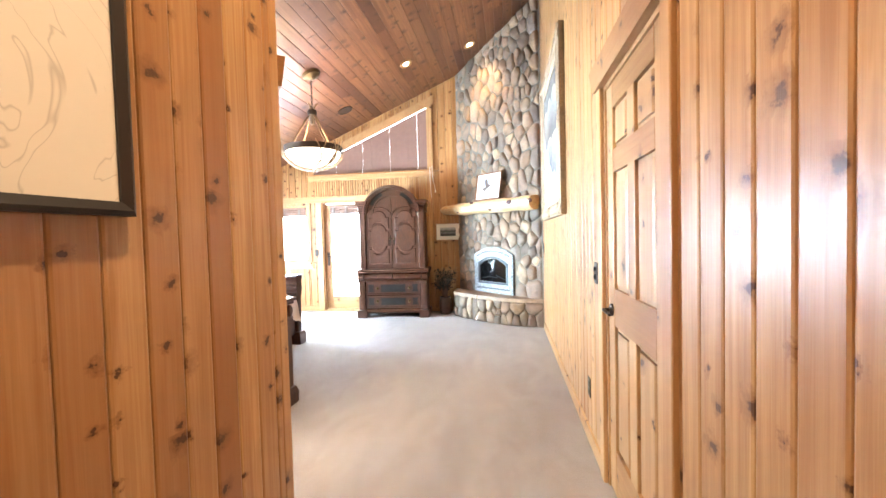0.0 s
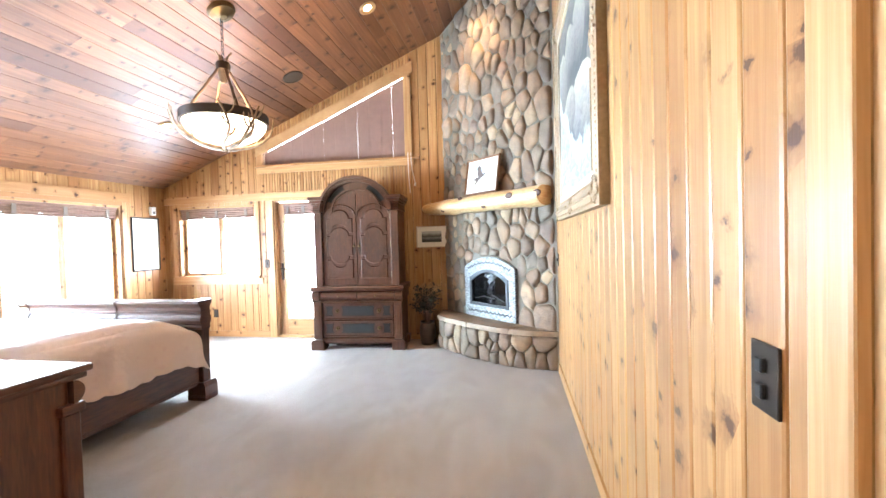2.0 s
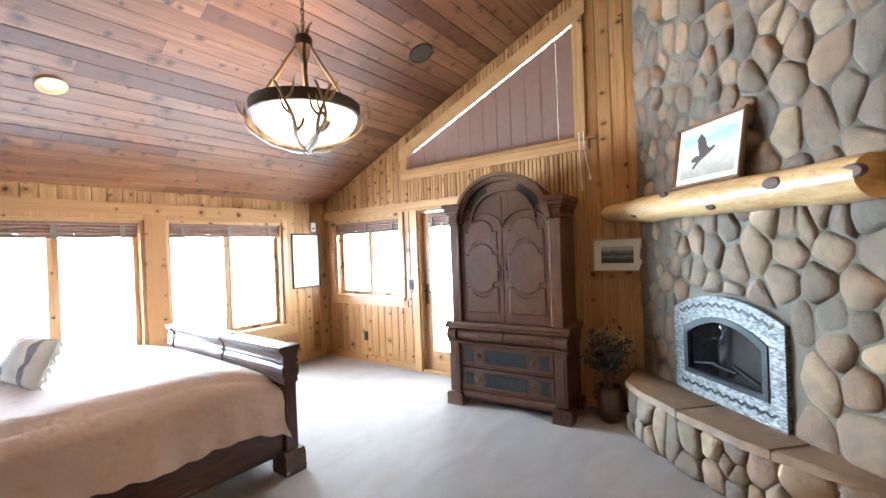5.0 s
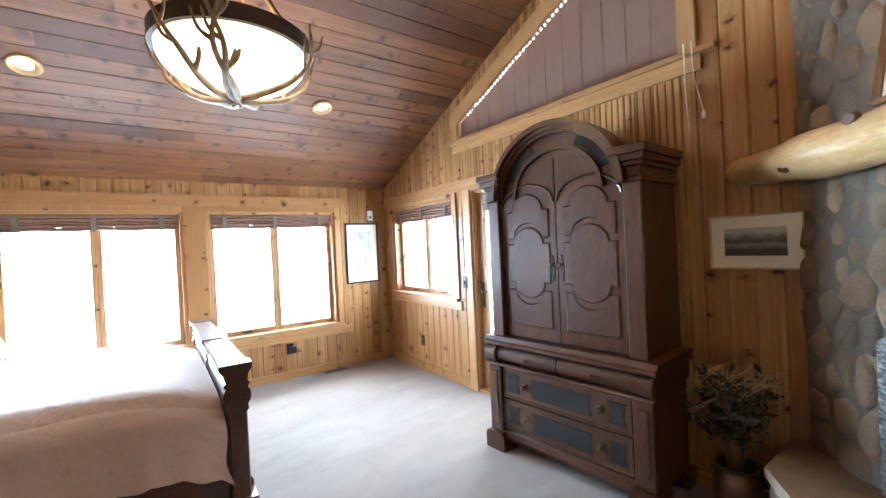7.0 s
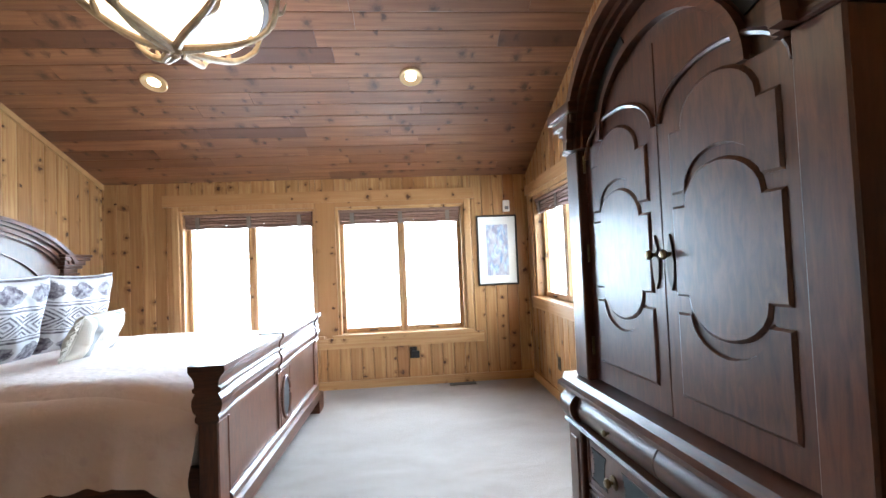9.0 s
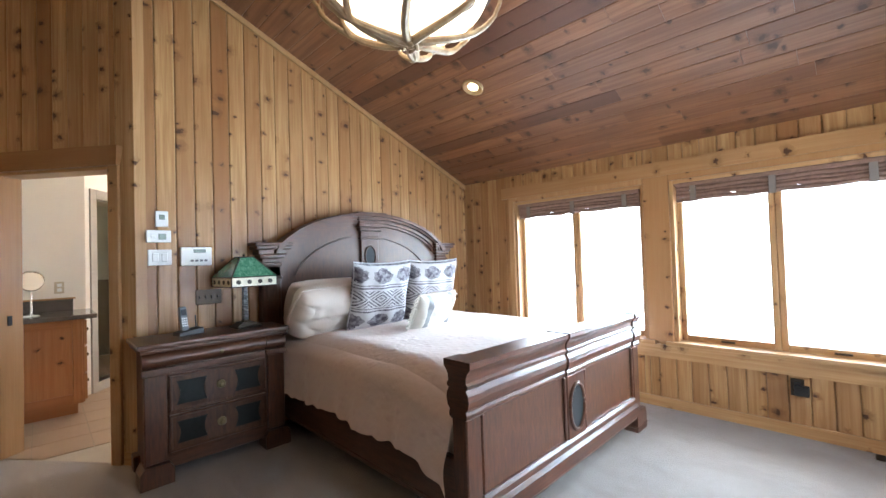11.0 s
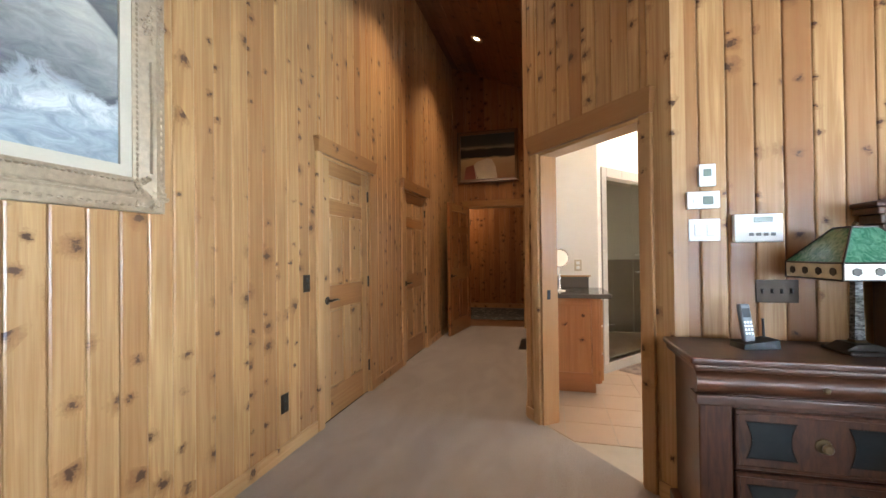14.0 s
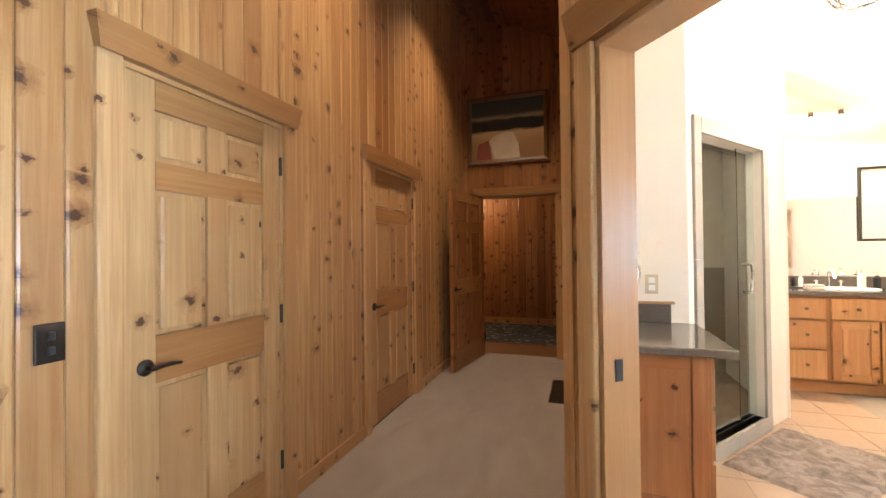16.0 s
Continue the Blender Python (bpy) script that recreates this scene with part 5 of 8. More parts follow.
def drawer_front(parent, x0, x1, z0, z1, y, s, knobs, inlays, knob_size=1.0):
    """A drawer front that faces along y with sign s (-1: towards -y), with a raised edge and dark inlays."""
    face = FACE_S if s < 0 else FACE_N
    d = part("drawer", box((x0, y, z0), (x1, y + s * 0.018, z1), 0.004), MAHOGANY_H, parent)
    e = 0.016
    for a, b, c, q in ((x0, x1, z0, z0 + e), (x0, x1, z1 - e, z1), (x0, x0 + e, z0 + e, z1 - e), (x1 - e, x1, z0 + e, z1 - e)):
        part("cock_bead", box((a, y + s * 0.018, c), (b, y + s * 0.026, q), 0.004), MAHOGANY, d)
    part("veneer_field", box((x0 + e, y + s * 0.018, z0 + e), (x1 - e, y + s * 0.0205, z1 - e), 0.0), VENEER, d)
    for a, b in inlays:
        zc0, zc1 = z0 + 0.045, z1 - 0.045
        n = 6
        pts = []
        for k in range(n + 1):  # hollowed ends round the knobs
            f = k / n
            pts.append((a - 0.0 + 0.018 * math.sin(math.pi * f), zc0 + (zc1 - zc0) * f))
        for k in range(n + 1):
            f = 1 - k / n
            pts.append((b - 0.018 * math.sin(math.pi * f), zc0 + (zc1 - zc0) * f))
        part("inlay", prism(pts, "y", y + s * 0.0205, y + s * 0.0225), SLATE, d, "dark slate inlay")
        bm = bmesh.new()
        ends = [(p, q) for p, q in zip(pts, pts[1:] + pts[:1])]
        for (ax, az), (bx, bz) in ends:
            steps = max(1, int(math.hypot(bx - ax, bz - az) / 0.012))
            for g in range(steps):
                at = (ax + (bx - ax) * g / steps, y + s * 0.0225, az + (bz - az) * g / steps)
                add_lathe(bm, [(0.0032, 0.0), (0.0024, 0.0016), (0.0, 0.0022)], 6, Matrix.Translation(at) @ face)
        tagged(part("nail_heads", bm, BRONZE, d, "", True), "row of small nail heads", kind="stuff")
    for x in knobs:
        knob(d, (x, y + s * 0.0225, (z0 + z1) / 2), face, size=knob_size, plate=True)
    return d


def convex_front(parent, x0, x1, z0, z1, y, s, knob_x, name="drawer"):
    """A pulvinated drawer front."""
    pts = [(y, z0), (y, z1)]
    n = 10
    for k in range(n + 1):
        f = k / n
        pts.append((y + s * (0.012 + 0.034 * max(0.0, math.sin(math.pi * f)) ** 0.7), z1 - (z1 - z0) * f))
    d = part(name, prism(pts, "x", x0, x1), MAHOGANY_H, parent, "", True)
    if knob_x is not None:
        knob(d, (knob_x, y + s * 0.046, (z0 + z1) / 2), FACE_S if s < 0 else FACE_N, size=0.7)
    return d


def armoire():
    top = thing("armoire", "dark-stained armoire with arched pediment, two doors and drawers", "armoire", at=Matrix.Translation((-1.53, 8.27, 0)))
    inv = top.matrix_basis.inverted()
    first = set(bpy.data.objects)
    x0, x1, yf, yb = -2.145, -0.945, 8.06, 8.515
    cx = (x0 + x1) / 2
    # lower case
    part("lower_case", box((x0 + 0.02, yf + 0.01, 0.07), (x1 - 0.02, yb, 0.76), 0.004), MAHOGANY, top)
    for a in (x0, x1 - 0.115):
        part("pilaster", box((a, yf - 0.035, 0.13), (a + 0.115, yf + 0.04, 0.60), 0.006), MAHOGANY, top)
        part("pilaster_panel", box((a + 0.028, yf - 0.041, 0.19), (a + 0.087, yf - 0.034, 0.55), 0.005), VENEER, top)
        part("foot", prism([(a - 0.03, 0.0), (a + 0.145, 0.0), (a + 0.145, 0.1), (a + 0.125, 0.125), (a - 0.01, 0.125), (a - 0.03, 0.1)], "y", yf - 0.06, yf + 0.1), MAHOGANY, top, "block foot")
        part("foot", box((a - 0.02, yb - 0.12, 0.0), (a + 0.135, yb, 0.1), 0.006), MAHOGANY, top, "block foot")
    moulding([(0.0, 0.07), (0.015, 0.07), (0.03, 0.1), (0.02, 0.13), (0.008, 0.145), (0.0, 0.145)], x0 + 0.1, x1 - 0.1, MAHOGANY_H, top, m=Matrix.Translation((0, yf + 0.01, 0)))
    for z0, z1 in ((0.16, 0.365), (0.375, 0.585)):
        a, b = x0 + 0.125, x1 - 0.125
        k0, k1 = a + 0.195, b - 0.195
        drawer_front(top, a, b, z0, z1, yf + 0.008, -1, (k0, k1), ((a + 0.035, k0 - 0.05), (k0 + 0.055, k1 - 0.055), (k1 + 0.05, b - 0.035)))
    moulding([(-0.02, 0.59), (0.04, 0.59), (0.048, 0.60), (0.04, 0.61), (-0.02, 0.61)], x0 - 0.01, x1 + 0.01, MAHOGANY_H, top, m=Matrix.Translation((0, yf, 0)))
    convex_front(top, x0 + 0.10, cx - 0.004, 0.612, 0.725, yf + 0.005, -1, (x0 + cx + 0.1) / 2)
    convex_front(top, cx + 0.004, x1 - 0.10, 0.612, 0.725, yf + 0.005, -1, (x1 + cx - 0.1) / 2)
    for a in (x0 - 0.01, x1 - 0.09):
        convex_front(top, a, a + 0.10, 0.612, 0.725, yf - 0.02, -1, None, "pulvinated_block")
    part("frieze_case", box((x0, yf + 0.004, 0.61), (x1, yb, 0.728), 0.003), MAHOGANY, top)
    moulding([(-0.43, 0.728), (0.04, 0.728), (0.062, 0.742), (0.062, 0.757), (0.04, 0.765), (0.028, 0.79), (-0.43, 0.79)], x0 - 0.03, x1 + 0.03, MAHOGANY_H, top, "waist_moulding", m=Matrix.Translation((0, yf, 0)))
    # upper case
    ux0, ux1, uy = x0 + 0.03, x1 - 0.03, yf + 0.03
    part("upper_case", box((ux0 + 0.01, uy + 0.02, 0.79), (ux1 - 0.01, yb, 1.78), 0.003), MAHOGANY, top)
    for a in (ux0, ux1 - 0.105):
        part("pilaster", box((a, uy - 0.03, 0.79), (a + 0.105, uy + 0.1, 1.72), 0.006), MAHOGANY, top)
        for k, (grow, z0, z1) in enumerate(((0.012, 1.72, 1.745), (0.004, 1.745, 1.80), (0.02, 1.80, 1.825), (0.038, 1.825, 1.86), (0.055, 1.86, 1.905))):
            part("capital", box((a - grow, uy - 0.03 - grow, z0), (a + 0.105 + grow, yb - 0.003 * k, z1), 0.008, None, 2), MAHOGANY_H, top)
    # arched pediment
    half, spring, crown = 0.475, 1.72, 2.135
    def arc(h, s, c, n=22):
        return [(cx - h * math.cos(math.pi * k / n), s + (c - s) * math.sin(math.pi * k / n)) for k in range(n + 1)]
    part("tympanum", prism([(cx - half + 0.02, 1.6)] + arc(half - 0.02, spring, crown - 0.03) + [(cx + half - 0.02, 1.6)], "y", uy + 0.015, yb), VENEER, top)
    for h0, h1, c0, c1, y0, y1 in ((half, half - 0.035, crown, crown - 0.034, -0.045, 0.1), (half + 0.02, half - 0.012, crown + 0.02, crown - 0.012, -0.075, 0.1), (half - 0.035, half - 0.052, crown - 0.034, crown - 0.05, -0.025, 0.05), (half - 0.135, half - 0.16, crown - 0.125, crown - 0.15, -0.012, 0.03)):
        o_, i_ = arc(h0, spring, c0), arc(h1, spring, c1)
        bm = bmesh.new()
        rows = [[bm.verts.new((x, uy + y, z)) for x, z in line] for line, y in ((o_, y1), (o_, y0), (i_, y0), (i_, y1))]
        for a, b in zip(rows, rows[1:] + rows[:1]):
            for k in range(len(o_) - 1):
                bm.faces.new((a[k], a[k + 1], b[k + 1], b[k]))
        for k in (0, -1):
            bm.faces.new([row[k] for row in rows])
        part("arch_moulding", bm, MAHOGANY_H, top, "", True)
    for s0, s1 in ((0.12, 0.36), (0.64, 0.88)):  # dark inlays in the arch
        n = 8
        pts = [(cx - (half - 0.06) * math.cos(math.pi * (s0 + (s1 - s0) * k / n)), spring + (crown - spring - 0.06) * math.sin(math.pi * (s0 + (s1 - s0) * k / n))) for k in range(n + 1)]
        pts += [(cx - (half - 0.125) * math.cos(math.pi * (s1 - (s1 - s0) * k / n)), spring + (crown - spring - 0.115) * math.sin(math.pi * (s1 - (s1 - s0) * k / n))) for k in range(n + 1)]
        part("inlay", prism(pts, "y", uy + 0.009, uy + 0.02), SLATE, top, "dark slate inlay")
    # doors with shaped panels
    for s in (-1, 1):
        a, b = (ux0 + 0.11, cx - 0.003) if s < 0 else (cx + 0.003, ux1 - 0.11)
        w = b - a
        def door_top(x):
            f = min(1.0, abs(x - cx) / (half - 0.15))
            return min(1.93, spring + (crown - 0.17 - spring) * math.sqrt(max(0.0, 1 - f * f)) - 0.0)
        xs = [a + w * k / 12 for k in range(13)]
        d = part("door", prism([(a, 0.80), (b, 0.80)] + [(x, max(1.66, door_top(x))) for x in reversed(xs)], "y", uy + 0.004, uy + 0.022), MAHOGANY, top)
        mx, r_ = (a + b) / 2, w / 2 - 0.07
        def bow(z, up, n=12):
            return [(mx - r_ * 0.82 * math.cos(math.pi * k / n), z + up * 0.62 * r_ * math.sin(math.pi * k / n)) for k in range(n + 1)]
        e = 0.05
        def raised(line):
            """A raised field with a soft moulded edge, built in two steps."""
            gx, gz = sum(p[0] for p in line) / len(line), (min(p[1] for p in line) + max(p[1] for p in line)) / 2
            bm = bmesh.new()
            k = len(line)
            inset = [(x + (0.008 if x < gx - 0.002 else -0.008 if x > gx + 0.002 else 0), z + (0.007 if z < gz else -0.007)) for x, z in line]
            rows = [[bm.verts.new((x, y, z)) for x, z in pts] for pts, y in ((line, uy + 0.006), (line, uy + 0.0025), (inset, uy - 0.0025))]
            for p, q in zip(rows, rows[1:]):
                for i in range(k):
                    bm.faces.new((p[i], p[(i + 1) % k], q[(i + 1) % k], q[i]))
            bm.faces.new(rows[-1])
            part("raised_panel", bm, VENEER, d)
        l_, r2 = mx - r_ * 0.82, mx + r_ * 0.82
        raised([(a + e, 1.455), (a + e, 1.635), (l_, 1.635)] + bow(1.645, 1) + [(r2, 1.635), (b - e, 1.635), (b - e, 1.455), (r2 + 0.002, 1.455)] + bow(1.455, 1)[::-1] + [(l_ - 0.002, 1.455)])
        raised([(a + e, 1.165), (a + e, 1.42), (l_, 1.42)] + bow(1.425, 1) + [(r2, 1.42), (b - e, 1.42), (b - e, 1.165), (r2, 1.165)] + bow(1.16, -1)[::-1] + [(l_, 1.165)])
        raised([(a + e, 0.88), (a + e, 1.12), (l_ - 0.002, 1.12)] + bow(1.125, -1) + [(r2 + 0.002, 1.12), (b - e, 1.12), (b - e, 0.88)])
        # each leaf has its own rounded top moulding
        part("top_moulding", tube([(mx - (w / 2 - 0.012) * math.cos(math.pi * q / 16), uy + 0.001, 1.675 + 0.125 * math.sin(math.pi * q / 16)) for q in range(17)], 0.009, 6), MAHOGANY_H, d, "", True)
        hx = cx - 0.035 if s < 0 else cx + 0.035
        part("key_plate", prism([(hx - 0.012, 1.21), (hx, 1.18), (hx + 0.012, 1.21), (hx + 0.016, 1.26), (hx + 0.008, 1.31), (hx, 1.345), (hx - 0.008, 1.31), (hx - 0.016, 1.26)], "y", uy - 0.0025, uy + 0.005), BRONZE, d, "pierced bronze plate")
        knob(d, (hx, uy - 0.002, 1.285), FACE_S, size=0.85)
        for z in (0.93, 1.3, 1.66):
            part("hinge", tube([(a if s < 0 else b, uy - 0.002, z - 0.035), (a if s < 0 else b, uy - 0.002, z + 0.035)], 0.006, 8), BRASS, d, "brass hinge")
    for ob in set(bpy.data.objects) - first:
        if ob.parent == top:
            ob.matrix_parent_inverse = inv
    # it stands a little askew of the wall
    top.matrix_basis = pose(-1.514, 8.196, 0, 0, 0, 4.8) @ Matrix.Diagonal((0.94, 1, 1, 1))
    return top


armoire()


def nightstand():
    top = thing("nightstand", "dark-stained nightstand with two inlaid drawers", "nightstand", at=Matrix.Translation((-1.8, 4.37, 0)))
    inv = top.matrix_basis.inverted()
    first = set(bpy.data.objects)
    x0, x1, yb, yf = -2.245, -1.395, 4.165, 4.545
    part("case", box((x0 + 0.02, yb, 0.07), (x1 - 0.02, yf - 0.01, 0.80), 0.004), MAHOGANY, top)
    for a in (x0, x1 - 0.12):
        part("pilaster", box((a, yf - 0.05, 0.13), (a + 0.12, yf + 0.022, 0.66), 0.006), MAHOGANY, top)
        part("foot", prism([(a - 0.028, 0.0), (a + 0.148, 0.0), (a + 0.148, 0.09), (a + 0.125, 0.125), (a - 0.005, 0.125), (a - 0.028, 0.09)], "y", yf - 0.1, yf + 0.045), MAHOGANY, top, "block foot")
        part("foot", box((a - 0.015, yb, 0.0), (a + 0.135, yb + 0.1, 0.1), 0.006), MAHOGANY, top, "block foot")
        convex_front(top, a - 0.008, a + 0.128, 0.70, 0.795, yf - 0.01, 1, None, "pulvinated_block")
        part("corner_block", box((a - 0.012, yf - 0.06, 0.66), (a + 0.132, yf + 0.034, 0.70), 0.008, None, 2), MAHOGANY_H, top)
    part("apron", box((x0 + 0.1, yf - 0.05, 0.07), (x1 - 0.1, yf - 0.006, 0.15), 0.006), MAHOGANY_H, top)
    a, b = x0 + 0.13, x1 - 0.13
    c = (a + b) / 2
    for z0, z1 in ((0.17, 0.395), (0.41, 0.645)):
        drawer_front(top, a, b, z0, z1, yf - 0.008, 1, (c,), ((a + 0.04, c - 0.085), (c + 0.085, b - 0.04)), 1.1)
    part("rail", box((x0 + 0.01, yf - 0.05, 0.66), (x1 - 0.01, yf + 0.012, 0.695), 0.006, None, 2), MAHOGANY_H, top)
    convex_front(top, a - 0.005, b + 0.005, 0.70, 0.795, yf - 0.02, 1, c)
    part("top_moulding", box((x0 - 0.02, yb, 0.798), (x1 + 0.02, yf + 0.04, 0.825), 0.01, None, 2), MAHOGANY_H, top)
    part("tabletop", box((x0 - 0.035, yb, 0.825), (x1 + 0.035, yf + 0.055, 0.855), 0.011, None, 3), MAHOGANY_H, top, "polished dark top")
    for ob in set(bpy.data.objects) - first:
        if ob.parent == top:
            ob.matrix_parent_inverse = inv


nightstand()

# ---- bed ----
QUILT = Nodes("quilted_bedspread")
qp = QUILT.coord()
n1 = QUILT.noise(qp, 14.0, 4.0, 0.6, 1.0)
v1_ = QUILT.voronoi(qp, 26.0)
petal = QUILT.voronoi(QUILT.vmath("ADD", qp, QUILT.vmath("MULTIPLY", QUILT.noise(qp, 6.0, 2.0), (0.12, 0.12, 0.0))), 11.0)
bloom = QUILT.math("SUBTRACT", 1.0, QUILT.ramp(petal, [(0.12, 0.0), (0.32, 1.0)]))
weave = QUILT.mix(QUILT.math("MULTIPLY", n1, 0.5), (0.62, 0.485, 0.43), (0.53, 0.40, 0.35))
QUILT.base(QUILT.mix(QUILT.math("MULTIPLY", bloom, 0.45), weave, (0.55, 0.385, 0.37)))
QUILT.bump(QUILT.math("ADD", QUILT.math("ADD", QUILT.math("MULTIPLY", n1, 1.6), v1_), QUILT.math("MULTIPLY", bloom, 1.2)), 0.2, 0.01)
QUILT = QUILT.set(Roughness=0.85, Sheen_Weight=0.3)
SHAM = plain("ivory_cotton", (0.62, 0.54, 0.48), 0.85, vary=0.06, scale=10, bump=0.3, bump_scale=30)


def print_mat():
    m = Nodes("block_print_cotton")
    p = m.coord("UV")
    sep = m.tree.nodes.new("ShaderNodeSeparateXYZ")
    m.link(p, sep.inputs[0])
    u, v = sep.outputs[0], sep.outputs[1]
    n1 = m.noise(p, 14.0, 4.0, 0.7)
    band = m.math("FRACT", m.math("MULTIPLY", v, 3.0))
    # thin stripes that part the bands
    stripe = m.math("GREATER_THAN", m.math("ABSOLUTE", m.math("SUBTRACT", band, 0.5)), 0.40)
    fine = m.math("GREATER_THAN", m.math("FRACT", m.math("MULTIPLY", v, 24.0)), 0.45)
    stripe = m.math("MULTIPLY", stripe, fine)
    # a row of rounded motifs and a row of diamonds in turn
    fu = m.math("ABSOLUTE", m.math("SUBTRACT", m.math("FRACT", m.math("MULTIPLY", u, 2.5)), 0.5))
    fv = m.math("ABSOLUTE", m.math("SUBTRACT", band, 0.5))
    diamond = m.math("ADD", fu, m.math("MULTIPLY", fv, 1.3))
    rings = m.math("GREATER_THAN", m.math("SINE", m.math("MULTIPLY", diamond, 34.0)), 0.1)
    blob = m.math("ADD", m.math("MULTIPLY", fu, fu), m.math("MULTIPLY", m.math("MULTIPLY", fv, fv), 1.6))
    blobs = m.math("LESS_THAN", m.math("ADD", blob, m.math("MULTIPLY", m.math("SUBTRACT", n1, 0.5), 0.42)), 0.17)
    which = m.math("GREATER_THAN", m.math("MODULO", m.math("FLOOR", m.math("MULTIPLY", v, 3.0)), 2.0), 0.5)
    motif = m.mix(which, blobs, rings)
    inside = m.math("LESS_THAN", fv, 0.36)
    ink = m.math("MAXIMUM", m.math("MULTIPLY", motif, inside), stripe)
    worn = m.math("MULTIPLY", ink, m.ramp(n1, [(0.3, 0.35), (0.6, 1.0)]))
    m.base(m.mix(worn, (0.43, 0.405, 0.405), (0.045, 0.032, 0.048)))
    m.bump(n1, 0.2, 0.004)
    return m.set(Roughness=0.9)


def band_mat():
    m = Nodes("striped_linen")
    p = m.coord("UV")
    sep = m.tree.nodes.new("ShaderNodeSeparateXYZ")
    m.link(p, sep.inputs[0])
    e = m.math("ABSOLUTE", m.math("SUBTRACT", sep.outputs[0], 0.5))
    dark = m.math("MULTIPLY", m.math("GREATER_THAN", e, 0.24), m.math("LESS_THAN", e, 0.36))
    n1 = m.noise(m.vmath("MULTIPLY", p, (60.0, 3.0, 1.0)), 2.0, 3.0)
    c = m.mix(dark, (0.66, 0.62, 0.55), (0.20, 0.205, 0.22))
    m.base(m.mix(m.math("MULTIPLY", n1, 0.3), c, (0.5, 0.46, 0.40)))
    m.bump(n1, 0.3, 0.004)
    return m.set(Roughness=0.9)


def pillow(name, label, m, w, h, depth, material, fringe=0.0, seed=1, group="", soft=0.0, crumple=0.008):
    """A stuffed cushion with pinched corners; stands on its lower edge in its own x-z plane."""
    t = thing(name, label, "pillow", group, at=m)
    bm = bmesh.new()
    layer = bm.loops.layers.uv.new("UVMap")
    n = 36
    r = random.Random(seed)
    ph = [r.uniform(0, 6.28) for _ in range(4)]
    rows = {}
    for side in (-1, 1):
        for i in range(n + 1):
            for j in range(n + 1):
                a, b = 2 * i / n - 1, 2 * j / n - 1
                edge = i in (0, n) or j in (0, n)
                if edge and side == 1:
                    rows[side, i, j] = rows[-1, i, j]
                    continue
                pinch = 1 - 0.07 * (1 - abs(a) ** 2) * abs(b) ** 3 * 1.0
                pinch2 = 1 - 0.07 * (1 - abs(b) ** 2) * abs(a) ** 3 * 1.0
                puff = ((1 - a**4) * (1 - b**4)) ** 0.55
                crease = 0.012 * math.sin(5 * a + 3 * b + ph[0]) * (1 - puff) + 0.006 * math.sin(9 * a - 4 * b + ph[1])
                q = noise.noise((a * 1.5 + seed, b * 1.5 + 0.7 * a, side * 3.0))
                crease -= crumple * max(0.0, 1 - abs(q) * 5.5) - 0.9 * crumple * noise.noise((a * 3.1, b * 3.1 + seed, side * 5.0))
                y = side * (depth / 2 * puff + (crease * puff if not edge else 0))
                k_ = 1 - soft * (abs(a) * abs(b)) ** 2.2
                rows[side, i, j] = bm.verts.new((a * w / 2 * pinch2 * k_, y, h / 2 + b * h / 2 * pinch * k_))
    for side in (-1, 1):
        for i in range(n):
            for j in range(n):
                q = [(i, j), (i + 1, j), (i + 1, j + 1), (i, j + 1)]
                f = bm.faces.new([rows[side, a, b] for a, b in (q if side < 0 else q[::-1])])
                for loop, (a, b) in zip(f.loops, q if side < 0 else q[::-1]):
                    loop[layer].uv = (a / n, b / n)
    part("cover", bm, material, t, "", True)
    cord = []
    for k in range(4 * 10):
        f = k % 10 / 10 * 2 - 1
        s = k // 10
        a, b = ((f, -1), (1, f), (-f, 1), (-1, -f))[s]
        k_ = 1 - soft * (abs(a) * abs(b)) ** 2.2
        cord.append((k_ * a * w / 2 * (1 - 0.07 * (1 - b * b) * abs(a) ** 3), 0, h / 2 + k_ * b * h / 2 * (1 - 0.07 * (1 - a * a) * abs(b) ** 3)))
    cord.append(cord[0])
    part("piping", tube(cord, 0.006, 6), material, t, "", True)
    if fringe:
        for sx in (-1, 1):
            bm = bmesh.new()
            for k in range(26):
                z = h * (0.06 + 0.88 * k / 25)
                add_tube(bm, [(sx * w / 2, 0, z), (sx * (w / 2 + fringe * 0.6), 0.006 * math.sin(k * 2.0), z - 0.006), (sx * (w / 2 + fringe), 0.012 * math.sin(k * 1.3), z - 0.018)], 0.0035, 5)
            part("fringe", bm, material, t, "cream fringe")
    return t


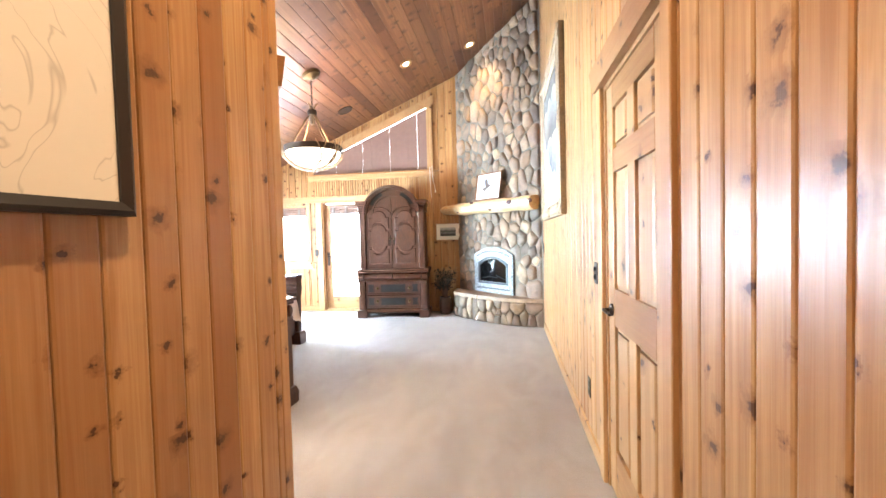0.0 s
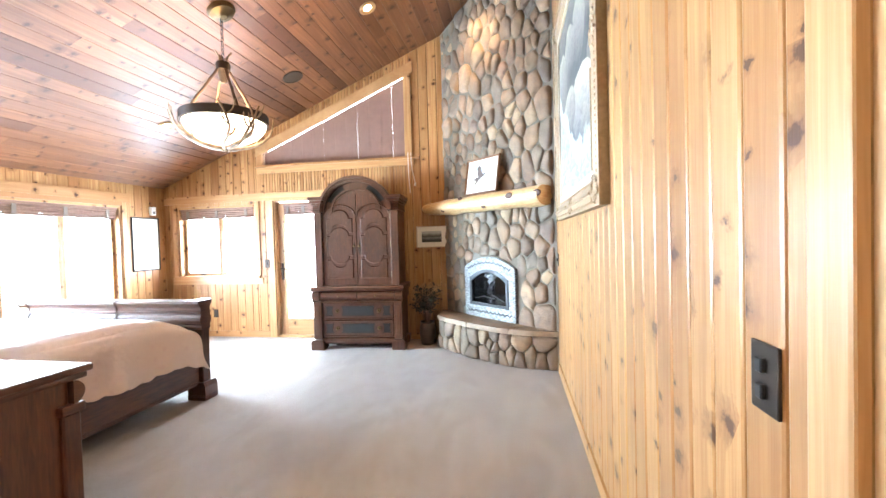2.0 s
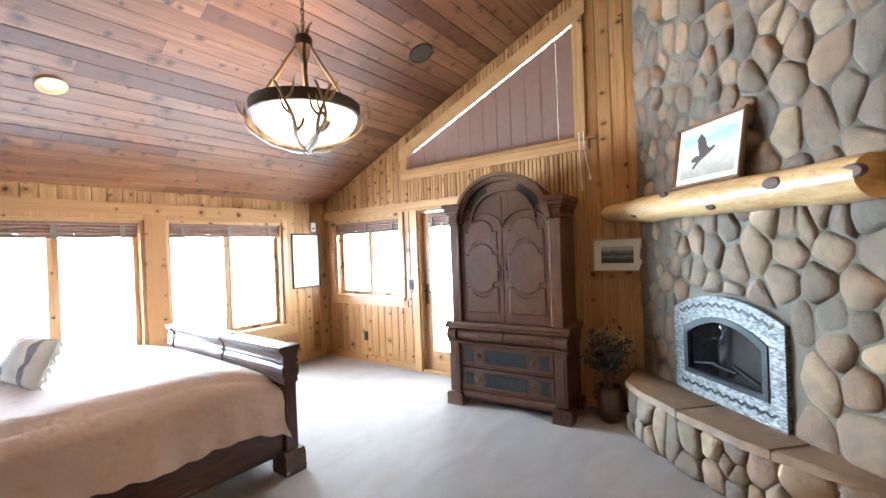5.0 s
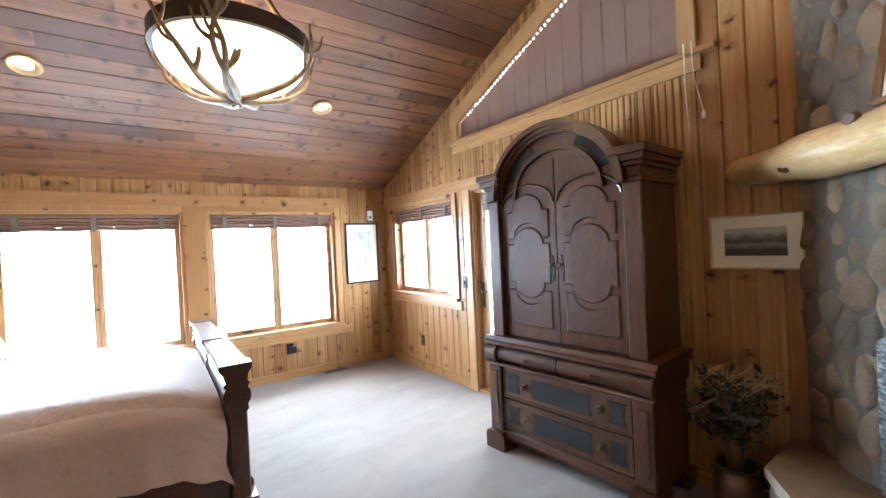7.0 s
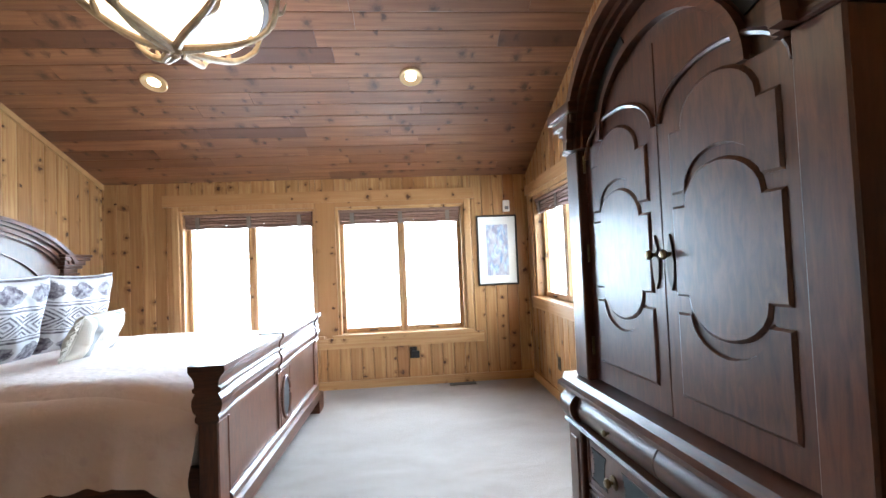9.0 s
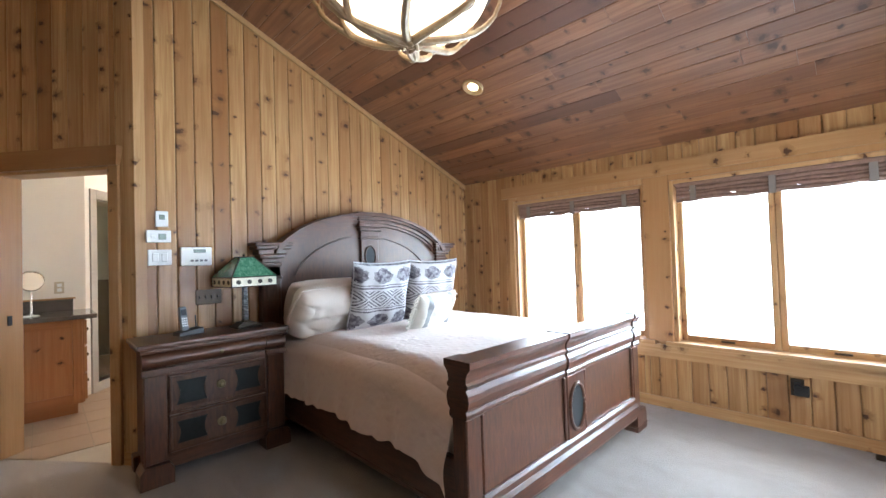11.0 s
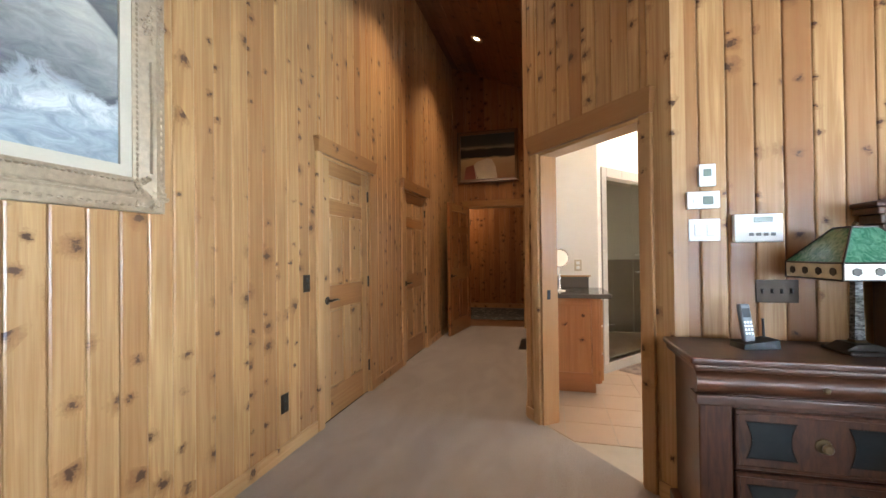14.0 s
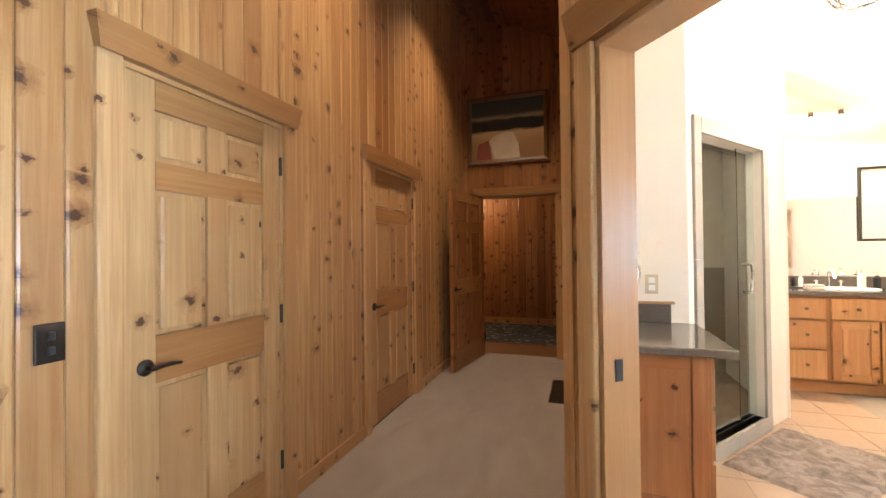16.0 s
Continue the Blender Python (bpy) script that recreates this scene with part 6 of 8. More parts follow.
def bed():
    top = thing("bed", "large dark-stained panel bed with arched headboard", "bed", at=Matrix.Translation((-3.27, 5.3, 0)))
    inv = top.matrix_basis.inverted()
    first = set(bpy.data.objects)
    x0, x1 = -4.27, -2.205
    cx = (x0 + x1) / 2
    # footboard: a stack of mouldings over panels
    yf = 6.325
    f0, f1 = -4.20, -2.262
    fc = (f0 + f1) / 2
    fb = part("footboard", box((f0 + 0.06, yf - 0.03, 0.16), (f1 - 0.06, yf + 0.03, 0.70), 0.004), VENEER, top, "figured dark footboard panel")
    prof = [(0.085, 0.862), (0.085, 0.838), (0.062, 0.815), (0.055, 0.80), (0.052, 0.775), (0.064, 0.765), (0.064, 0.752), (0.05, 0.745), (0.066, 0.72), (0.07, 0.695), (0.062, 0.665), (0.046, 0.65), (0.052, 0.635), (0.052, 0.62), (0.036, 0.61)]
    prof = [(a * 0.82, z) for a, z in prof]
    out = [(yf + a, z) for a, z in prof] + [(yf - a, z) for a, z in reversed(prof)]
    part("top_rail", prism(out, "x", f0 + 0.012, f1 - 0.012), MAHOGANY_H, fb, "moulded top rail")
    big_prof = [(a + 0.01, z + (0.006 if k == 0 else 0)) for k, (a, z) in enumerate(prof)]
    bout = [(yf + a, z) for a, z in big_prof] + [(yf - a, z) for a, z in reversed(big_prof)]
    for c, w in ((f0 + 0.055, 0.11), (fc, 0.22), (f1 - 0.055, 0.11)):
        part("rail_block", prism(bout, "x", c - w / 2, c + w / 2), MAHOGANY_H, fb, "stepped-out rail block")
        part("post", box((c - w / 2 + 0.006, yf - 0.045, 0.1), (c + w / 2 - 0.006, yf + 0.045, 0.615), 0.006), MAHOGANY, fb)
    for c in (f0 + 0.055, f1 - 0.055):
        part("foot", prism([(c - 0.085, 0.0), (c + 0.085, 0.0), (c + 0.085, 0.12), (c + 0.068, 0.155), (c - 0.068, 0.155), (c - 0.085, 0.12)], "y", yf - 0.075, yf + 0.075), MAHOGANY, fb, "block foot")
        part("foot_band", box((c - 0.09, yf - 0.08, 0.03), (c + 0.09, yf + 0.08, 0.045), 0.004), MAHOGANY_H, fb)
    for y, s in ((yf + 0.03, 1), (yf - 0.03, -1)):
        base = [(0.0, 0.1), (0.035, 0.1), (0.045, 0.12), (0.045, 0.19), (0.03, 0.21), (0.026, 0.235), (0.012, 0.25), (0.0, 0.25)]
        part("base_rail", prism([(y + s * a, z) for a, z in base], "x", f0 + 0.11, f1 - 0.11), MAHOGANY_H, fb, "moulded base rail")
        part("oval_moulding", tube([(fc + 0.085 * math.cos(t * 0.2618), yf + s * 0.048, 0.42 + 0.135 * math.sin(t * 0.2618)) for t in range(25)], 0.012, 8), MAHOGANY_H, fb, "", True)
        part("oval_inlay", lathe([(0.075, 0.0), (0.075, 0.004), (0.0, 0.004)], 28, Matrix.Translation((fc, yf + s * 0.0445, 0.42)) @ (FACE_N if s > 0 else FACE_S), sx=1.0, sy=1.65), SLATE, fb, "dark slate oval inlay")
        for a, b in ((f0 + 0.11, fc - 0.11), (fc + 0.11, f1 - 0.11)):
            for q in ((a, a + 0.022, 0.25, 0.61), (b - 0.022, b, 0.25, 0.61)):
                part("panel_bead", box((q[0], y - 0.002 * s, q[2]), (q[1], y + s * 0.014, q[3]), 0.005), MAHOGANY, fb)
    # headboard
    yh = 4.215
    spring, crown, half = 1.40, 1.755, (x1 - x0) / 2 - 0.12
    n = 26
    def arc(h, s, c):
        return [(cx - h * math.cos(math.pi * k / n), s + (c - s) * max(0.0, math.sin(math.pi * k / n)) ** 1.35) for k in range(n + 1)]
    hb = part("headboard", prism([(x0 + 0.1, 0.3)] + arc(half, spring, crown - 0.02) + [(x1 - 0.1, 0.3)], "y", yh - 0.03, yh + 0.02), VENEER, top, "figured dark headboard panel")
    def arch_ring(h0, h1, s0, s1, c0, c1, y0, y1, name="arch_moulding"):
        o_, i_ = arc(h0, s0, c0), arc(h1, s1, c1)
        bm = bmesh.new()
        rows = [[bm.verts.new((x, y, z)) for x, z in line] for line, y in ((o_, y0), (o_, y1), (i_, y1), (i_, y0))]
        for a, b in zip(rows, rows[1:] + rows[:1]):
            for k in range(n):
                bm.faces.new((a[k], a[k + 1], b[k + 1], b[k]))
        for k in (0, -1):
            bm.faces.new([row[k] for row in rows])
        part(name, bm, MAHOGANY_H, hb, "", True)
    arch_ring(half + 0.03, half - 0.012, spring, spring, crown + 0.015, crown - 0.016, yh - 0.03, yh + 0.125)
    arch_ring(half - 0.01, half - 0.035, spring, spring, crown - 0.014, crown - 0.04, yh - 0.03, yh + 0.10)
    arch_ring(half - 0.032, half - 0.075, spring, spring, crown - 0.038, crown - 0.075, yh - 0.025, yh + 0.07)
    arch_ring(half - 0.072, half - 0.10, spring, spring, crown - 0.073, crown - 0.10, yh - 0.02, yh + 0.045)
    arch_ring(half - 0.17, half - 0.20, spring - 0.19, spring - 0.19, crown - 0.19, crown - 0.215, yh - 0.02, yh + 0.036, "panel_bead")
    for c in (x0 + 0.08, x1 - 0.085):
        part("post", box((c - 0.075, yh - 0.04, 0.0), (c + 0.075, yh + 0.05, 1.30), 0.006), MAHOGANY, hb)
        part("post_panel", box((c - 0.045, yh + 0.05, 0.85), (c + 0.045, yh + 0.056, 1.16), 0.004), VENEER, hb)
        for g, z0, z1 in ((0.01, 1.19, 1.215), (0.0, 1.215, 1.30), (0.012, 1.30, 1.325), (0.0, 1.325, 1.36), (0.025, 1.36, 1.39), (0.04, 1.39, 1.43), (0.065, 1.43, 1.46), (0.075, 1.46, 1.485)):
            part("capital", box((c - 0.075 - g, yh - 0.045, z0), (c + 0.075 + g, yh + 0.05 + g, z1), 0.008, None, 2), MAHOGANY_H, hb)
    part("keystone", box((cx - 0.10, yh - 0.03, 0.7), (cx + 0.10, yh + 0.05, 1.60), 0.006), MAHOGANY, hb, "central pilaster")
    for g, z0, z1 in ((0.012, 1.52, 1.545), (0.0, 1.545, 1.60), (0.02, 1.60, 1.635), (0.035, 1.635, 1.67), (0.03, 1.67, 1.70), (0.05, 1.70, 1.74), (0.062, 1.74, 1.775)):
        part("capital", box((cx - 0.105 - g, yh - 0.03, z0), (cx + 0.105 + g, yh + 0.055 + g, z1), 0.008, None, 2), MAHOGANY_H, hb)
    part("oval_moulding", tube([(cx + 0.06 * math.cos(t * 0.2618), yh + 0.052, 1.36 + 0.095 * math.sin(t * 0.2618)) for t in range(25)], 0.009, 8), MAHOGANY_H, hb, "", True)
    part("oval_inlay", lathe([(0.055, 0.0), (0.055, 0.003), (0.0, 0.003)], 26, Matrix.Translation((cx, yh + 0.05, 1.36)) @ FACE_N, sx=1.0, sy=1.6), SLATE, hb, "dark slate oval inlay")
    # side rails
    for x in (x0 + 0.10, x1 - 0.14):
        part("side_rail", box((x, yh + 0.05, 0.13), (x + 0.04, yf - 0.05, 0.40), 0.006), MAHOGANY_H, top)
        part("rail_bead", box((x - 0.006, yh + 0.05, 0.145), (x + 0.046, yf - 0.05, 0.165), 0.004), MAHOGANY_H, top)
    part("mattress", box((x0 + 0.14, yh + 0.05, 0.36), (x1 - 0.14, yf - 0.08, 0.60), 0.06, None, 4), SHAM, top)
    for ob in set(bpy.data.objects) - first:
        if ob.parent == top:
            ob.matrix_parent_inverse = inv

    # bedspread with a scalloped hem, hanging over both sides
    spread = thing("bedspread", "peach quilted bedspread with scalloped hem on the bed", "bedspread", at=Matrix.Translation((cx, 5.2, 0.72)))
    bm = bmesh.new()
    nu, nv = 96, 110
    ya, yb2 = yh + 0.06, yf - 0.06
    half_w = (x1 - x0) / 2 - 0.09
    flat = half_w - 0.06
    grid = []
    for j in range(nv + 1):
        fv = j / nv
        y = ya + (yb2 - ya) * fv
        row = []
        for i in range(nu + 1):
            f = 2 * i / nu - 1
            side = 1 if f > 0 else -1
            t = abs(f)
            corner = max(0.0, (fv - 0.86) / 0.14)
            hang = 0.345 + 0.06 * corner**1.5 + 0.012 * math.sin(y * 7)
            scallop = 0.014 * abs(math.sin(y * math.pi / 0.135))
            if t < 0.66:
                x = t / 0.66 * flat
                z = 0.755 + 0.03 * math.cos(x * 1.2) + 0.005 * math.sin(9 * x + 5 * y) * math.sin(4 * y) + 0.004 * noise.noise((x * 6 * side, y * 6, 0))
                z -= 0.06 * max(0.0, (x / flat - 0.8) / 0.2) ** 2
            else:
                s = (t - 0.66) / 0.34
                drop = s * (hang + scallop)
                rnd_ = min(1.0, s / 0.2)
                fold = 0.012 * math.sin(y * 14 + 0.6 * math.sin(3 * y)) * s + 0.010 * math.sin(y * 31) * s * s
                x = flat + 0.075 * math.sin(rnd_ * math.pi / 2) + 0.03 * s + fold + 0.05 * corner * s
                z = 0.716 - drop * (0.55 + 0.45 * rnd_) + 0.01 * (1 - rnd_)
            z -= 0.125 * max(0.0, (fv - 0.72) / 0.28) ** 2.0 * (1.0 if t < 0.66 else 1.0 - 0.75 * (t - 0.66) / 0.34)
            yy = y
            if fv > 0.95 and t >= 0.66:
                yy = y + 0.02 * ((t - 0.66) / 0.34) * math.sin(20 * t)
            row.append((cx + side * x, yy, z))
        grid.append(row)
    bm.free()
    for nm, k0, k1 in (("side_drop", 0, 17), ("top_panel", 17, 79), ("side_drop", 79, nu)):
        bm = bmesh.new()
        vs = [[bm.verts.new(p) for p in row[k0:k1 + 1]] for row in grid]
        for a, b in zip(vs, vs[1:]):
            for k in range(k1 - k0):
                bm.faces.new((a[k], a[k + 1], b[k + 1], b[k]))
        ext = bmesh.ops.extrude_face_region(bm, geom=list(bm.faces))
        for g in ext["geom"]:
            if isinstance(g, bmesh.types.BMVert):
                g.co.z += 0.006
        part(nm, bm, QUILT, spread, "", True).matrix_parent_inverse = spread.matrix_basis.inverted()
    PRINT, BAND = print_mat(), band_mat()
    pillow("pillow", "plump ivory pillow sham against the headboard", pose(-2.62, 4.50, 0.755, -34, 0, 4), 0.78, 0.46, 0.30, SHAM, 0, 3, "pillows on the bed", 0.16, 0.024)
    pillow("pillow", "ivory pillow sham behind the others", pose(-2.72, 4.36, 0.77, -18, 0, 0), 0.86, 0.44, 0.20, SHAM, 0, 5, "pillows on the bed", 0.16, 0.02)
    pillow("pillow", "square cushion in white and purple-grey block print", pose(-2.93, 4.76, 0.765, -14, 0, 3), 0.58, 0.56, 0.20, PRINT, 0, 7, "pillows on the bed")
    pillow("pillow", "square cushion in white and purple-grey block print", pose(-3.50, 4.74, 0.765, -14, 0, -2), 0.58, 0.56, 0.20, PRINT, 0, 9, "pillows on the bed")
    pillow("pillow", "small cream lumbar cushion with grey stripes and fringe", pose(-3.17, 5.13, 0.775, -24, 0, 10), 0.46, 0.30, 0.17, BAND, 0.045, 2, "pillows on the bed")


bed()

# ---- table lamp with a leaded glass shade ----
GREEN = Nodes("green_art_glass")
gp = GREEN.coord()
gn = GREEN.noise(GREEN.vmath("MULTIPLY", gp, (6.0, 6.0, 2.0)), 5.0, 4.0, 0.6, 2.0)
GREEN.base(GREEN.mix(GREEN.ramp(gn, [(0.35, 0.0), (0.7, 1.0)]), (0.02, 0.14, 0.075), (0.16, 0.34, 0.22)))
GREEN = GREEN.set(Roughness=0.15, Transmission_Weight=0.15)
CREAM_GLASS = plain("cream_art_glass", (0.62, 0.56, 0.42), 0.2, vary=0.3, scale=30)
LEAD = plain("lead_came", (0.05, 0.042, 0.035), 0.45, 0.7)
lamp = thing("table_lamp", "table lamp with green leaded glass pyramid shade, on the nightstand", "table lamp", at=pose(-2.045, 4.37, 0.855, 0, 0, 6) @ Matrix.Scale(0.88, 4))
part("base_plate", box((-0.095, -0.095, 0.0), (0.095, 0.095, 0.018), 0.006), LEAD, lamp)
part("base_step", prism([(-0.09, 0.018), (0.09, 0.018), (0.045, 0.045), (-0.045, 0.045)], "y", -0.06, 0.06), LEAD, lamp)
part("stem", prism([(-0.022, 0.045), (0.022, 0.045), (0.014, 0.40), (-0.014, 0.40)], "y", -0.016, 0.016), STEEL, lamp, "tapered pewter stem")
part("collar", box((-0.026, -0.026, 0.045), (0.026, 0.026, 0.06), 0.004), BRASS, lamp)
shade = part("shade", box((-0.19, -0.19, 0.345), (0.19, 0.19, 0.352), 0.002), LEAD, lamp, "leaded shade rim")
lo_, mid_, up_ = 0.185, 0.185, 0.055
for k in range(4):
    m = pose(0, 0, 0, 0, 0, 90 * k)
    bm = bmesh.new()
    f = [bm.verts.new(m @ Vector(v)) for v in ((-lo_, -lo_, 0.352), (lo_, -lo_, 0.352), (mid_, -mid_, 0.42), (-mid_, -mid_, 0.42))]
    g_ = [bm.verts.new(m @ Vector(v)) for v in ((-lo_, -lo_ + 0.005, 0.352), (lo_, -lo_ + 0.005, 0.352), (mid_, -mid_ + 0.005, 0.42), (-mid_, -mid_ + 0.005, 0.42))]
    bm.faces.new(f)
    bm.faces.new(g_[::-1])
    for q in range(4):
        bm.faces.new((f[q], f[(q + 1) % 4], g_[(q + 1) % 4], g_[q]))
    part("cream_panel", bm, CREAM_GLASS, shade, "cream glass border panel")
    for q in range(4):
        part("motif", prism([(-0.018, -0.012), (0.0, -0.02), (0.018, -0.008), (0.014, 0.012), (-0.006, 0.018), (-0.02, 0.008)], "y", -lo_ - 0.003, -lo_ + 0.001, m @ Matrix.Translation((-0.13 + 0.087 * q, 0, 0.386))), LEAD, shade)
    for q in range(2):
        bm = bmesh.new()
        a0, a1 = -1 + q, q
        f = [bm.verts.new(m @ Vector(v)) for v in ((a0 * mid_, -mid_, 0.428), (a1 * mid_, -mid_, 0.428), (a1 * up_, -up_, 0.585), (a0 * up_, -up_, 0.585))]
        g_ = [bm.verts.new(v.co - m.to_3x3() @ Vector((0, -0.004, 0.004))) for v in f]
        bm.faces.new(f)
        bm.faces.new(g_[::-1])
        for w in range(4):
            bm.faces.new((f[w], f[(w + 1) % 4], g_[(w + 1) % 4], g_[w]))
        part("green_panel", bm, GREEN, shade, "swirled green glass panel")
    part("came", tube([m @ Vector((-mid_, -mid_, 0.35)), m @ Vector((-mid_, -mid_, 0.425)), m @ Vector((-up_, -up_, 0.587))], 0.005, 6), LEAD, shade)
    part("came", tube([m @ Vector((-mid_, -mid_, 0.424)), m @ Vector((mid_, -mid_, 0.424))], 0.005, 6), LEAD, shade)
part("cap", box((-0.058, -0.058, 0.583), (0.058, 0.058, 0.592), 0.002), LEAD, shade)
part("finial", lathe([(0.008, 0.592), (0.012, 0.605), (0.005, 0.615), (0.0, 0.622)], 10), BRASS, lamp)

# ---- cordless telephone ----
phone = thing("cordless_phone", "black and silver cordless phone in its base, on the nightstand", "telephone", at=pose(-1.685, 4.36, 0.856, 0, 0, 15))
part("cradle", prism([(-0.075, 0.0), (0.085, 0.0), (0.08, 0.022), (0.0, 0.032), (-0.07, 0.04)], "y", -0.045, 0.045), BLACK, phone)
hs = part("handset", box((-0.024, -0.013, 0.0), (0.024, 0.013, 0.165), 0.011, pose(0.03, 0.0, 0.025, 12, 0, 0), 3), GREY_PLASTIC, phone, "silver-grey handset")
part("screen", box((-0.017, 0.0125, 0.105), (0.017, 0.0145, 0.145), 0.002, pose(0.03, 0.0, 0.025, 12, 0, 0)), BLACK, hs)
for a in range(3):
    for b in range(4):
        part("key", box((-0.018 + 0.013 * a, 0.0125, 0.03 + 0.016 * b), (-0.008 + 0.013 * a, 0.0148, 0.041 + 0.016 * b), 0.002, pose(0.03, 0.0, 0.025, 12, 0, 0)), WHITE_PLASTIC, hs)
part("aerial", tube([(-0.06, -0.03, 0.03), (-0.06, -0.035, 0.12)], 0.005, 8), BLACK, phone)


# ---- wall devices ----
def plate(name, pl, u0, u1, v0, v1, n, material, label, category, details=(), base=0.0165):
    t = thing(name, label, category, at=Matrix.Translation(pl.at((u0 + u1) / 2, (v0 + v1) / 2, base)))
    inv = t.matrix_basis.inverted()
    ob = part("cover", box((0, -n, 0), (u1 - u0, 0, v1 - v0), 0.005, pl.matrix(u0, v0, base), 2), material, t)
    ob.matrix_parent_inverse = inv
    for nm, a, b, c, d, h, mat in details:
        q = part(nm, box((a, -n - h, c), (b, -n + 0.001, d), 0.002, pl.matrix(u0, v0, base)), mat, t)
        q.matrix_parent_inverse = inv
    return t


SCREEN = plain("lcd_screen", (0.19, 0.22, 0.19), 0.2, vary=0.1)
S = lambda x: x - WEST
plate("thermostat", PL_S, S(-1.61), S(-1.535), 1.60, 1.71, 0.022, WHITE_PLASTIC, "white upright wall thermostat with small display", "thermostat", [("display", 0.02, 0.055, 0.05, 0.085, 0.002, SCREEN)])
plate("thermostat", PL_S, S(-1.625), S(-1.48), 1.49, 1.575, 0.026, WHITE_PLASTIC, "white wide wall thermostat with display", "thermostat", [("display", 0.03, 0.075, 0.02, 0.06, 0.002, SCREEN), ("button", 0.09, 0.12, 0.03, 0.05, 0.003, WHITE_PLASTIC)])
plate("blank_plate", PL_S, S(-1.63), S(-1.49), 1.33, 1.44, 0.007, WHITE_PLASTIC, "white two-gang rocker switch plate", "wall plate", [("rocker", 0.025, 0.06, 0.025, 0.085, 0.004, WHITE_PLASTIC), ("rocker", 0.08, 0.115, 0.025, 0.085, 0.004, WHITE_PLASTIC)])
plate("alarm_keypad", PL_S, S(-1.88), S(-1.68), 1.32, 1.455, 0.034, WHITE_PLASTIC, "white alarm keypad with small screen", "keypad", [("display", 0.04, 0.12, 0.095, 0.12, 0.002, SCREEN)] + [("key", 0.03 + 0.03 * k, 0.05 + 0.03 * k, 0.03, 0.045, 0.002, GREY_PLASTIC) for k in range(4)])
plate("switch_plate", PL_S, S(-1.95), S(-1.775), 1.03, 1.14, 0.007, BRONZE, "dark bronze four-gang switch plate", "switch", [("toggle", 0.025 + 0.04 * k, 0.034 + 0.04 * k, 0.045, 0.065, 0.012, BLACK) for k in range(4)])
E_ = lambda y: y - HALL_END
plate("switch_plate", PL_E, E_(3.872), E_(3.95), 1.025, 1.145, 0.007, BRONZE, "dark bronze switch plate with two stacked switches", "switch", [("toggle", 0.030, 0.048, 0.025 + 0.045 * k, 0.050 + 0.045 * k, 0.010, BLACK) for k in range(2)])


def outlet(pl, u, v, label="dark bronze wall outlet", material=None):
    plate("wall_outlet", pl, u - 0.037, u + 0.037, v - 0.06, v + 0.06, 0.006, material or BRONZE, label, "outlet", [("socket", 0.02, 0.054, 0.02, 0.052, 0.003, BLACK if not material else material), ("socket", 0.02, 0.054, 0.068, 0.1, 0.003, BLACK if not material else material)])


outlet(PL_E, E_(4.165), 0.34)
outlet(PL_N, S(-3.935), 0.34)
outlet(PL_W, 7.236 - SOUTH, 0.34)
plate("plug_adapter", PL_W, 7.22 - SOUTH, 7.30 - SOUTH, 0.29, 0.36, 0.04, BLACK, "black plug adapter in the outlet", "adapter", base=0.026)
plate("switch_plate", PL_N, S(-3.10), S(-3.03), 1.0, 1.12, 0.007, BRONZE, "dark bronze switch plate", "switch", [("toggle", 0.028, 0.042, 0.045, 0.075, 0.010, BLACK)], base=0.037)
plate("switch_plate", PL_E, E_(7.20), E_(7.27), 1.05, 1.17, 0.007, BRONZE, "dark bronze switch plate beside the fireplace", "switch", [("toggle", 0.028, 0.042, 0.045, 0.075, 0.010, BLACK)])
plate("motion_sensor", PL_W, 8.26 - SOUTH, 8.33 - SOUTH, 1.80, 1.92, 0.05, WHITE_PLASTIC, "small white motion sensor", "sensor", [("lens", 0.015, 0.055, 0.02, 0.055, 0.003, GREY_PLASTIC)])


def floor_vent(x0, y0, x1, y1, label):
    v = thing("floor_vent", label, "floor vent", at=Matrix.Translation(((x0 + x1) / 2, (y0 + y1) / 2, 0)))
    inv = v.matrix_basis.inverted()
    part("frame", box((x0, y0, 0.0), (x1, y1, 0.006), 0.002), BRONZE, v).matrix_parent_inverse = inv
    long_y = y1 - y0 > x1 - x0
    for k in range(14):
        f = 0.06 + 0.88 * k / 13
        if long_y:
            b = box((x0 + 0.012, y0 + (y1 - y0) * f - 0.004, 0.006), (x1 - 0.012, y0 + (y1 - y0) * f + 0.004, 0.008), 0.0)
        else:
            b = box((x0 + (x1 - x0) * f - 0.004, y0 + 0.012, 0.006), (x0 + (x1 - x0) * f + 0.004, y1 - 0.012, 0.008), 0.0)
        part("louvre", b, BLACK, v).matrix_parent_inverse = inv


floor_vent(-4.70, 7.60, -4.61, 7.88, "dark metal floor register below the window")
floor_vent(-0.53, 0.24, -0.385, 0.92, "dark metal floor register in the hall")

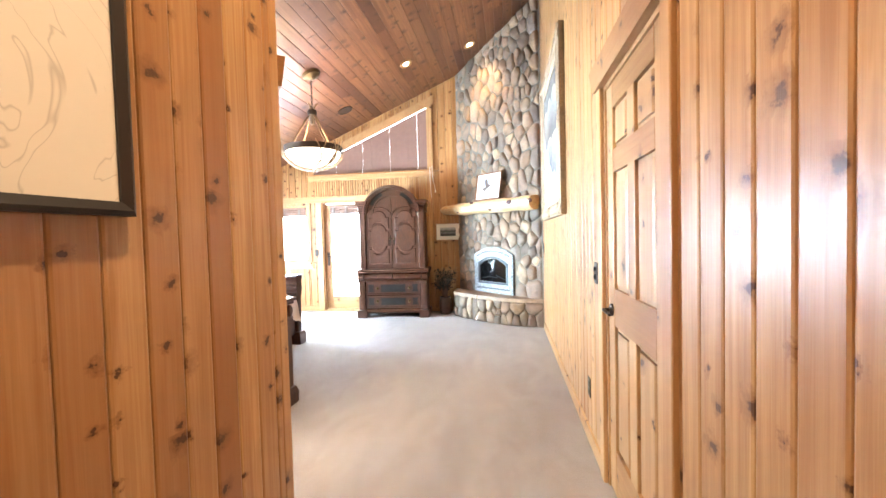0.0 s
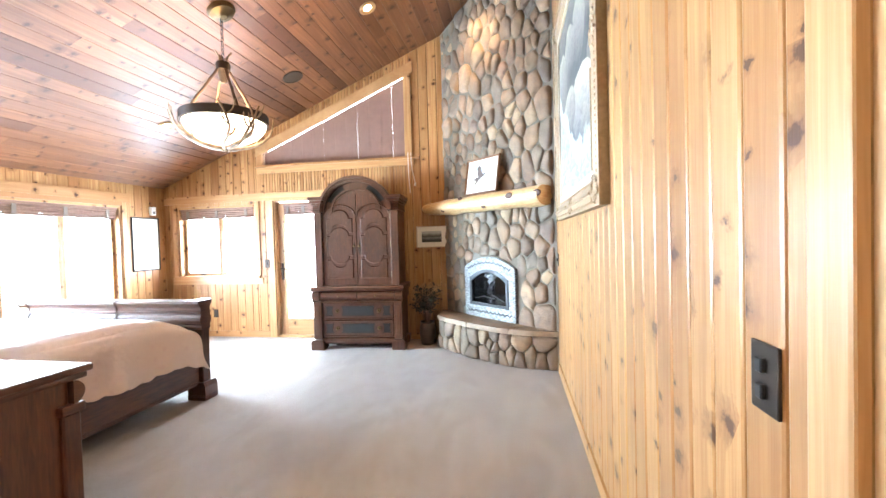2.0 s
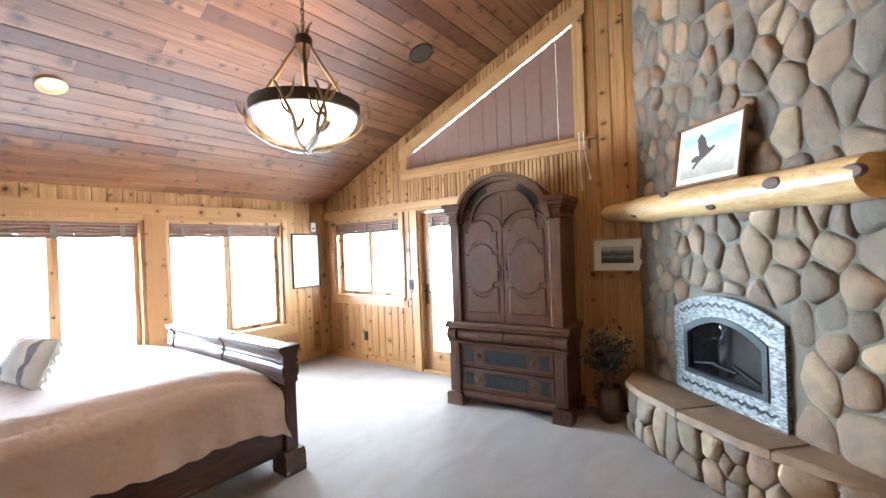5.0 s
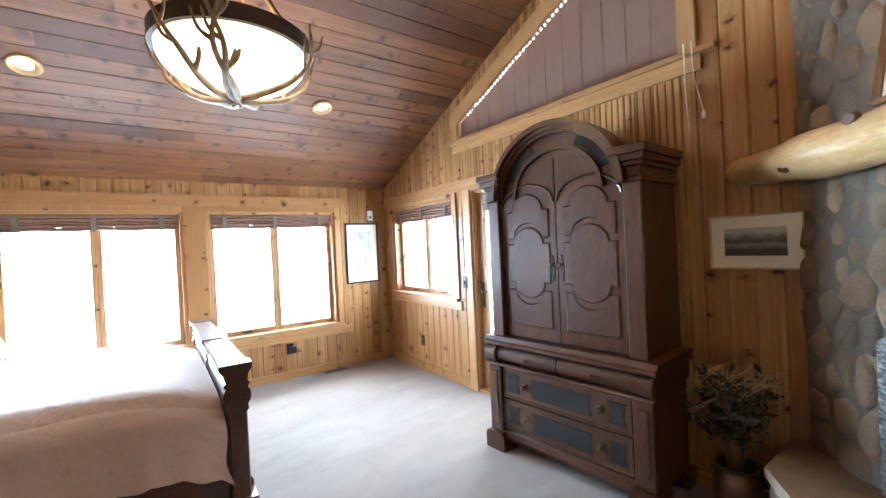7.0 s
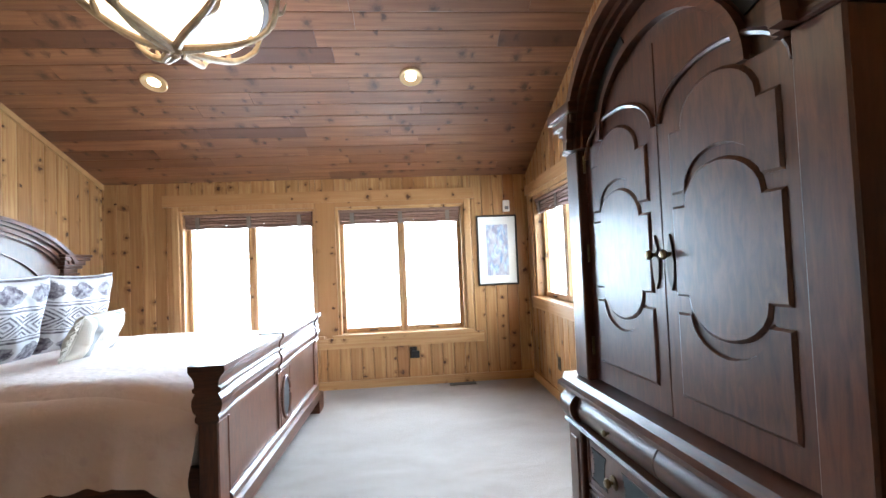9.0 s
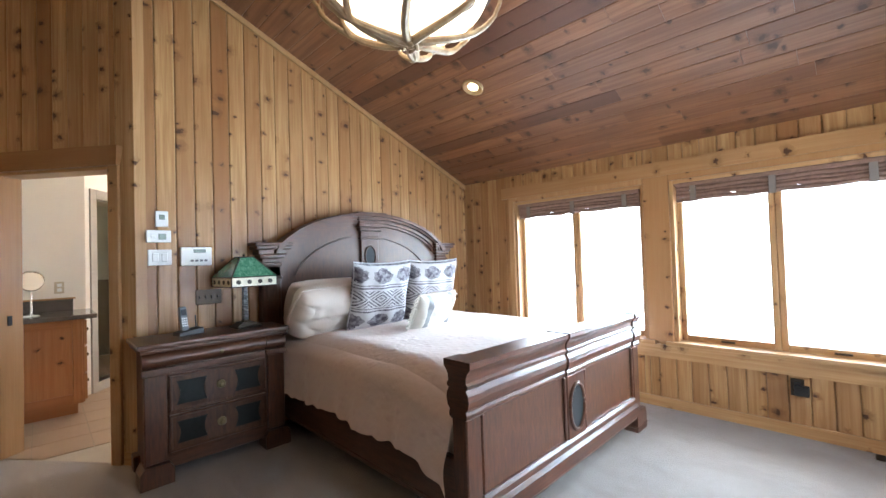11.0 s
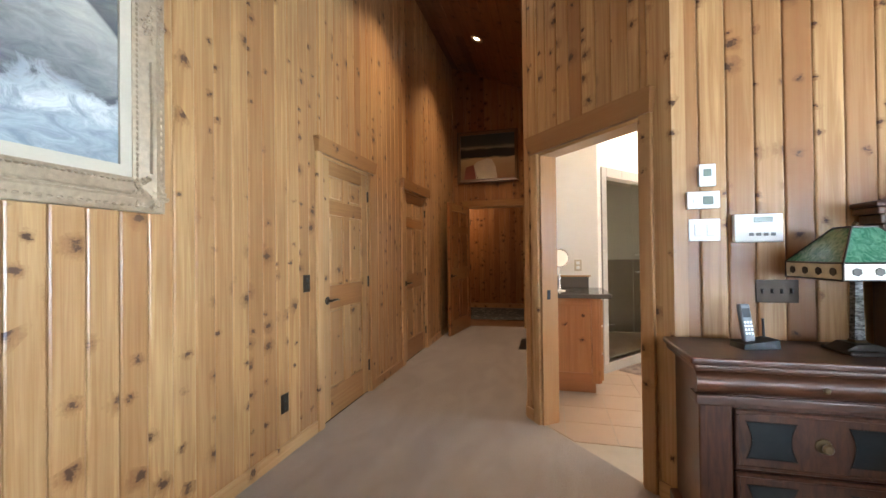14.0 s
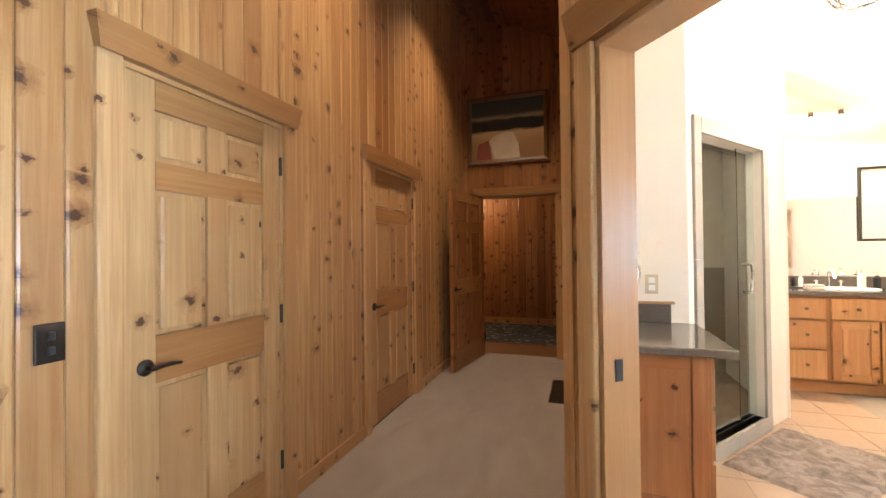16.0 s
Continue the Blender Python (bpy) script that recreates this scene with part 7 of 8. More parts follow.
# ---- plant ----
rng = random.Random(8)
TWIG = plain("dried_twig", (0.16, 0.085, 0.05), 0.8, vary=0.4)
GRASS_DRY = plain("dried_grass", (0.33, 0.20, 0.10), 0.8, vary=0.3)
LEAF_DARK = plain("dark_dried_leaf", (0.035, 0.035, 0.022), 0.75, vary=0.5)
POT = plain("brown_pot", (0.075, 0.04, 0.026), 0.35, vary=0.4, scale=14)
pot = thing("potted_arrangement", "dark dried twig and leaf arrangement in a brown pot", "plant", at=Matrix.Translation((-0.70, 8.30, 0)))
part("pot", lathe([(0.075, 0.0), (0.09, 0.02), (0.105, 0.14), (0.10, 0.24), (0.085, 0.27), (0.095, 0.29), (0.085, 0.29), (0.075, 0.24), (0.0, 0.24)], 24), POT, pot, "", True)
bm, bm2, bm3 = bmesh.new(), bmesh.new(), bmesh.new()
for k in range(78):
    a, lean_ = rng.uniform(0, 6.28), rng.uniform(0.05, 0.24)
    h = rng.uniform(0.25, 0.52)
    tip = (math.cos(a) * lean_, min(0.2, math.sin(a) * lean_), 0.24 + h)
    mid = (tip[0] * 0.35, tip[1] * 0.35, 0.24 + h * 0.55)
    add_tube(bm, [(tip[0] * 0.1, tip[1] * 0.1, 0.24), mid, tip], [0.004, 0.003, 0.0015], 5)
    for q in range(11):
        f = rng.uniform(0.1, 1.0)
        c = Vector(mid).lerp(Vector(tip), f)
        d = Vector((rng.uniform(-1, 1), rng.uniform(-1, 1), rng.uniform(-0.2, 1))).normalized()
        s = d.cross(Vector((rng.uniform(-1, 1), rng.uniform(-1, 1), 0.3))).normalized()
        L = rng.uniform(0.03, 0.075)
        vs = [bm2.verts.new(c + p) for p in (Vector((0, 0, 0)), d * L * 0.5 + s * L * 0.2, d * L, d * L * 0.5 - s * L * 0.2)]
        bm2.faces.new(vs)
for k in range(60):
    a = rng.uniform(0, 6.28)
    c = Vector((rng.uniform(-0.12, 0.14), rng.uniform(-0.1, 0.1), 0.66 + rng.uniform(-0.08, 0.1)))
    pts = [c + 0.07 * Vector((math.cos(a + t), math.sin(a + t) * 0.8, 0.5 * math.sin(2 * t + a))) * (1 + 0.2 * t) for t in (0, 0.7, 1.4, 2.1, 2.8)]
    add_tube(bm3, pts, 0.002, 4)
part("dry_brush", bm, TWIG, pot, "thin dark twigs")
part("leaves", bm2, LEAF_DARK, pot, "small dark leaves")
part("curly_grass", bm3, GRASS_DRY, pot, "curled tan grass")

# ---- chandelier ----
ANTLER = Nodes("antler")
ap = ANTLER.coord()
an = ANTLER.noise(ap, 16.0, 4.0, 0.6)
ANTLER.base(ANTLER.mix(ANTLER.ramp(an, [(0.35, 0.0), (0.7, 1.0)]), (0.22, 0.125, 0.06), (0.44, 0.31, 0.18)))
ANTLER.bump(an, 0.3, 0.01)
ANTLER = ANTLER.set(Roughness=0.5)
ROPE = plain("hide_wrapped_rod", (0.11, 0.06, 0.03), 0.6, vary=0.5, scale=60, bump=0.5)
HIDE = plain("dark_hide_band", (0.05, 0.032, 0.022), 0.7, vary=0.4, scale=40, bump=0.4)
ALABASTER = Nodes("glowing_alabaster")
an = ANTLER and ALABASTER.noise(ALABASTER.coord(), 7.0, 4.0, 0.6, 1.0)
ALABASTER.base((0.8, 0.7, 0.55))
ALABASTER.link(ALABASTER.mix(an, (1.0, 0.80, 0.52), (1.0, 0.93, 0.78)), ALABASTER.bsdf.inputs["Emission Color"])
ALABASTER = ALABASTER.set(Emission_Strength=3.2, Roughness=0.4)
CX, CY = -2.02, 6.36
ch = thing("antler_chandelier", "antler chandelier with a glowing alabaster bowl hanging by a chain", "chandelier", at=Matrix.Translation((CX, CY, 0)))
zc_top = roof(CX)
part("canopy", lathe([(0.0, -0.075), (0.03, -0.07), (0.045, -0.05), (0.10, -0.035), (0.115, -0.01), (0.115, 0.01)], 28, Matrix.Translation((0, 0, zc_top - 0.02)) @ pose(0, 0, 0, 0, -23, 0)), BRASS, ch, "brass ceiling canopy", True)
bm = bmesh.new()
z = zc_top - 0.10
k = 0
while z > 2.93:
    pts = []
    for t in range(13):
        a = 2 * math.pi * t / 12
        x_, zz = 0.011 * math.cos(a), 0.022 * math.sin(a)
        pts.append((x_, 0, z + zz) if k % 2 else (0, x_, z + zz))
    add_tube(bm, pts, 0.0032, 5)
    z -= 0.034
    k += 1
part("chain", bm, BRONZE, ch, "dark metal chain")
part("hub", lathe([(0.02, 2.92), (0.05, 2.915), (0.058, 2.90), (0.055, 2.85), (0.045, 2.84), (0.035, 2.78), (0.02, 2.74), (0.0, 2.73)], 22), HIDE, ch, "hide-wrapped hub", True)
for a in (0.4, 2.5, 4.3):
    c_, s_ = math.cos(a), math.sin(a)
    part("crown_tine", tube(spline([(0.02 * c_, 0.02 * s_, 2.9), (0.035 * c_, 0.035 * s_, 2.96), (0.07 * c_, 0.07 * s_, 3.0)], 4), [0.012] * 4 + [0.008] * 4 + [0.003], 7), ANTLER, ch, "", True)
RIM, BOT, R = 2.425, 2.21, 0.335
for k in range(4):
    a = math.pi / 4 + k * math.pi / 2 + 0.2
    p0, p1 = Vector((0.045 * math.cos(a), 0.045 * math.sin(a), 2.85)), Vector((0.29 * math.cos(a), 0.29 * math.sin(a), RIM + 0.03))
    pts = [p0.lerp(p1, t / 8) + Vector((0.002 * math.sin(t * 2.1), 0.002 * math.cos(t * 1.7), 0)) for t in range(9)]
    part("arm", tube(pts, [0.0125, 0.011, 0.0125, 0.011, 0.0125, 0.011, 0.0125, 0.011, 0.0125], 8), ROPE, ch, "dark hide-wrapped support rod", True)
part("rim_band", lathe([(R - 0.012, RIM - 0.035), (R + 0.012, RIM - 0.035), (R + 0.014, RIM + 0.035), (R - 0.012, RIM + 0.035), (R - 0.012, RIM - 0.035)], 48), HIDE, ch, "dark hide rim band", True)
prof = [(0.0, BOT)] + [(R * math.sin(t * math.pi / 20) * 0.97, BOT + (RIM - 0.03 - BOT) * (1 - math.cos(t * math.pi / 20))) for t in range(1, 11)]
part("bowl", lathe(prof, 40), ALABASTER, ch, "glowing alabaster bowl", True)
rng = random.Random(3)
for k in range(9):
    a0 = 2 * math.pi * k / 9 + rng.uniform(-0.12, 0.12)
    sw = rng.choice((-1, 1)) * rng.uniform(0.25, 0.5)
    pts, rad = [], []
    for t in range(13):
        f = t / 12
        ang = a0 + sw * math.sin(f * 2.6)
        th = f * math.pi / 2 * 1.02
        rr = (R + 0.028) * math.sin(th) * (1 + 0.06 * f) + 0.01
        zz = BOT - 0.03 + (RIM + 0.02 - BOT) * (1 - math.cos(th)) + 0.06 * max(0, f - 0.8) * 5
        pts.append((rr * math.cos(ang), rr * math.sin(ang), zz))
        rad.append(0.019 * (1 - 0.62 * f))
    an_ = part("antler", tube(pts, rad, 8), ANTLER, ch, "shed antler curved under the bowl", True)
    for q, side in ((5, 1), (8, -1), (10, 1)):
        p = Vector(pts[q])
        out_ = Vector((p.x, p.y, 0)).normalized()
        tan_ = Vector((-out_.y, out_.x, 0)) * side
        L = rng.uniform(0.07, 0.13)
        part("tine", tube(spline([p, p + tan_ * L * 0.4 + out_ * 0.02 + Vector((0, 0, L * 0.3)), p + tan_ * L * 0.6 + out_ * 0.035 + Vector((0, 0, L))], 4), [rad[q] * 0.9] * 3 + [rad[q] * 0.7] * 3 + [rad[q] * 0.45] * 2 + [0.002], 7), ANTLER, an_, "", True)
for a in (0.3, 1.7, 3.1, 4.6):
    part("finial_tine", tube(spline([(0.015 * math.cos(a), 0.015 * math.sin(a), BOT - 0.02), (0.03 * math.cos(a), 0.03 * math.sin(a), BOT - 0.035), (0.03 * math.cos(a + 1), 0.03 * math.sin(a + 1), BOT - 0.055)], 4), [0.016] * 4 + [0.010] * 4 + [0.004], 7), ANTLER, ch, "", True)
point_lamp("chandelier_bulb", (CX, CY, 2.53), 14, WARM, 0.12)


# ---- recessed ceiling lights and speaker ----
BAFFLE = plain("lamp_baffle", (0.62, 0.42, 0.22), 0.3, 0.6)
BULB = emit("lamp_bulb", (1.0, 0.80, 0.55), 9.0)


def ceiling_pose(x, y, drop=0.018):
    """On the slope, with local z pointing down out of the ceiling."""
    n = PL_C.n
    z_ = roof(x)
    m = Matrix((Vector((0, 1, 0)).cross(n), Vector((0, 1, 0)), n)).transposed().to_4x4()
    m.translation = Vector((x, y, z_)) + n * drop
    return m


HALL_WARM = (1.0, 0.77, 0.53)


def can_light(x, y, watts=0, aim=None, lit=True, angle=95, colour=WARM):
    t = thing("recessed_light", "recessed ceiling spotlight with pale trim ring, switched on", "ceiling light", "recessed ceiling lights", at=ceiling_pose(x, y))
    part("trim_ring", lathe([(0.088, 0.0), (0.09, 0.010), (0.082, 0.016), (0.07, 0.015), (0.042, 0.002), (0.042, 0.0)], 32), BAFFLE, t, "brass-toned reflector ring", True)
    part("lens", lathe([(0.0, 0.010), (0.02, 0.009), (0.036, 0.006), (0.044, 0.003), (0.0, 0.003)], 26), BULB if lit else BAFFLE, t, "glowing lens", True)
    if watts:
        eye = Vector((x, y, roof(x))) + PL_C.n * 0.06
        spot_lamp("recessed_spot", eye, aim or (x, y, 0), watts, colour, angle, 1.0, 0.05)


can_light(-3.53, 5.39, 12)
can_light(-3.50, 7.31, 12)
can_light(-1.04, 7.31, 12)
can_light(-0.16, 7.73, 48, (0.12, 8.0, 2.9))
can_light(0.13, 0.79, 185, angle=104, colour=HALL_WARM)
can_light(0.12, 2.63, 185, angle=104, colour=HALL_WARM)
sp = thing("ceiling_speaker", "round dark speaker grille in the sloped ceiling", "speaker", at=ceiling_pose(-2.13, 7.71))
part("grille", lathe([(0.0, 0.006), (0.105, 0.006), (0.108, 0.0), (0.0, 0.0)], 36), HIDE, sp, "dark brown grille")
part("rim", lathe([(0.106, 0.0), (0.12, 0.0), (0.12, 0.006), (0.108, 0.009), (0.106, 0.0)], 36), BRONZE, sp, "", True)

# ---- bathroom behind the angled doorway ----
TILE_FLOOR = Nodes("floor_tile")
rn = TILE_FLOOR.tree.nodes.new("ShaderNodeObjectInfo").outputs["Random"]
tp = TILE_FLOOR.coord()
t1, t2 = TILE_FLOOR.noise(tp, 6.0, 4.0, 0.6, 0.8), TILE_FLOOR.noise(tp, 60.0, 3.0)
tc = TILE_FLOOR.mix(t1, (0.33, 0.215, 0.14), (0.40, 0.275, 0.185))
tc = TILE_FLOOR.mix(TILE_FLOOR.math("MULTIPLY", rn, 0.35), tc, (0.32, 0.225, 0.155))
TILE_FLOOR.base(TILE_FLOOR.mix(TILE_FLOOR.math("MULTIPLY", t2, 0.2), tc, (0.3, 0.2, 0.135)))
TILE_FLOOR = TILE_FLOOR.set(Roughness=0.4)
GROUT = plain("grout", (0.36, 0.30, 0.24), 0.9)
TILE_GREY = plain("shower_tile", (0.40, 0.36, 0.32), 0.35, vary=0.15, scale=5, bump=0.1)
TILE_BROWN = plain("shower_wall_tile", (0.22, 0.16, 0.11), 0.35, vary=0.25, scale=6)
TILE_CREAM = plain("shower_upper_tile", (0.58, 0.52, 0.43), 0.4, vary=0.1, scale=6)
GRANITE = Nodes("grey_granite")
gc = GRANITE.coord()
gv, gn = GRANITE.voronoi(gc, 260.0), GRANITE.noise(gc, 90.0, 4.0)
GRANITE.base(GRANITE.mix(GRANITE.ramp(gv, [(0.1, 0.0), (0.6, 1.0)]), GRANITE.mix(gn, (0.16, 0.135, 0.115), (0.27, 0.235, 0.205)), (0.09, 0.078, 0.07)))
GRANITE = GRANITE.set(Roughness=0.12)
MIRROR = plain("mirror_glass", (0.92, 0.92, 0.92), 0.02, 1.0, 0.0)
SHOWER_GLASS = Nodes("shower_glass")
SHOWER_GLASS.base((0.86, 0.92, 0.88))
SHOWER_GLASS = SHOWER_GLASS.set(Roughness=0.02, Transmission_Weight=1.0, IOR=1.1)

BX0, BX1, BY0, BY1, BZ = -4.2, -0.785, -0.60, 4.0, 3.18
BXK = -2.35  # where the flat part of the bathroom ceiling meets the slope
BSLOPE = [(BX0, 0), (BX0, roof(BX0) - 0.06), (BXK, BZ)]


def solid(name, lo, hi, mat, label, category="wall"):
    return tagged(part(name, box(lo, hi, 0.0), mat), label, category, kind="structure")


solid("wall_bath_east", (BX1 - 0.03, BY0, 0), (BX1, 3.05, BZ), WHITE_PAINT, "warm white bathroom wall")
for nm, xe, y0, y1 in (("wall_bath_north", -1.55, BY1 - 0.03, BY1), ("wall_bath_south", BX1, BY0 - 0.05, BY0)):
    tagged(part(nm, prism(BSLOPE + [(xe, BZ), (xe, 0)], "y", y0, y1), WHITE_PAINT), "warm white bathroom wall", "wall", kind="structure")
tagged(part("ceiling_bath", prism([(BXK, BY0 - 0.1), (HALL_W - 0.06, BY0 - 0.1), (HALL_W - 0.06, 3.09), (-1.49, 4.07), (BXK, 4.07)], "z", BZ, BZ + 0.03), WHITE_PAINT), "white bathroom ceiling", "ceiling", kind="structure")
tagged(part("ceiling_bath_slope", prism([(BX0 - 0.1, roof(BX0 - 0.1) - 0.06), (BXK, BZ), (BXK, BZ + 0.03), (BX0 - 0.1, roof(BX0 - 0.1) - 0.03)], "y", BY0 - 0.1, 4.07), WHITE_PAINT), "white sloping bathroom ceiling", "ceiling", kind="structure")
PL_BW = Plane((BX0, BY0, 0), (0, 1, 0))
PL_BW.n = Vector((1, 0, 0))
BWIN = (3.05 - BY0, 3.75 - BY0, 1.05, 1.95)
wall("wall_bath_west", PL_BW, BY1 - BY0, lambda u: roof(BX0) - 0.06, [BWIN], 0.1, core=WHITE_PAINT, label="warm white bathroom wall with a window")
casing(PL_BW, BWIN, 0.09, 0.1, 0.02, sill=True)
window_unit("window_5", PL_BW, BWIN, "small pine bathroom window, bright outside")
sh = roman_shade(PL_BW, BWIN, 2)
area_lamp("window_daylight", look((BX0 - 0.2, 3.4, 1.5), (0, 3.0, 1.2)), 0.6, 0.85, 40, DAY)
# wall with the outlet, then the slanted shower front
solid("wall_bath_niche", (-1.30, 1.80, 0), (BX1 - 0.03, 1.88, BZ), WHITE_PAINT, "warm white wall behind the counter")
PL_SH = Plane((-1.30, 1.88, 0), (-0.62, -0.785, 0))
PL_SH.n = Vector((-0.785, 0.62, 0)).normalized()
SH_LEN = 1.50
SHD = (0.15, 1.07, 0.10, 2.08)
wall("wall_shower", PL_SH, SH_LEN, lambda u: BZ, [SHD], 0.10, core=WHITE_PAINT, label="white slanted wall round the shower door")
corner = PL_SH.at(SH_LEN, 0)
solid("wall_shower_side", (corner.x - 0.02, BY0, 0), (corner.x + 0.06, corner.y, BZ), WHITE_PAINT, "white wall beside the shower")
# tiled surround, kerb and inner walls
sur = thing("shower_surround", "grey tiled shower surround with a low kerb", "shower surround", at=Matrix.Translation(PL_SH.at(0.6, 0.0)))
inv = sur.matrix_basis.inverted()
for u0, u1, v0, v1 in ((0.06, 0.15, 0.10, 2.18), (1.07, 1.16, 0.10, 2.18), (0.15, 1.07, 2.08, 2.18)):
    n_t = max(1, round((v1 - v0) / 0.3)) if v1 - v0 > 0.5 else 3
    for k in range(n_t):
        if v1 - v0 > 0.5:
            q = (u0, u1, v0 + (v1 - v0) * k / n_t, v0 + (v1 - v0) * (k + 1) / n_t)
        else:
            q = (u0 + (u1 - u0) * k / n_t, u0 + (u1 - u0) * (k + 1) / n_t, v0, v1)
        ob = board("tile", sur, PL_SH, q[0] + 0.001, q[1] - 0.001, q[2] + 0.001, q[3] - 0.001, -0.11, 0.018, TILE_GREY, 0.003)
        ob.matrix_parent_inverse = inv
ob = board("kerb", sur, PL_SH, 0.06, 1.16, 0.0, 0.10, -0.12, 0.022, TILE_GREY, 0.006)
ob.matrix_parent_inverse = inv
solid("shower_wall_low", (-0.80, BY0, 0), (-0.786, 1.80, 1.15), TILE_BROWN, "brown tiled shower wall")
solid("shower_wall_high", (-0.80, BY0, 1.15), (-0.787, 1.80, BZ), TILE_CREAM, "cream tiled shower wall")
solid("shower_back_low", (corner.x + 0.06, BY0, 0), (-0.80, BY0 + 0.014, 1.15), TILE_BROWN, "brown tiled shower wall")
solid("shower_back_high", (corner.x + 0.06, BY0, 1.15), (-0.80, BY0 + 0.013, BZ), TILE_CREAM, "cream tiled shower wall")
sd = thing("shower_door", "clear glass shower door with a chrome pull handle", "shower door", at=Matrix.Translation(PL_SH.at(0.7, 0.1)))
inv = sd.matrix_basis.inverted()
g1 = board("glass_panel", sd, PL_SH, 0.155, 0.78, 0.11, 2.02, -0.055, -0.047, SHOWER_GLASS, 0.001)
g1.matrix_parent_inverse = inv
g2 = board("fixed_panel", sd, PL_SH, 0.786, 1.065, 0.11, 2.075, -0.055, -0.047, SHOWER_GLASS, 0.001)
g2.matrix_parent_inverse = inv
g1.visible_shadow = g2.visible_shadow = False
hp = spline([PL_SH.at(0.84, 1.24, -0.045), PL_SH.at(0.84, 1.24, 0.0), PL_SH.at(0.84, 1.22, 0.015), PL_SH.at(0.84, 1.06, 0.015), PL_SH.at(0.84, 1.04, 0.0), PL_SH.at(0.84, 1.04, -0.045)], 4)
part("pull_handle", tube(hp, 0.011, 8), CHROME, sd, "chrome pull handle", True).matrix_parent_inverse = inv
for z in (0.35, 1.8):
    part("glass_hinge", box((-0.03, -0.01, -0.04), (0.03, 0.012, 0.04), 0.003, PL_SH.matrix(0.17, z, -0.05)), CHROME, sd).matrix_parent_inverse = inv

# floor tiles
fl = solid("floor_bath", (BX0, BY0, -0.05), (BX1 + 0.6, BY1, -0.008), GROUT, "bathroom floor with beige tiles", "floor")


# counter by the doorway
def cabinet_door(parent, pl, u0, u1, v0, v1, n, knob_u=None, name="door"):
    d = board(name, parent, pl, u0, u1, v0, v1, n, n + 0.018, BATH_PINE, 0.003)
    if v1 - v0 > 0.3:
        s = 0.06
        for q in ((u0, u0 + s, v0, v1, False), (u1 - s, u1, v0, v1, False), (u0 + s, u1 - s, v0, v0 + s, True), (u0 + s, u1 - s, v1 - s, v1, True)):
            board("frame", d, pl, q[0], q[1], q[2], q[3], n + 0.0182, n + 0.026, BATH_PINE, 0.003, q[4])
        board("raised_panel", d, pl, u0 + s + 0.012, u1 - s - 0.012, v0 + s + 0.012, v1 - s - 0.012, n + 0.0182, n + 0.025, BATH_PINE, 0.006)
    if knob_u is not None:
        m = pl.matrix(knob_u, (v0 + v1) / 2 if v1 - v0 < 0.3 else v1 - 0.08, n + (0.018 if v1 - v0 < 0.3 else 0.026)) @ FACE_S
        part("knob", lathe([(0.008, 0.0), (0.006, 0.012), (0.015, 0.018), (0.015, 0.026), (0.0, 0.03)], 14, m), BRASS, d, "small metal knob", True)
    return d


v1t = thing("vanity_cabinet", "knotty pine cabinet with drawers by the bathroom doorway", "cabinet", at=Matrix.Translation((-1.03, 2.25, 0)))
inv = v1t.matrix_basis.inverted()
PL_V1 = Plane((-1.235, 2.53, 0), (1, 0, 0))
PL_V1.n = Vector((0, 1, 0))
keep_ = set(bpy.data.objects)
part("body", box((-1.25, 1.90, 0.10), (-0.79, 2.52, 0.865), 0.003), CAB_PINE, v1t)
part("plinth", box((-1.20, 1.90, 0.0), (-0.79, 2.49, 0.10), 0.003), CAB_PINE, v1t)
board("stile", v1t, PL_V1, 0.0, 0.07, 0.10, 0.865, -0.01, 0.012, CAB_PINE)
board("stile", v1t, PL_V1, 0.38, 0.445, 0.10, 0.865, -0.01, 0.012, CAB_PINE)
board("rail", v1t, PL_V1, 0.07, 0.38, 0.79, 0.865, -0.01, 0.012, CAB_PINE, 0.004, True)
board("rail", v1t, PL_V1, 0.07, 0.38, 0.10, 0.19, -0.01, 0.012, CAB_PINE, 0.004, True)
board("end_panel", v1t, PL_V1, 0.07, 0.38, 0.19, 0.79, -0.01, 0.004, CAB_PINE)
PL_V1W = Plane((-1.25, 1.92, 0), (0, 1, 0))
PL_V1W.n = Vector((-1, 0, 0))
for a, b in ((0.12, 0.35), (0.37, 0.60), (0.62, 0.845)):
    cabinet_door(v1t, PL_V1W, 0.02, 0.58, a, b, 0.0, 0.3, "drawer")
for ob in set(bpy.data.objects) - keep_:
    if ob.parent == v1t:
        ob.matrix_parent_inverse = inv
ct = thing("stone_counter", "grey granite counter with backsplash by the doorway", "counter", at=Matrix.Translation((-1.03, 2.25, 0.867)))
inv = ct.matrix_basis.inverted()
part("slab", box((-1.335, 1.885, 0.867), (-0.788, 2.61, 0.907), 0.008, None, 2), GRANITE, ct).matrix_parent_inverse = inv
part("backsplash", box((-1.20, 1.883, 0.907), (-0.79, 1.90, 1.02), 0.002), GRANITE, ct).matrix_parent_inverse = inv
part("cap_strip", box((-1.22, 1.882, 1.02), (-0.79, 1.91, 1.036), 0.003), PINE_TRIM, ct, "thin pine cap").matrix_parent_inverse = inv
PL_NI = Plane((-1.30, 1.88, 0), (1, 0, 0))
PL_NI.n = Vector((0, 1, 0))
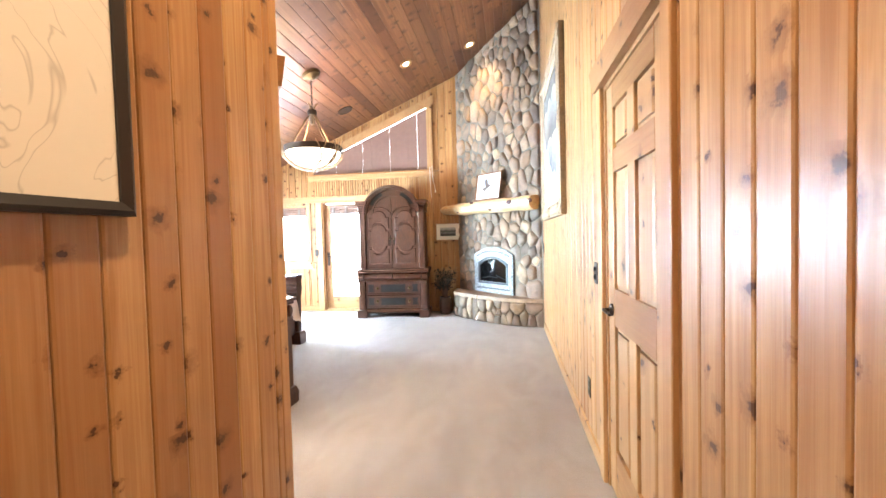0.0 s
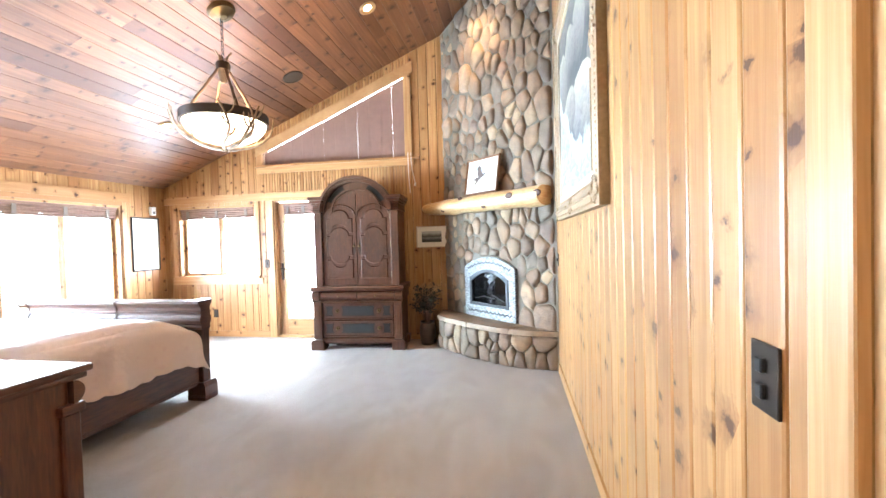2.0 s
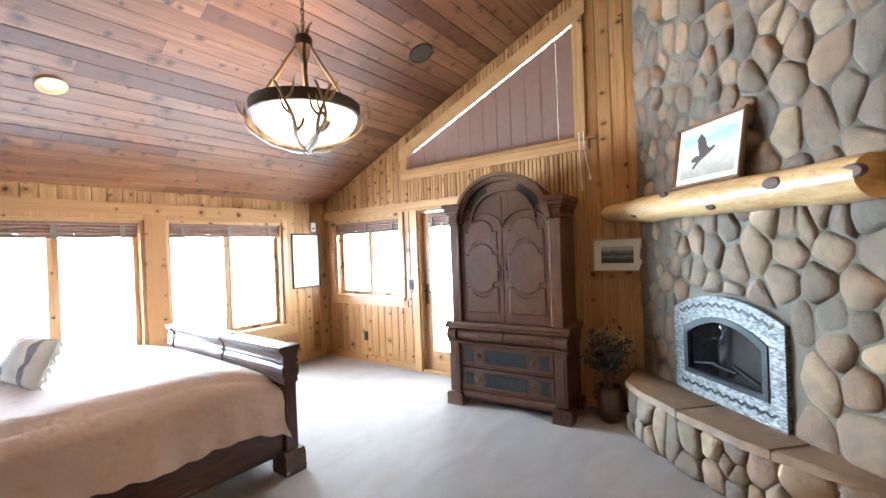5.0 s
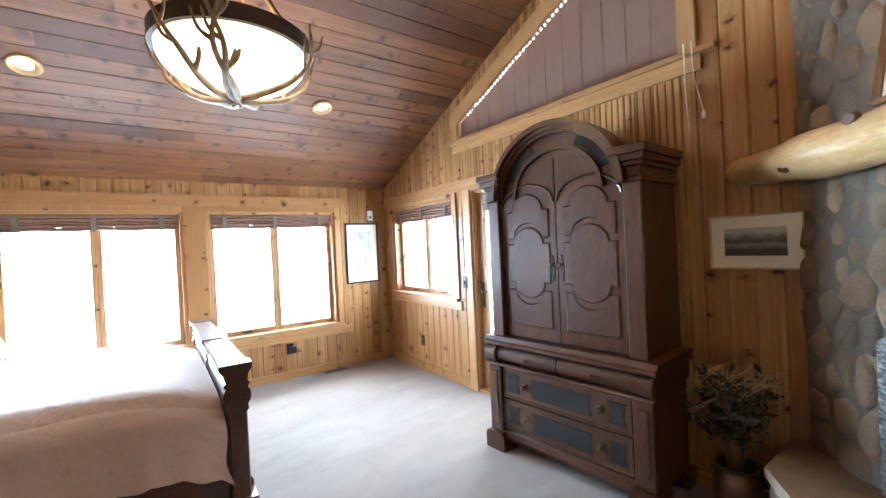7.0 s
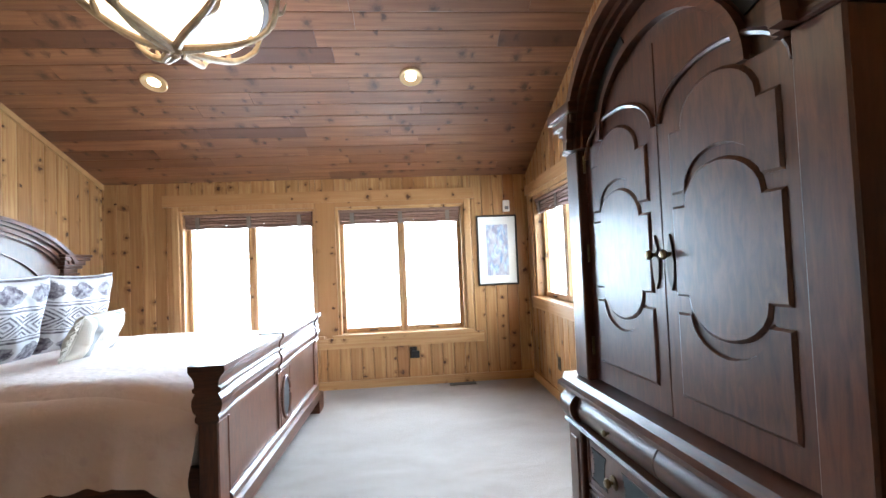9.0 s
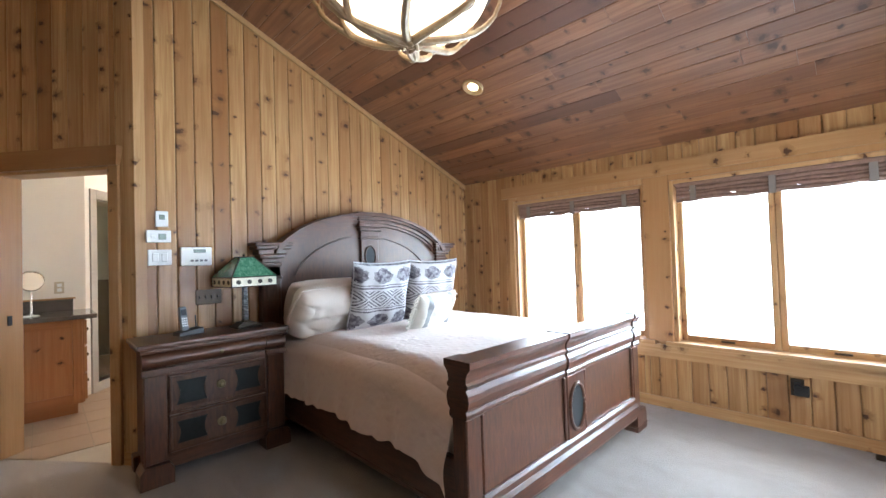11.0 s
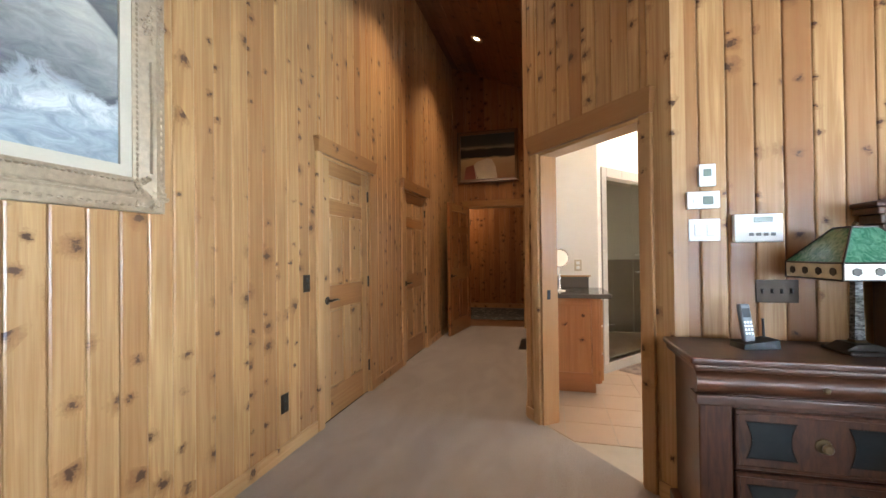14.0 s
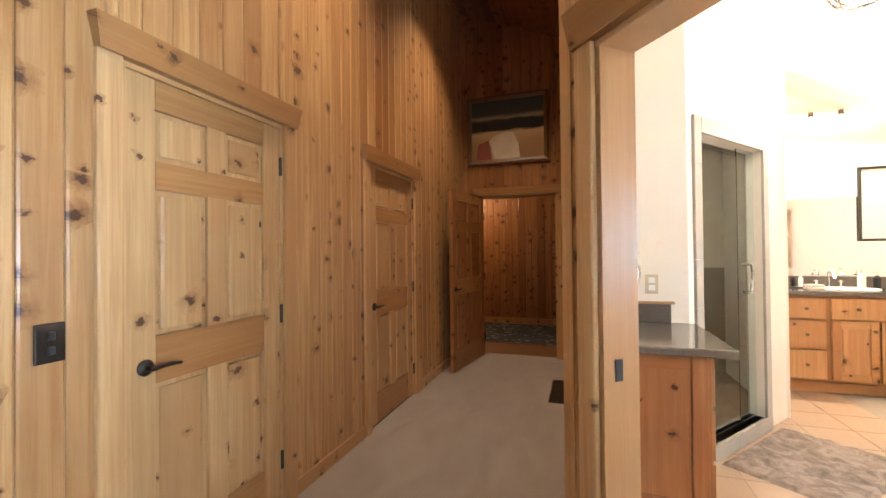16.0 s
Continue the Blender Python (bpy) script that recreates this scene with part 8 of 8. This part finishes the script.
plate("wall_outlet", PL_NI, 0.165, 0.24, 1.08, 1.20, 0.006, plain("almond_plastic", (0.55, 0.46, 0.33), 0.4), "almond wall outlet above the counter", "outlet", [("socket", 0.02, 0.055, 0.02, 0.052, 0.003, WHITE_PLASTIC), ("socket", 0.02, 0.055, 0.068, 0.1, 0.003, WHITE_PLASTIC)], base=0.0)
mm = thing("shaving_mirror", "round chrome tabletop mirror on the counter", "mirror", at=pose(-0.90, 2.30, 0.907, 0, 0, 15))
part("foot", lathe([(0.06, 0.0), (0.055, 0.008), (0.012, 0.016), (0.008, 0.03), (0.007, 0.22), (0.0, 0.22)], 20), CHROME, mm, "", True)
part("glass", lathe([(0.0, 0.0), (0.085, 0.0), (0.085, 0.006), (0.0, 0.006)], 30, pose(0, 0, 0.32, -82, 0, 0)), MIRROR, mm, "round mirror glass")
part("rim", tube([(0.088 * math.cos(t * 0.2618), 0.004, 0.32 + 0.088 * math.sin(t * 0.2618)) for t in range(25)], 0.007, 8), CHROME, mm, "", True)

# long vanity on the far wall
VX0, VX1, VF = -4.18, corner.x - 0.02, -0.05
lv = thing("long_vanity", "knotty pine double vanity with drawers and doors", "vanity", at=Matrix.Translation((-3.2, -0.35, 0)))
inv = lv.matrix_basis.inverted()
keep_ = set(bpy.data.objects)
# darker pine on the body paints in the shade of the drawer gaps
part("body", box((VX0, BY0, 0.11), (VX1, VF, 0.91), 0.003), PINE_RAIL, lv)
part("plinth", box((VX0, BY0, 0.0), (VX1, VF - 0.06, 0.11), 0.003), BATH_PINE, lv)
PL_LV = Plane((VX0, VF, 0), (1, 0, 0))
PL_LV.n = Vector((0, 1, 0))
W = VX1 - VX0 - 0.2
for a, b in ((0.14, 0.40), (0.42, 0.68), (0.70, 0.885)):
    cabinet_door(lv, PL_LV, W - 0.37, W - 0.06, a, b, 0.0, W - 0.215, "drawer")
cabinet_door(lv, PL_LV, W - 1.10, W - 0.41, 0.70, 0.885, 0.0, W - 0.6, "drawer")
cabinet_door(lv, PL_LV, W - 0.745, W - 0.41, 0.14, 0.68, 0.0, W - 0.71)
cabinet_door(lv, PL_LV, W - 1.10, W - 0.765, 0.14, 0.68, 0.0, W - 0.80)
for ob in set(bpy.data.objects) - keep_:
    if ob.parent == lv:
        ob.matrix_parent_inverse = inv
vc = thing("vanity_counter", "dark granite vanity counter with backsplash", "counter", at=Matrix.Translation((-3.2, -0.35, 0.912)))
inv = vc.matrix_basis.inverted()
part("slab", box((VX0, BY0, 0.912), (VX1, VF + 0.03, 0.952), 0.006, None, 2), GRANITE, vc).matrix_parent_inverse = inv
part("backsplash", box((VX0, BY0, 0.952), (VX1, BY0 + 0.02, 1.065), 0.002), GRANITE, vc).matrix_parent_inverse = inv
sk = thing("wash_basin", "white oval wash basin set in the counter", "basin", at=Matrix.Translation((-3.12, -0.32, 0.953)))
part("rim", lathe([(0.19, 0.0), (0.21, 0.004), (0.2, 0.012), (0.17, 0.006), (0.16, 0.001)], 32, sx=1.15, sy=0.85), WHITE_PLASTIC, sk, "", True)
fc = thing("basin_tap", "chrome gooseneck tap with two handles", "tap", at=Matrix.Translation((-3.05, -0.50, 0.953)))
part("spout", tube(spline([(0, 0, 0), (0, 0, 0.12), (0, 0.03, 0.17), (0, 0.09, 0.16), (0, 0.12, 0.10)], 5), 0.011, 8), CHROME, fc, "", True)
for s in (-1, 1):
    part("handle", lathe([(0.02, 0.0), (0.012, 0.02), (0.012, 0.06), (0.026, 0.065), (0.0, 0.08)], 14, Matrix.Translation((0.1 * s, 0, 0))), CHROME, fc, "", True)
mr = thing("vanity_mirror", "wide wall mirror over the vanity", "mirror", at=Matrix.Translation((-2.9, BY0, 1.075)))
part("mirror_sheet", box((-1.25, 0.001, 0.0), (VX1 + 2.9 - 0.02, 0.008, 0.80), 0.001), MIRROR, mr, "silvered mirror sheet")
tr = thing("soap_tray", "black tray with bottles on the vanity", "tray", at=Matrix.Translation((-2.72, -0.45, 0.953)))
part("tray", box((-0.10, -0.06, 0.0), (0.10, 0.06, 0.012), 0.004), BLACK, tr)
rng = random.Random(6)
for k in range(4):
    h = rng.uniform(0.05, 0.11)
    part("bottle", lathe([(0.018, 0.012), (0.02, 0.02), (0.02, h), (0.008, h + 0.015), (0.008, h + 0.03), (0.0, h + 0.03)], 12, Matrix.Translation((-0.075 + 0.05 * k, rng.uniform(-0.02, 0.02), 0))), (WHITE_PLASTIC, BLACK, BRASS, WHITE_PLASTIC)[k], tr, "", True)
for x, h, mat in ((-3.28, 0.13, WHITE_PLASTIC), (-3.40, 0.11, BLACK)):
    b_ = thing("soap_bottle", "pump soap bottle on the vanity", "bottle", at=Matrix.Translation((x, -0.43, 0.953)))
    part("body", lathe([(0.03, 0.0), (0.032, 0.01), (0.032, h), (0.012, h + 0.02), (0.0, h + 0.02)], 16), mat, b_, "", True)
    part("pump", tube([(0, 0, h + 0.015), (0, 0, h + 0.055), (0.03, 0, h + 0.05)], 0.005, 6), CHROME, b_)
tw_ = thing("folded_towel", "small white folded towel on the vanity", "towel", at=Matrix.Translation((-2.82, -0.24, 0.953)))
part("fold", box((-0.07, -0.045, 0.0), (0.07, 0.045, 0.025), 0.01, None, 2), SHAM, tw_)
part("fold", box((-0.068, -0.043, 0.026), (0.068, 0.043, 0.05), 0.01, None, 2), SHAM, tw_)
PL_BS = Plane((BX0, BY0, 0), (1, 0, 0))
PL_BS.n = Vector((0, 1, 0))
picture(PL_BS, -4.1 - BX0, -3.34 - BX0, 1.42, 2.17, 0.012, 0.025, 0.025, BLACK_FRAME, 0.0, MAT_BOARD, "pale sheet in a black frame on the bathroom wall")
lb = thing("vanity_light", "brass vanity light bar with small glowing lamps", "wall light", at=Matrix.Translation((-3.05, BY0, 2.76)))
part("bar", box((-0.45, 0.0, -0.02), (0.35, 0.02, 0.02), 0.004), WHITE_PLASTIC, lb)
SMALL_BULB = emit("vanity_bulb", (1.0, 0.86, 0.66), 14.0)
for k in range(4):
    x = -0.40 + 0.25 * k
    part("socket", lathe([(0.02, 0.0), (0.02, 0.03), (0.028, 0.05), (0.0, 0.05)], 14, Matrix.Translation((x, 0.055, 0.0)) @ pose(0, 0, 0, 180)), BRASS, lb)
    part("bulb", lathe([(0.0, -0.05), (0.022, -0.062), (0.028, -0.085), (0.018, -0.11), (0.0, -0.115)], 14, Matrix.Translation((x, 0.055, 0.0))), SMALL_BULB, lb, "glowing lamp", True)
area_lamp("vanity_glow", look((-3.05, BY0 + 0.17, 2.66), (-2.8, 2.0, 0.6)), 0.9, 0.06, 75, (1.0, 0.86, 0.68))
# wire globe pendant
wp = thing("wire_pendant", "dark wire globe pendant lamp", "pendant lamp", at=Matrix.Translation((-2.22, 1.73, 2.86)))
part("cord", tube([(0, 0, 0.15), (0, 0, BZ - 2.86)], 0.004, 6), BLACK, wp)
for k in range(7):
    a = math.pi * k / 7
    part("wire", tube([(0.15 * math.cos(t * 0.2618) * math.cos(a), 0.15 * math.cos(t * 0.2618) * math.sin(a), 0.13 * math.sin(t * 0.2618)) for t in range(25)], 0.004, 5), BRONZE, wp)
part("bulb", lathe([(0.0, -0.05), (0.03, -0.035), (0.035, 0.0), (0.015, 0.04), (0.0, 0.05)], 14), SMALL_BULB, wp, "glowing lamp", True)
point_lamp("pendant_bulb", (-2.22, 1.73, 2.78), 76, (1.0, 0.86, 0.70), 0.06)

# bath mat
BM = Nodes("shaggy_mat")
bp = BM.coord()
BM.base(BM.mix(BM.ramp(BM.noise(bp, 9.0, 4.0, 0.6, 1.0), [(0.35, 0.0), (0.65, 1.0)]), (0.16, 0.12, 0.10), (0.34, 0.27, 0.23)))
BM.bump(BM.noise(bp, 130.0, 3.0), 0.8, 0.02)
BM = BM.set(Roughness=0.95)
rug = thing("bath_mat", "shaggy brown-grey bath mat on the tiles", "rug", at=pose(-2.05, 1.52, -0.004, 0, 0, math.degrees(math.atan2(-0.785, -0.62))))
bm = bmesh.new()
nu, nv = 60, 40
rows = []
for i in range(nu + 1):
    row = []
    for j in range(nv + 1):
        a, b = -0.47 + 0.94 * i / nu, -0.32 + 0.64 * j / nv
        e = min(i, j, nu - i, nv - j)
        z = 0.004 + (0.022 + 0.012 * noise.noise((a * 14, b * 14, 0)) + 0.008 * noise.noise((a * 45, b * 45, 2))) * min(1, e / 2)
        row.append(bm.verts.new((a + 0.008 * noise.noise((b * 20, i, 1)), b + 0.008 * noise.noise((a * 20, j, 5)), z)))
    rows.append(row)
for a, b in zip(rows, rows[1:]):
    for k in range(nv):
        bm.faces.new((a[k], a[k + 1], b[k + 1], b[k]))
part("shag", bm, BM, rug, "", True)
part("backing", box((-0.465, -0.315, 0.0), (0.465, 0.315, 0.006), 0.001), GROUT, rug)

# strike plate in the doorway lining
plate("strike_plate", PL_A, BATH[0] + 0.0205, BATH[0] + 0.024, 0.93, 1.0, 0.03, BLACK, "dark metal strike plate on the door lining", "strike plate", base=-0.06)

# ---- room beyond the hall door ----
VEST_FLOOR = dark_wood("dark_floorboards", (0.22, 0.10, 0.045), (0.12, 0.05, 0.02), (9, 1, 1), 0.35)
solid("floor_beyond", (-1.6, -3.5, -0.05), (2.6, HALL_END - 0.06, -0.004), VEST_FLOOR, "dark wooden floor beyond the hall door", "floor")
PL_V = Plane((-1.6, -3.2, 0), (1, 0, 0))
PL_V.n = Vector((0, 1, 0))
wall("wall_beyond", PL_V, 2.75, lambda u: 2.9, (), material=PINE_LAMPLIT, label="pine board wall beyond the hall door, reddened as if by warm lamplight")
# unseen side walls, added to close this space off from the sky
solid("unseen_wall_west", (-1.7, -3.3, 0), (-1.6, HALL_END - 0.12, 2.9), CORE, "unseen wall added to close the space beyond the hall door")
solid("unseen_wall_east", (2.6, -4.2, 0), (2.7, HALL_END - 0.12, 2.9), CORE, "unseen wall added to close the space beyond the hall door")
# ochre puts the orange light from further on into this wall's colour
solid("wall_beyond_south", (1.1, -4.3, 0), (2.7, -4.2, 2.9), plain("orange_lit_wall", (0.55, 0.32, 0.12), 0.7), "wall further on, with orange light put into its colour")
# unseen ceiling, added to keep the sky's light out
solid("unseen_ceiling", (-1.7, -4.3, 2.9), (2.7, HALL_END - 0.12, 3.0), CORE, "unseen ceiling added over the space beyond the hall door", "ceiling")
board("baseboard", None, PL_V, 0.0, 2.75, 0.0, 0.1, 0.018, 0.032, PINE_TRIM, 0.004, True)["kind"] = "structure"
RUG2 = Nodes("dark_patterned_rug")
rp = RUG2.coord()
rv = RUG2.voronoi(RUG2.vmath("ADD", rp, RUG2.vmath("MULTIPLY", RUG2.noise(rp, 5.0, 3.0), (0.1, 0.1, 0.0))), 9.0)
RUG2.base(RUG2.mix(RUG2.ramp(rv, [(0.25, 0.0), (0.4, 1.0)]), (0.14, 0.15, 0.15), (0.028, 0.03, 0.034)))
RUG2 = RUG2.set(Roughness=0.95)
r2 = thing("area_rug", "dark blue-grey patterned rug beyond the hall door", "rug", at=Matrix.Translation((0.2, -2.2, -0.003)))
part("shag", box((-1.0, -0.8, 0.0), (1.2, 0.8, 0.012), 0.004), RUG2, r2)
part("border", box((-1.03, -0.83, 0.0), (1.23, 0.83, 0.008), 0.003), VEST_FLOOR, r2)
# warm fill light added without a fixture, to brighten this space
point_lamp("room_lamp", (1.55, -2.4, 2.4), 45, WARM, 0.1)
# unseen walls, added where sky light leaked in on both sides
solid("unseen_wall_north", (EAST, HALL_END - 0.12, 0), (2.7, HALL_END - 0.06, 2.9), CORE, "unseen wall added to close the space beyond the hall door")
solid("unseen_wall_corner", (-1.7, HALL_END - 0.12, 0), (HALL_W, HALL_END - 0.06, 2.9), CORE, "unseen wall added to close the space beyond the hall door")
shl = thing("shower_light", "small recessed light in the shower ceiling", "ceiling light", at=pose(-1.35, 0.85, BZ - 0.002, 180))
part("trim_ring", lathe([(0.05, 0.0), (0.07, 0.0), (0.068, 0.006), (0.05, 0.0)], 24), BAFFLE, shl)
part("lens", lathe([(0.0, 0.001), (0.05, 0.001), (0.05, 0.003), (0.0, 0.003)], 24), SMALL_BULB, shl, "glowing lens")
spot_lamp("shower_spot", (-1.35, 0.85, BZ - 0.03), (-1.35, 0.85, 0), 14, (1.0, 0.88, 0.72), 120, 0.8, 0.05)

# floor tiles, each a piece of its own, nearest the doorway
step = 0.335
for i in range(8):
    for j in range(12):
        x, y = BX1 + 0.55 - step * (i + 1), BY0 + 0.10 + step * j
        lo, hi = (x + 0.003, y + 0.003), (x + step - 0.003, y + step - 0.003)
        s = (hi[0] + hi[1]) / 2
        # keep to the bathroom side of the angled wall
        c = [(lo[0], lo[1]), (hi[0], lo[1]), (hi[0], hi[1]), (lo[0], hi[1])]
        p0, nn = PL_A.at(0, 0, -0.02), PL_A.n
        c = clip_poly(c, (p0.x, p0.y), (nn.x, nn.y))
        c = clip_poly(c, (HALL_W - 0.02, 0), (1, 0)) if len(c) > 2 else c
        if len(c) < 3 or lo[1] > BY1 - 0.05:
            continue
        ob = part("tile", prism(c, "z", -0.02, -0.003), TILE_FLOOR, fl)

# boards of the walls, each a piece of its own
clad_walls()
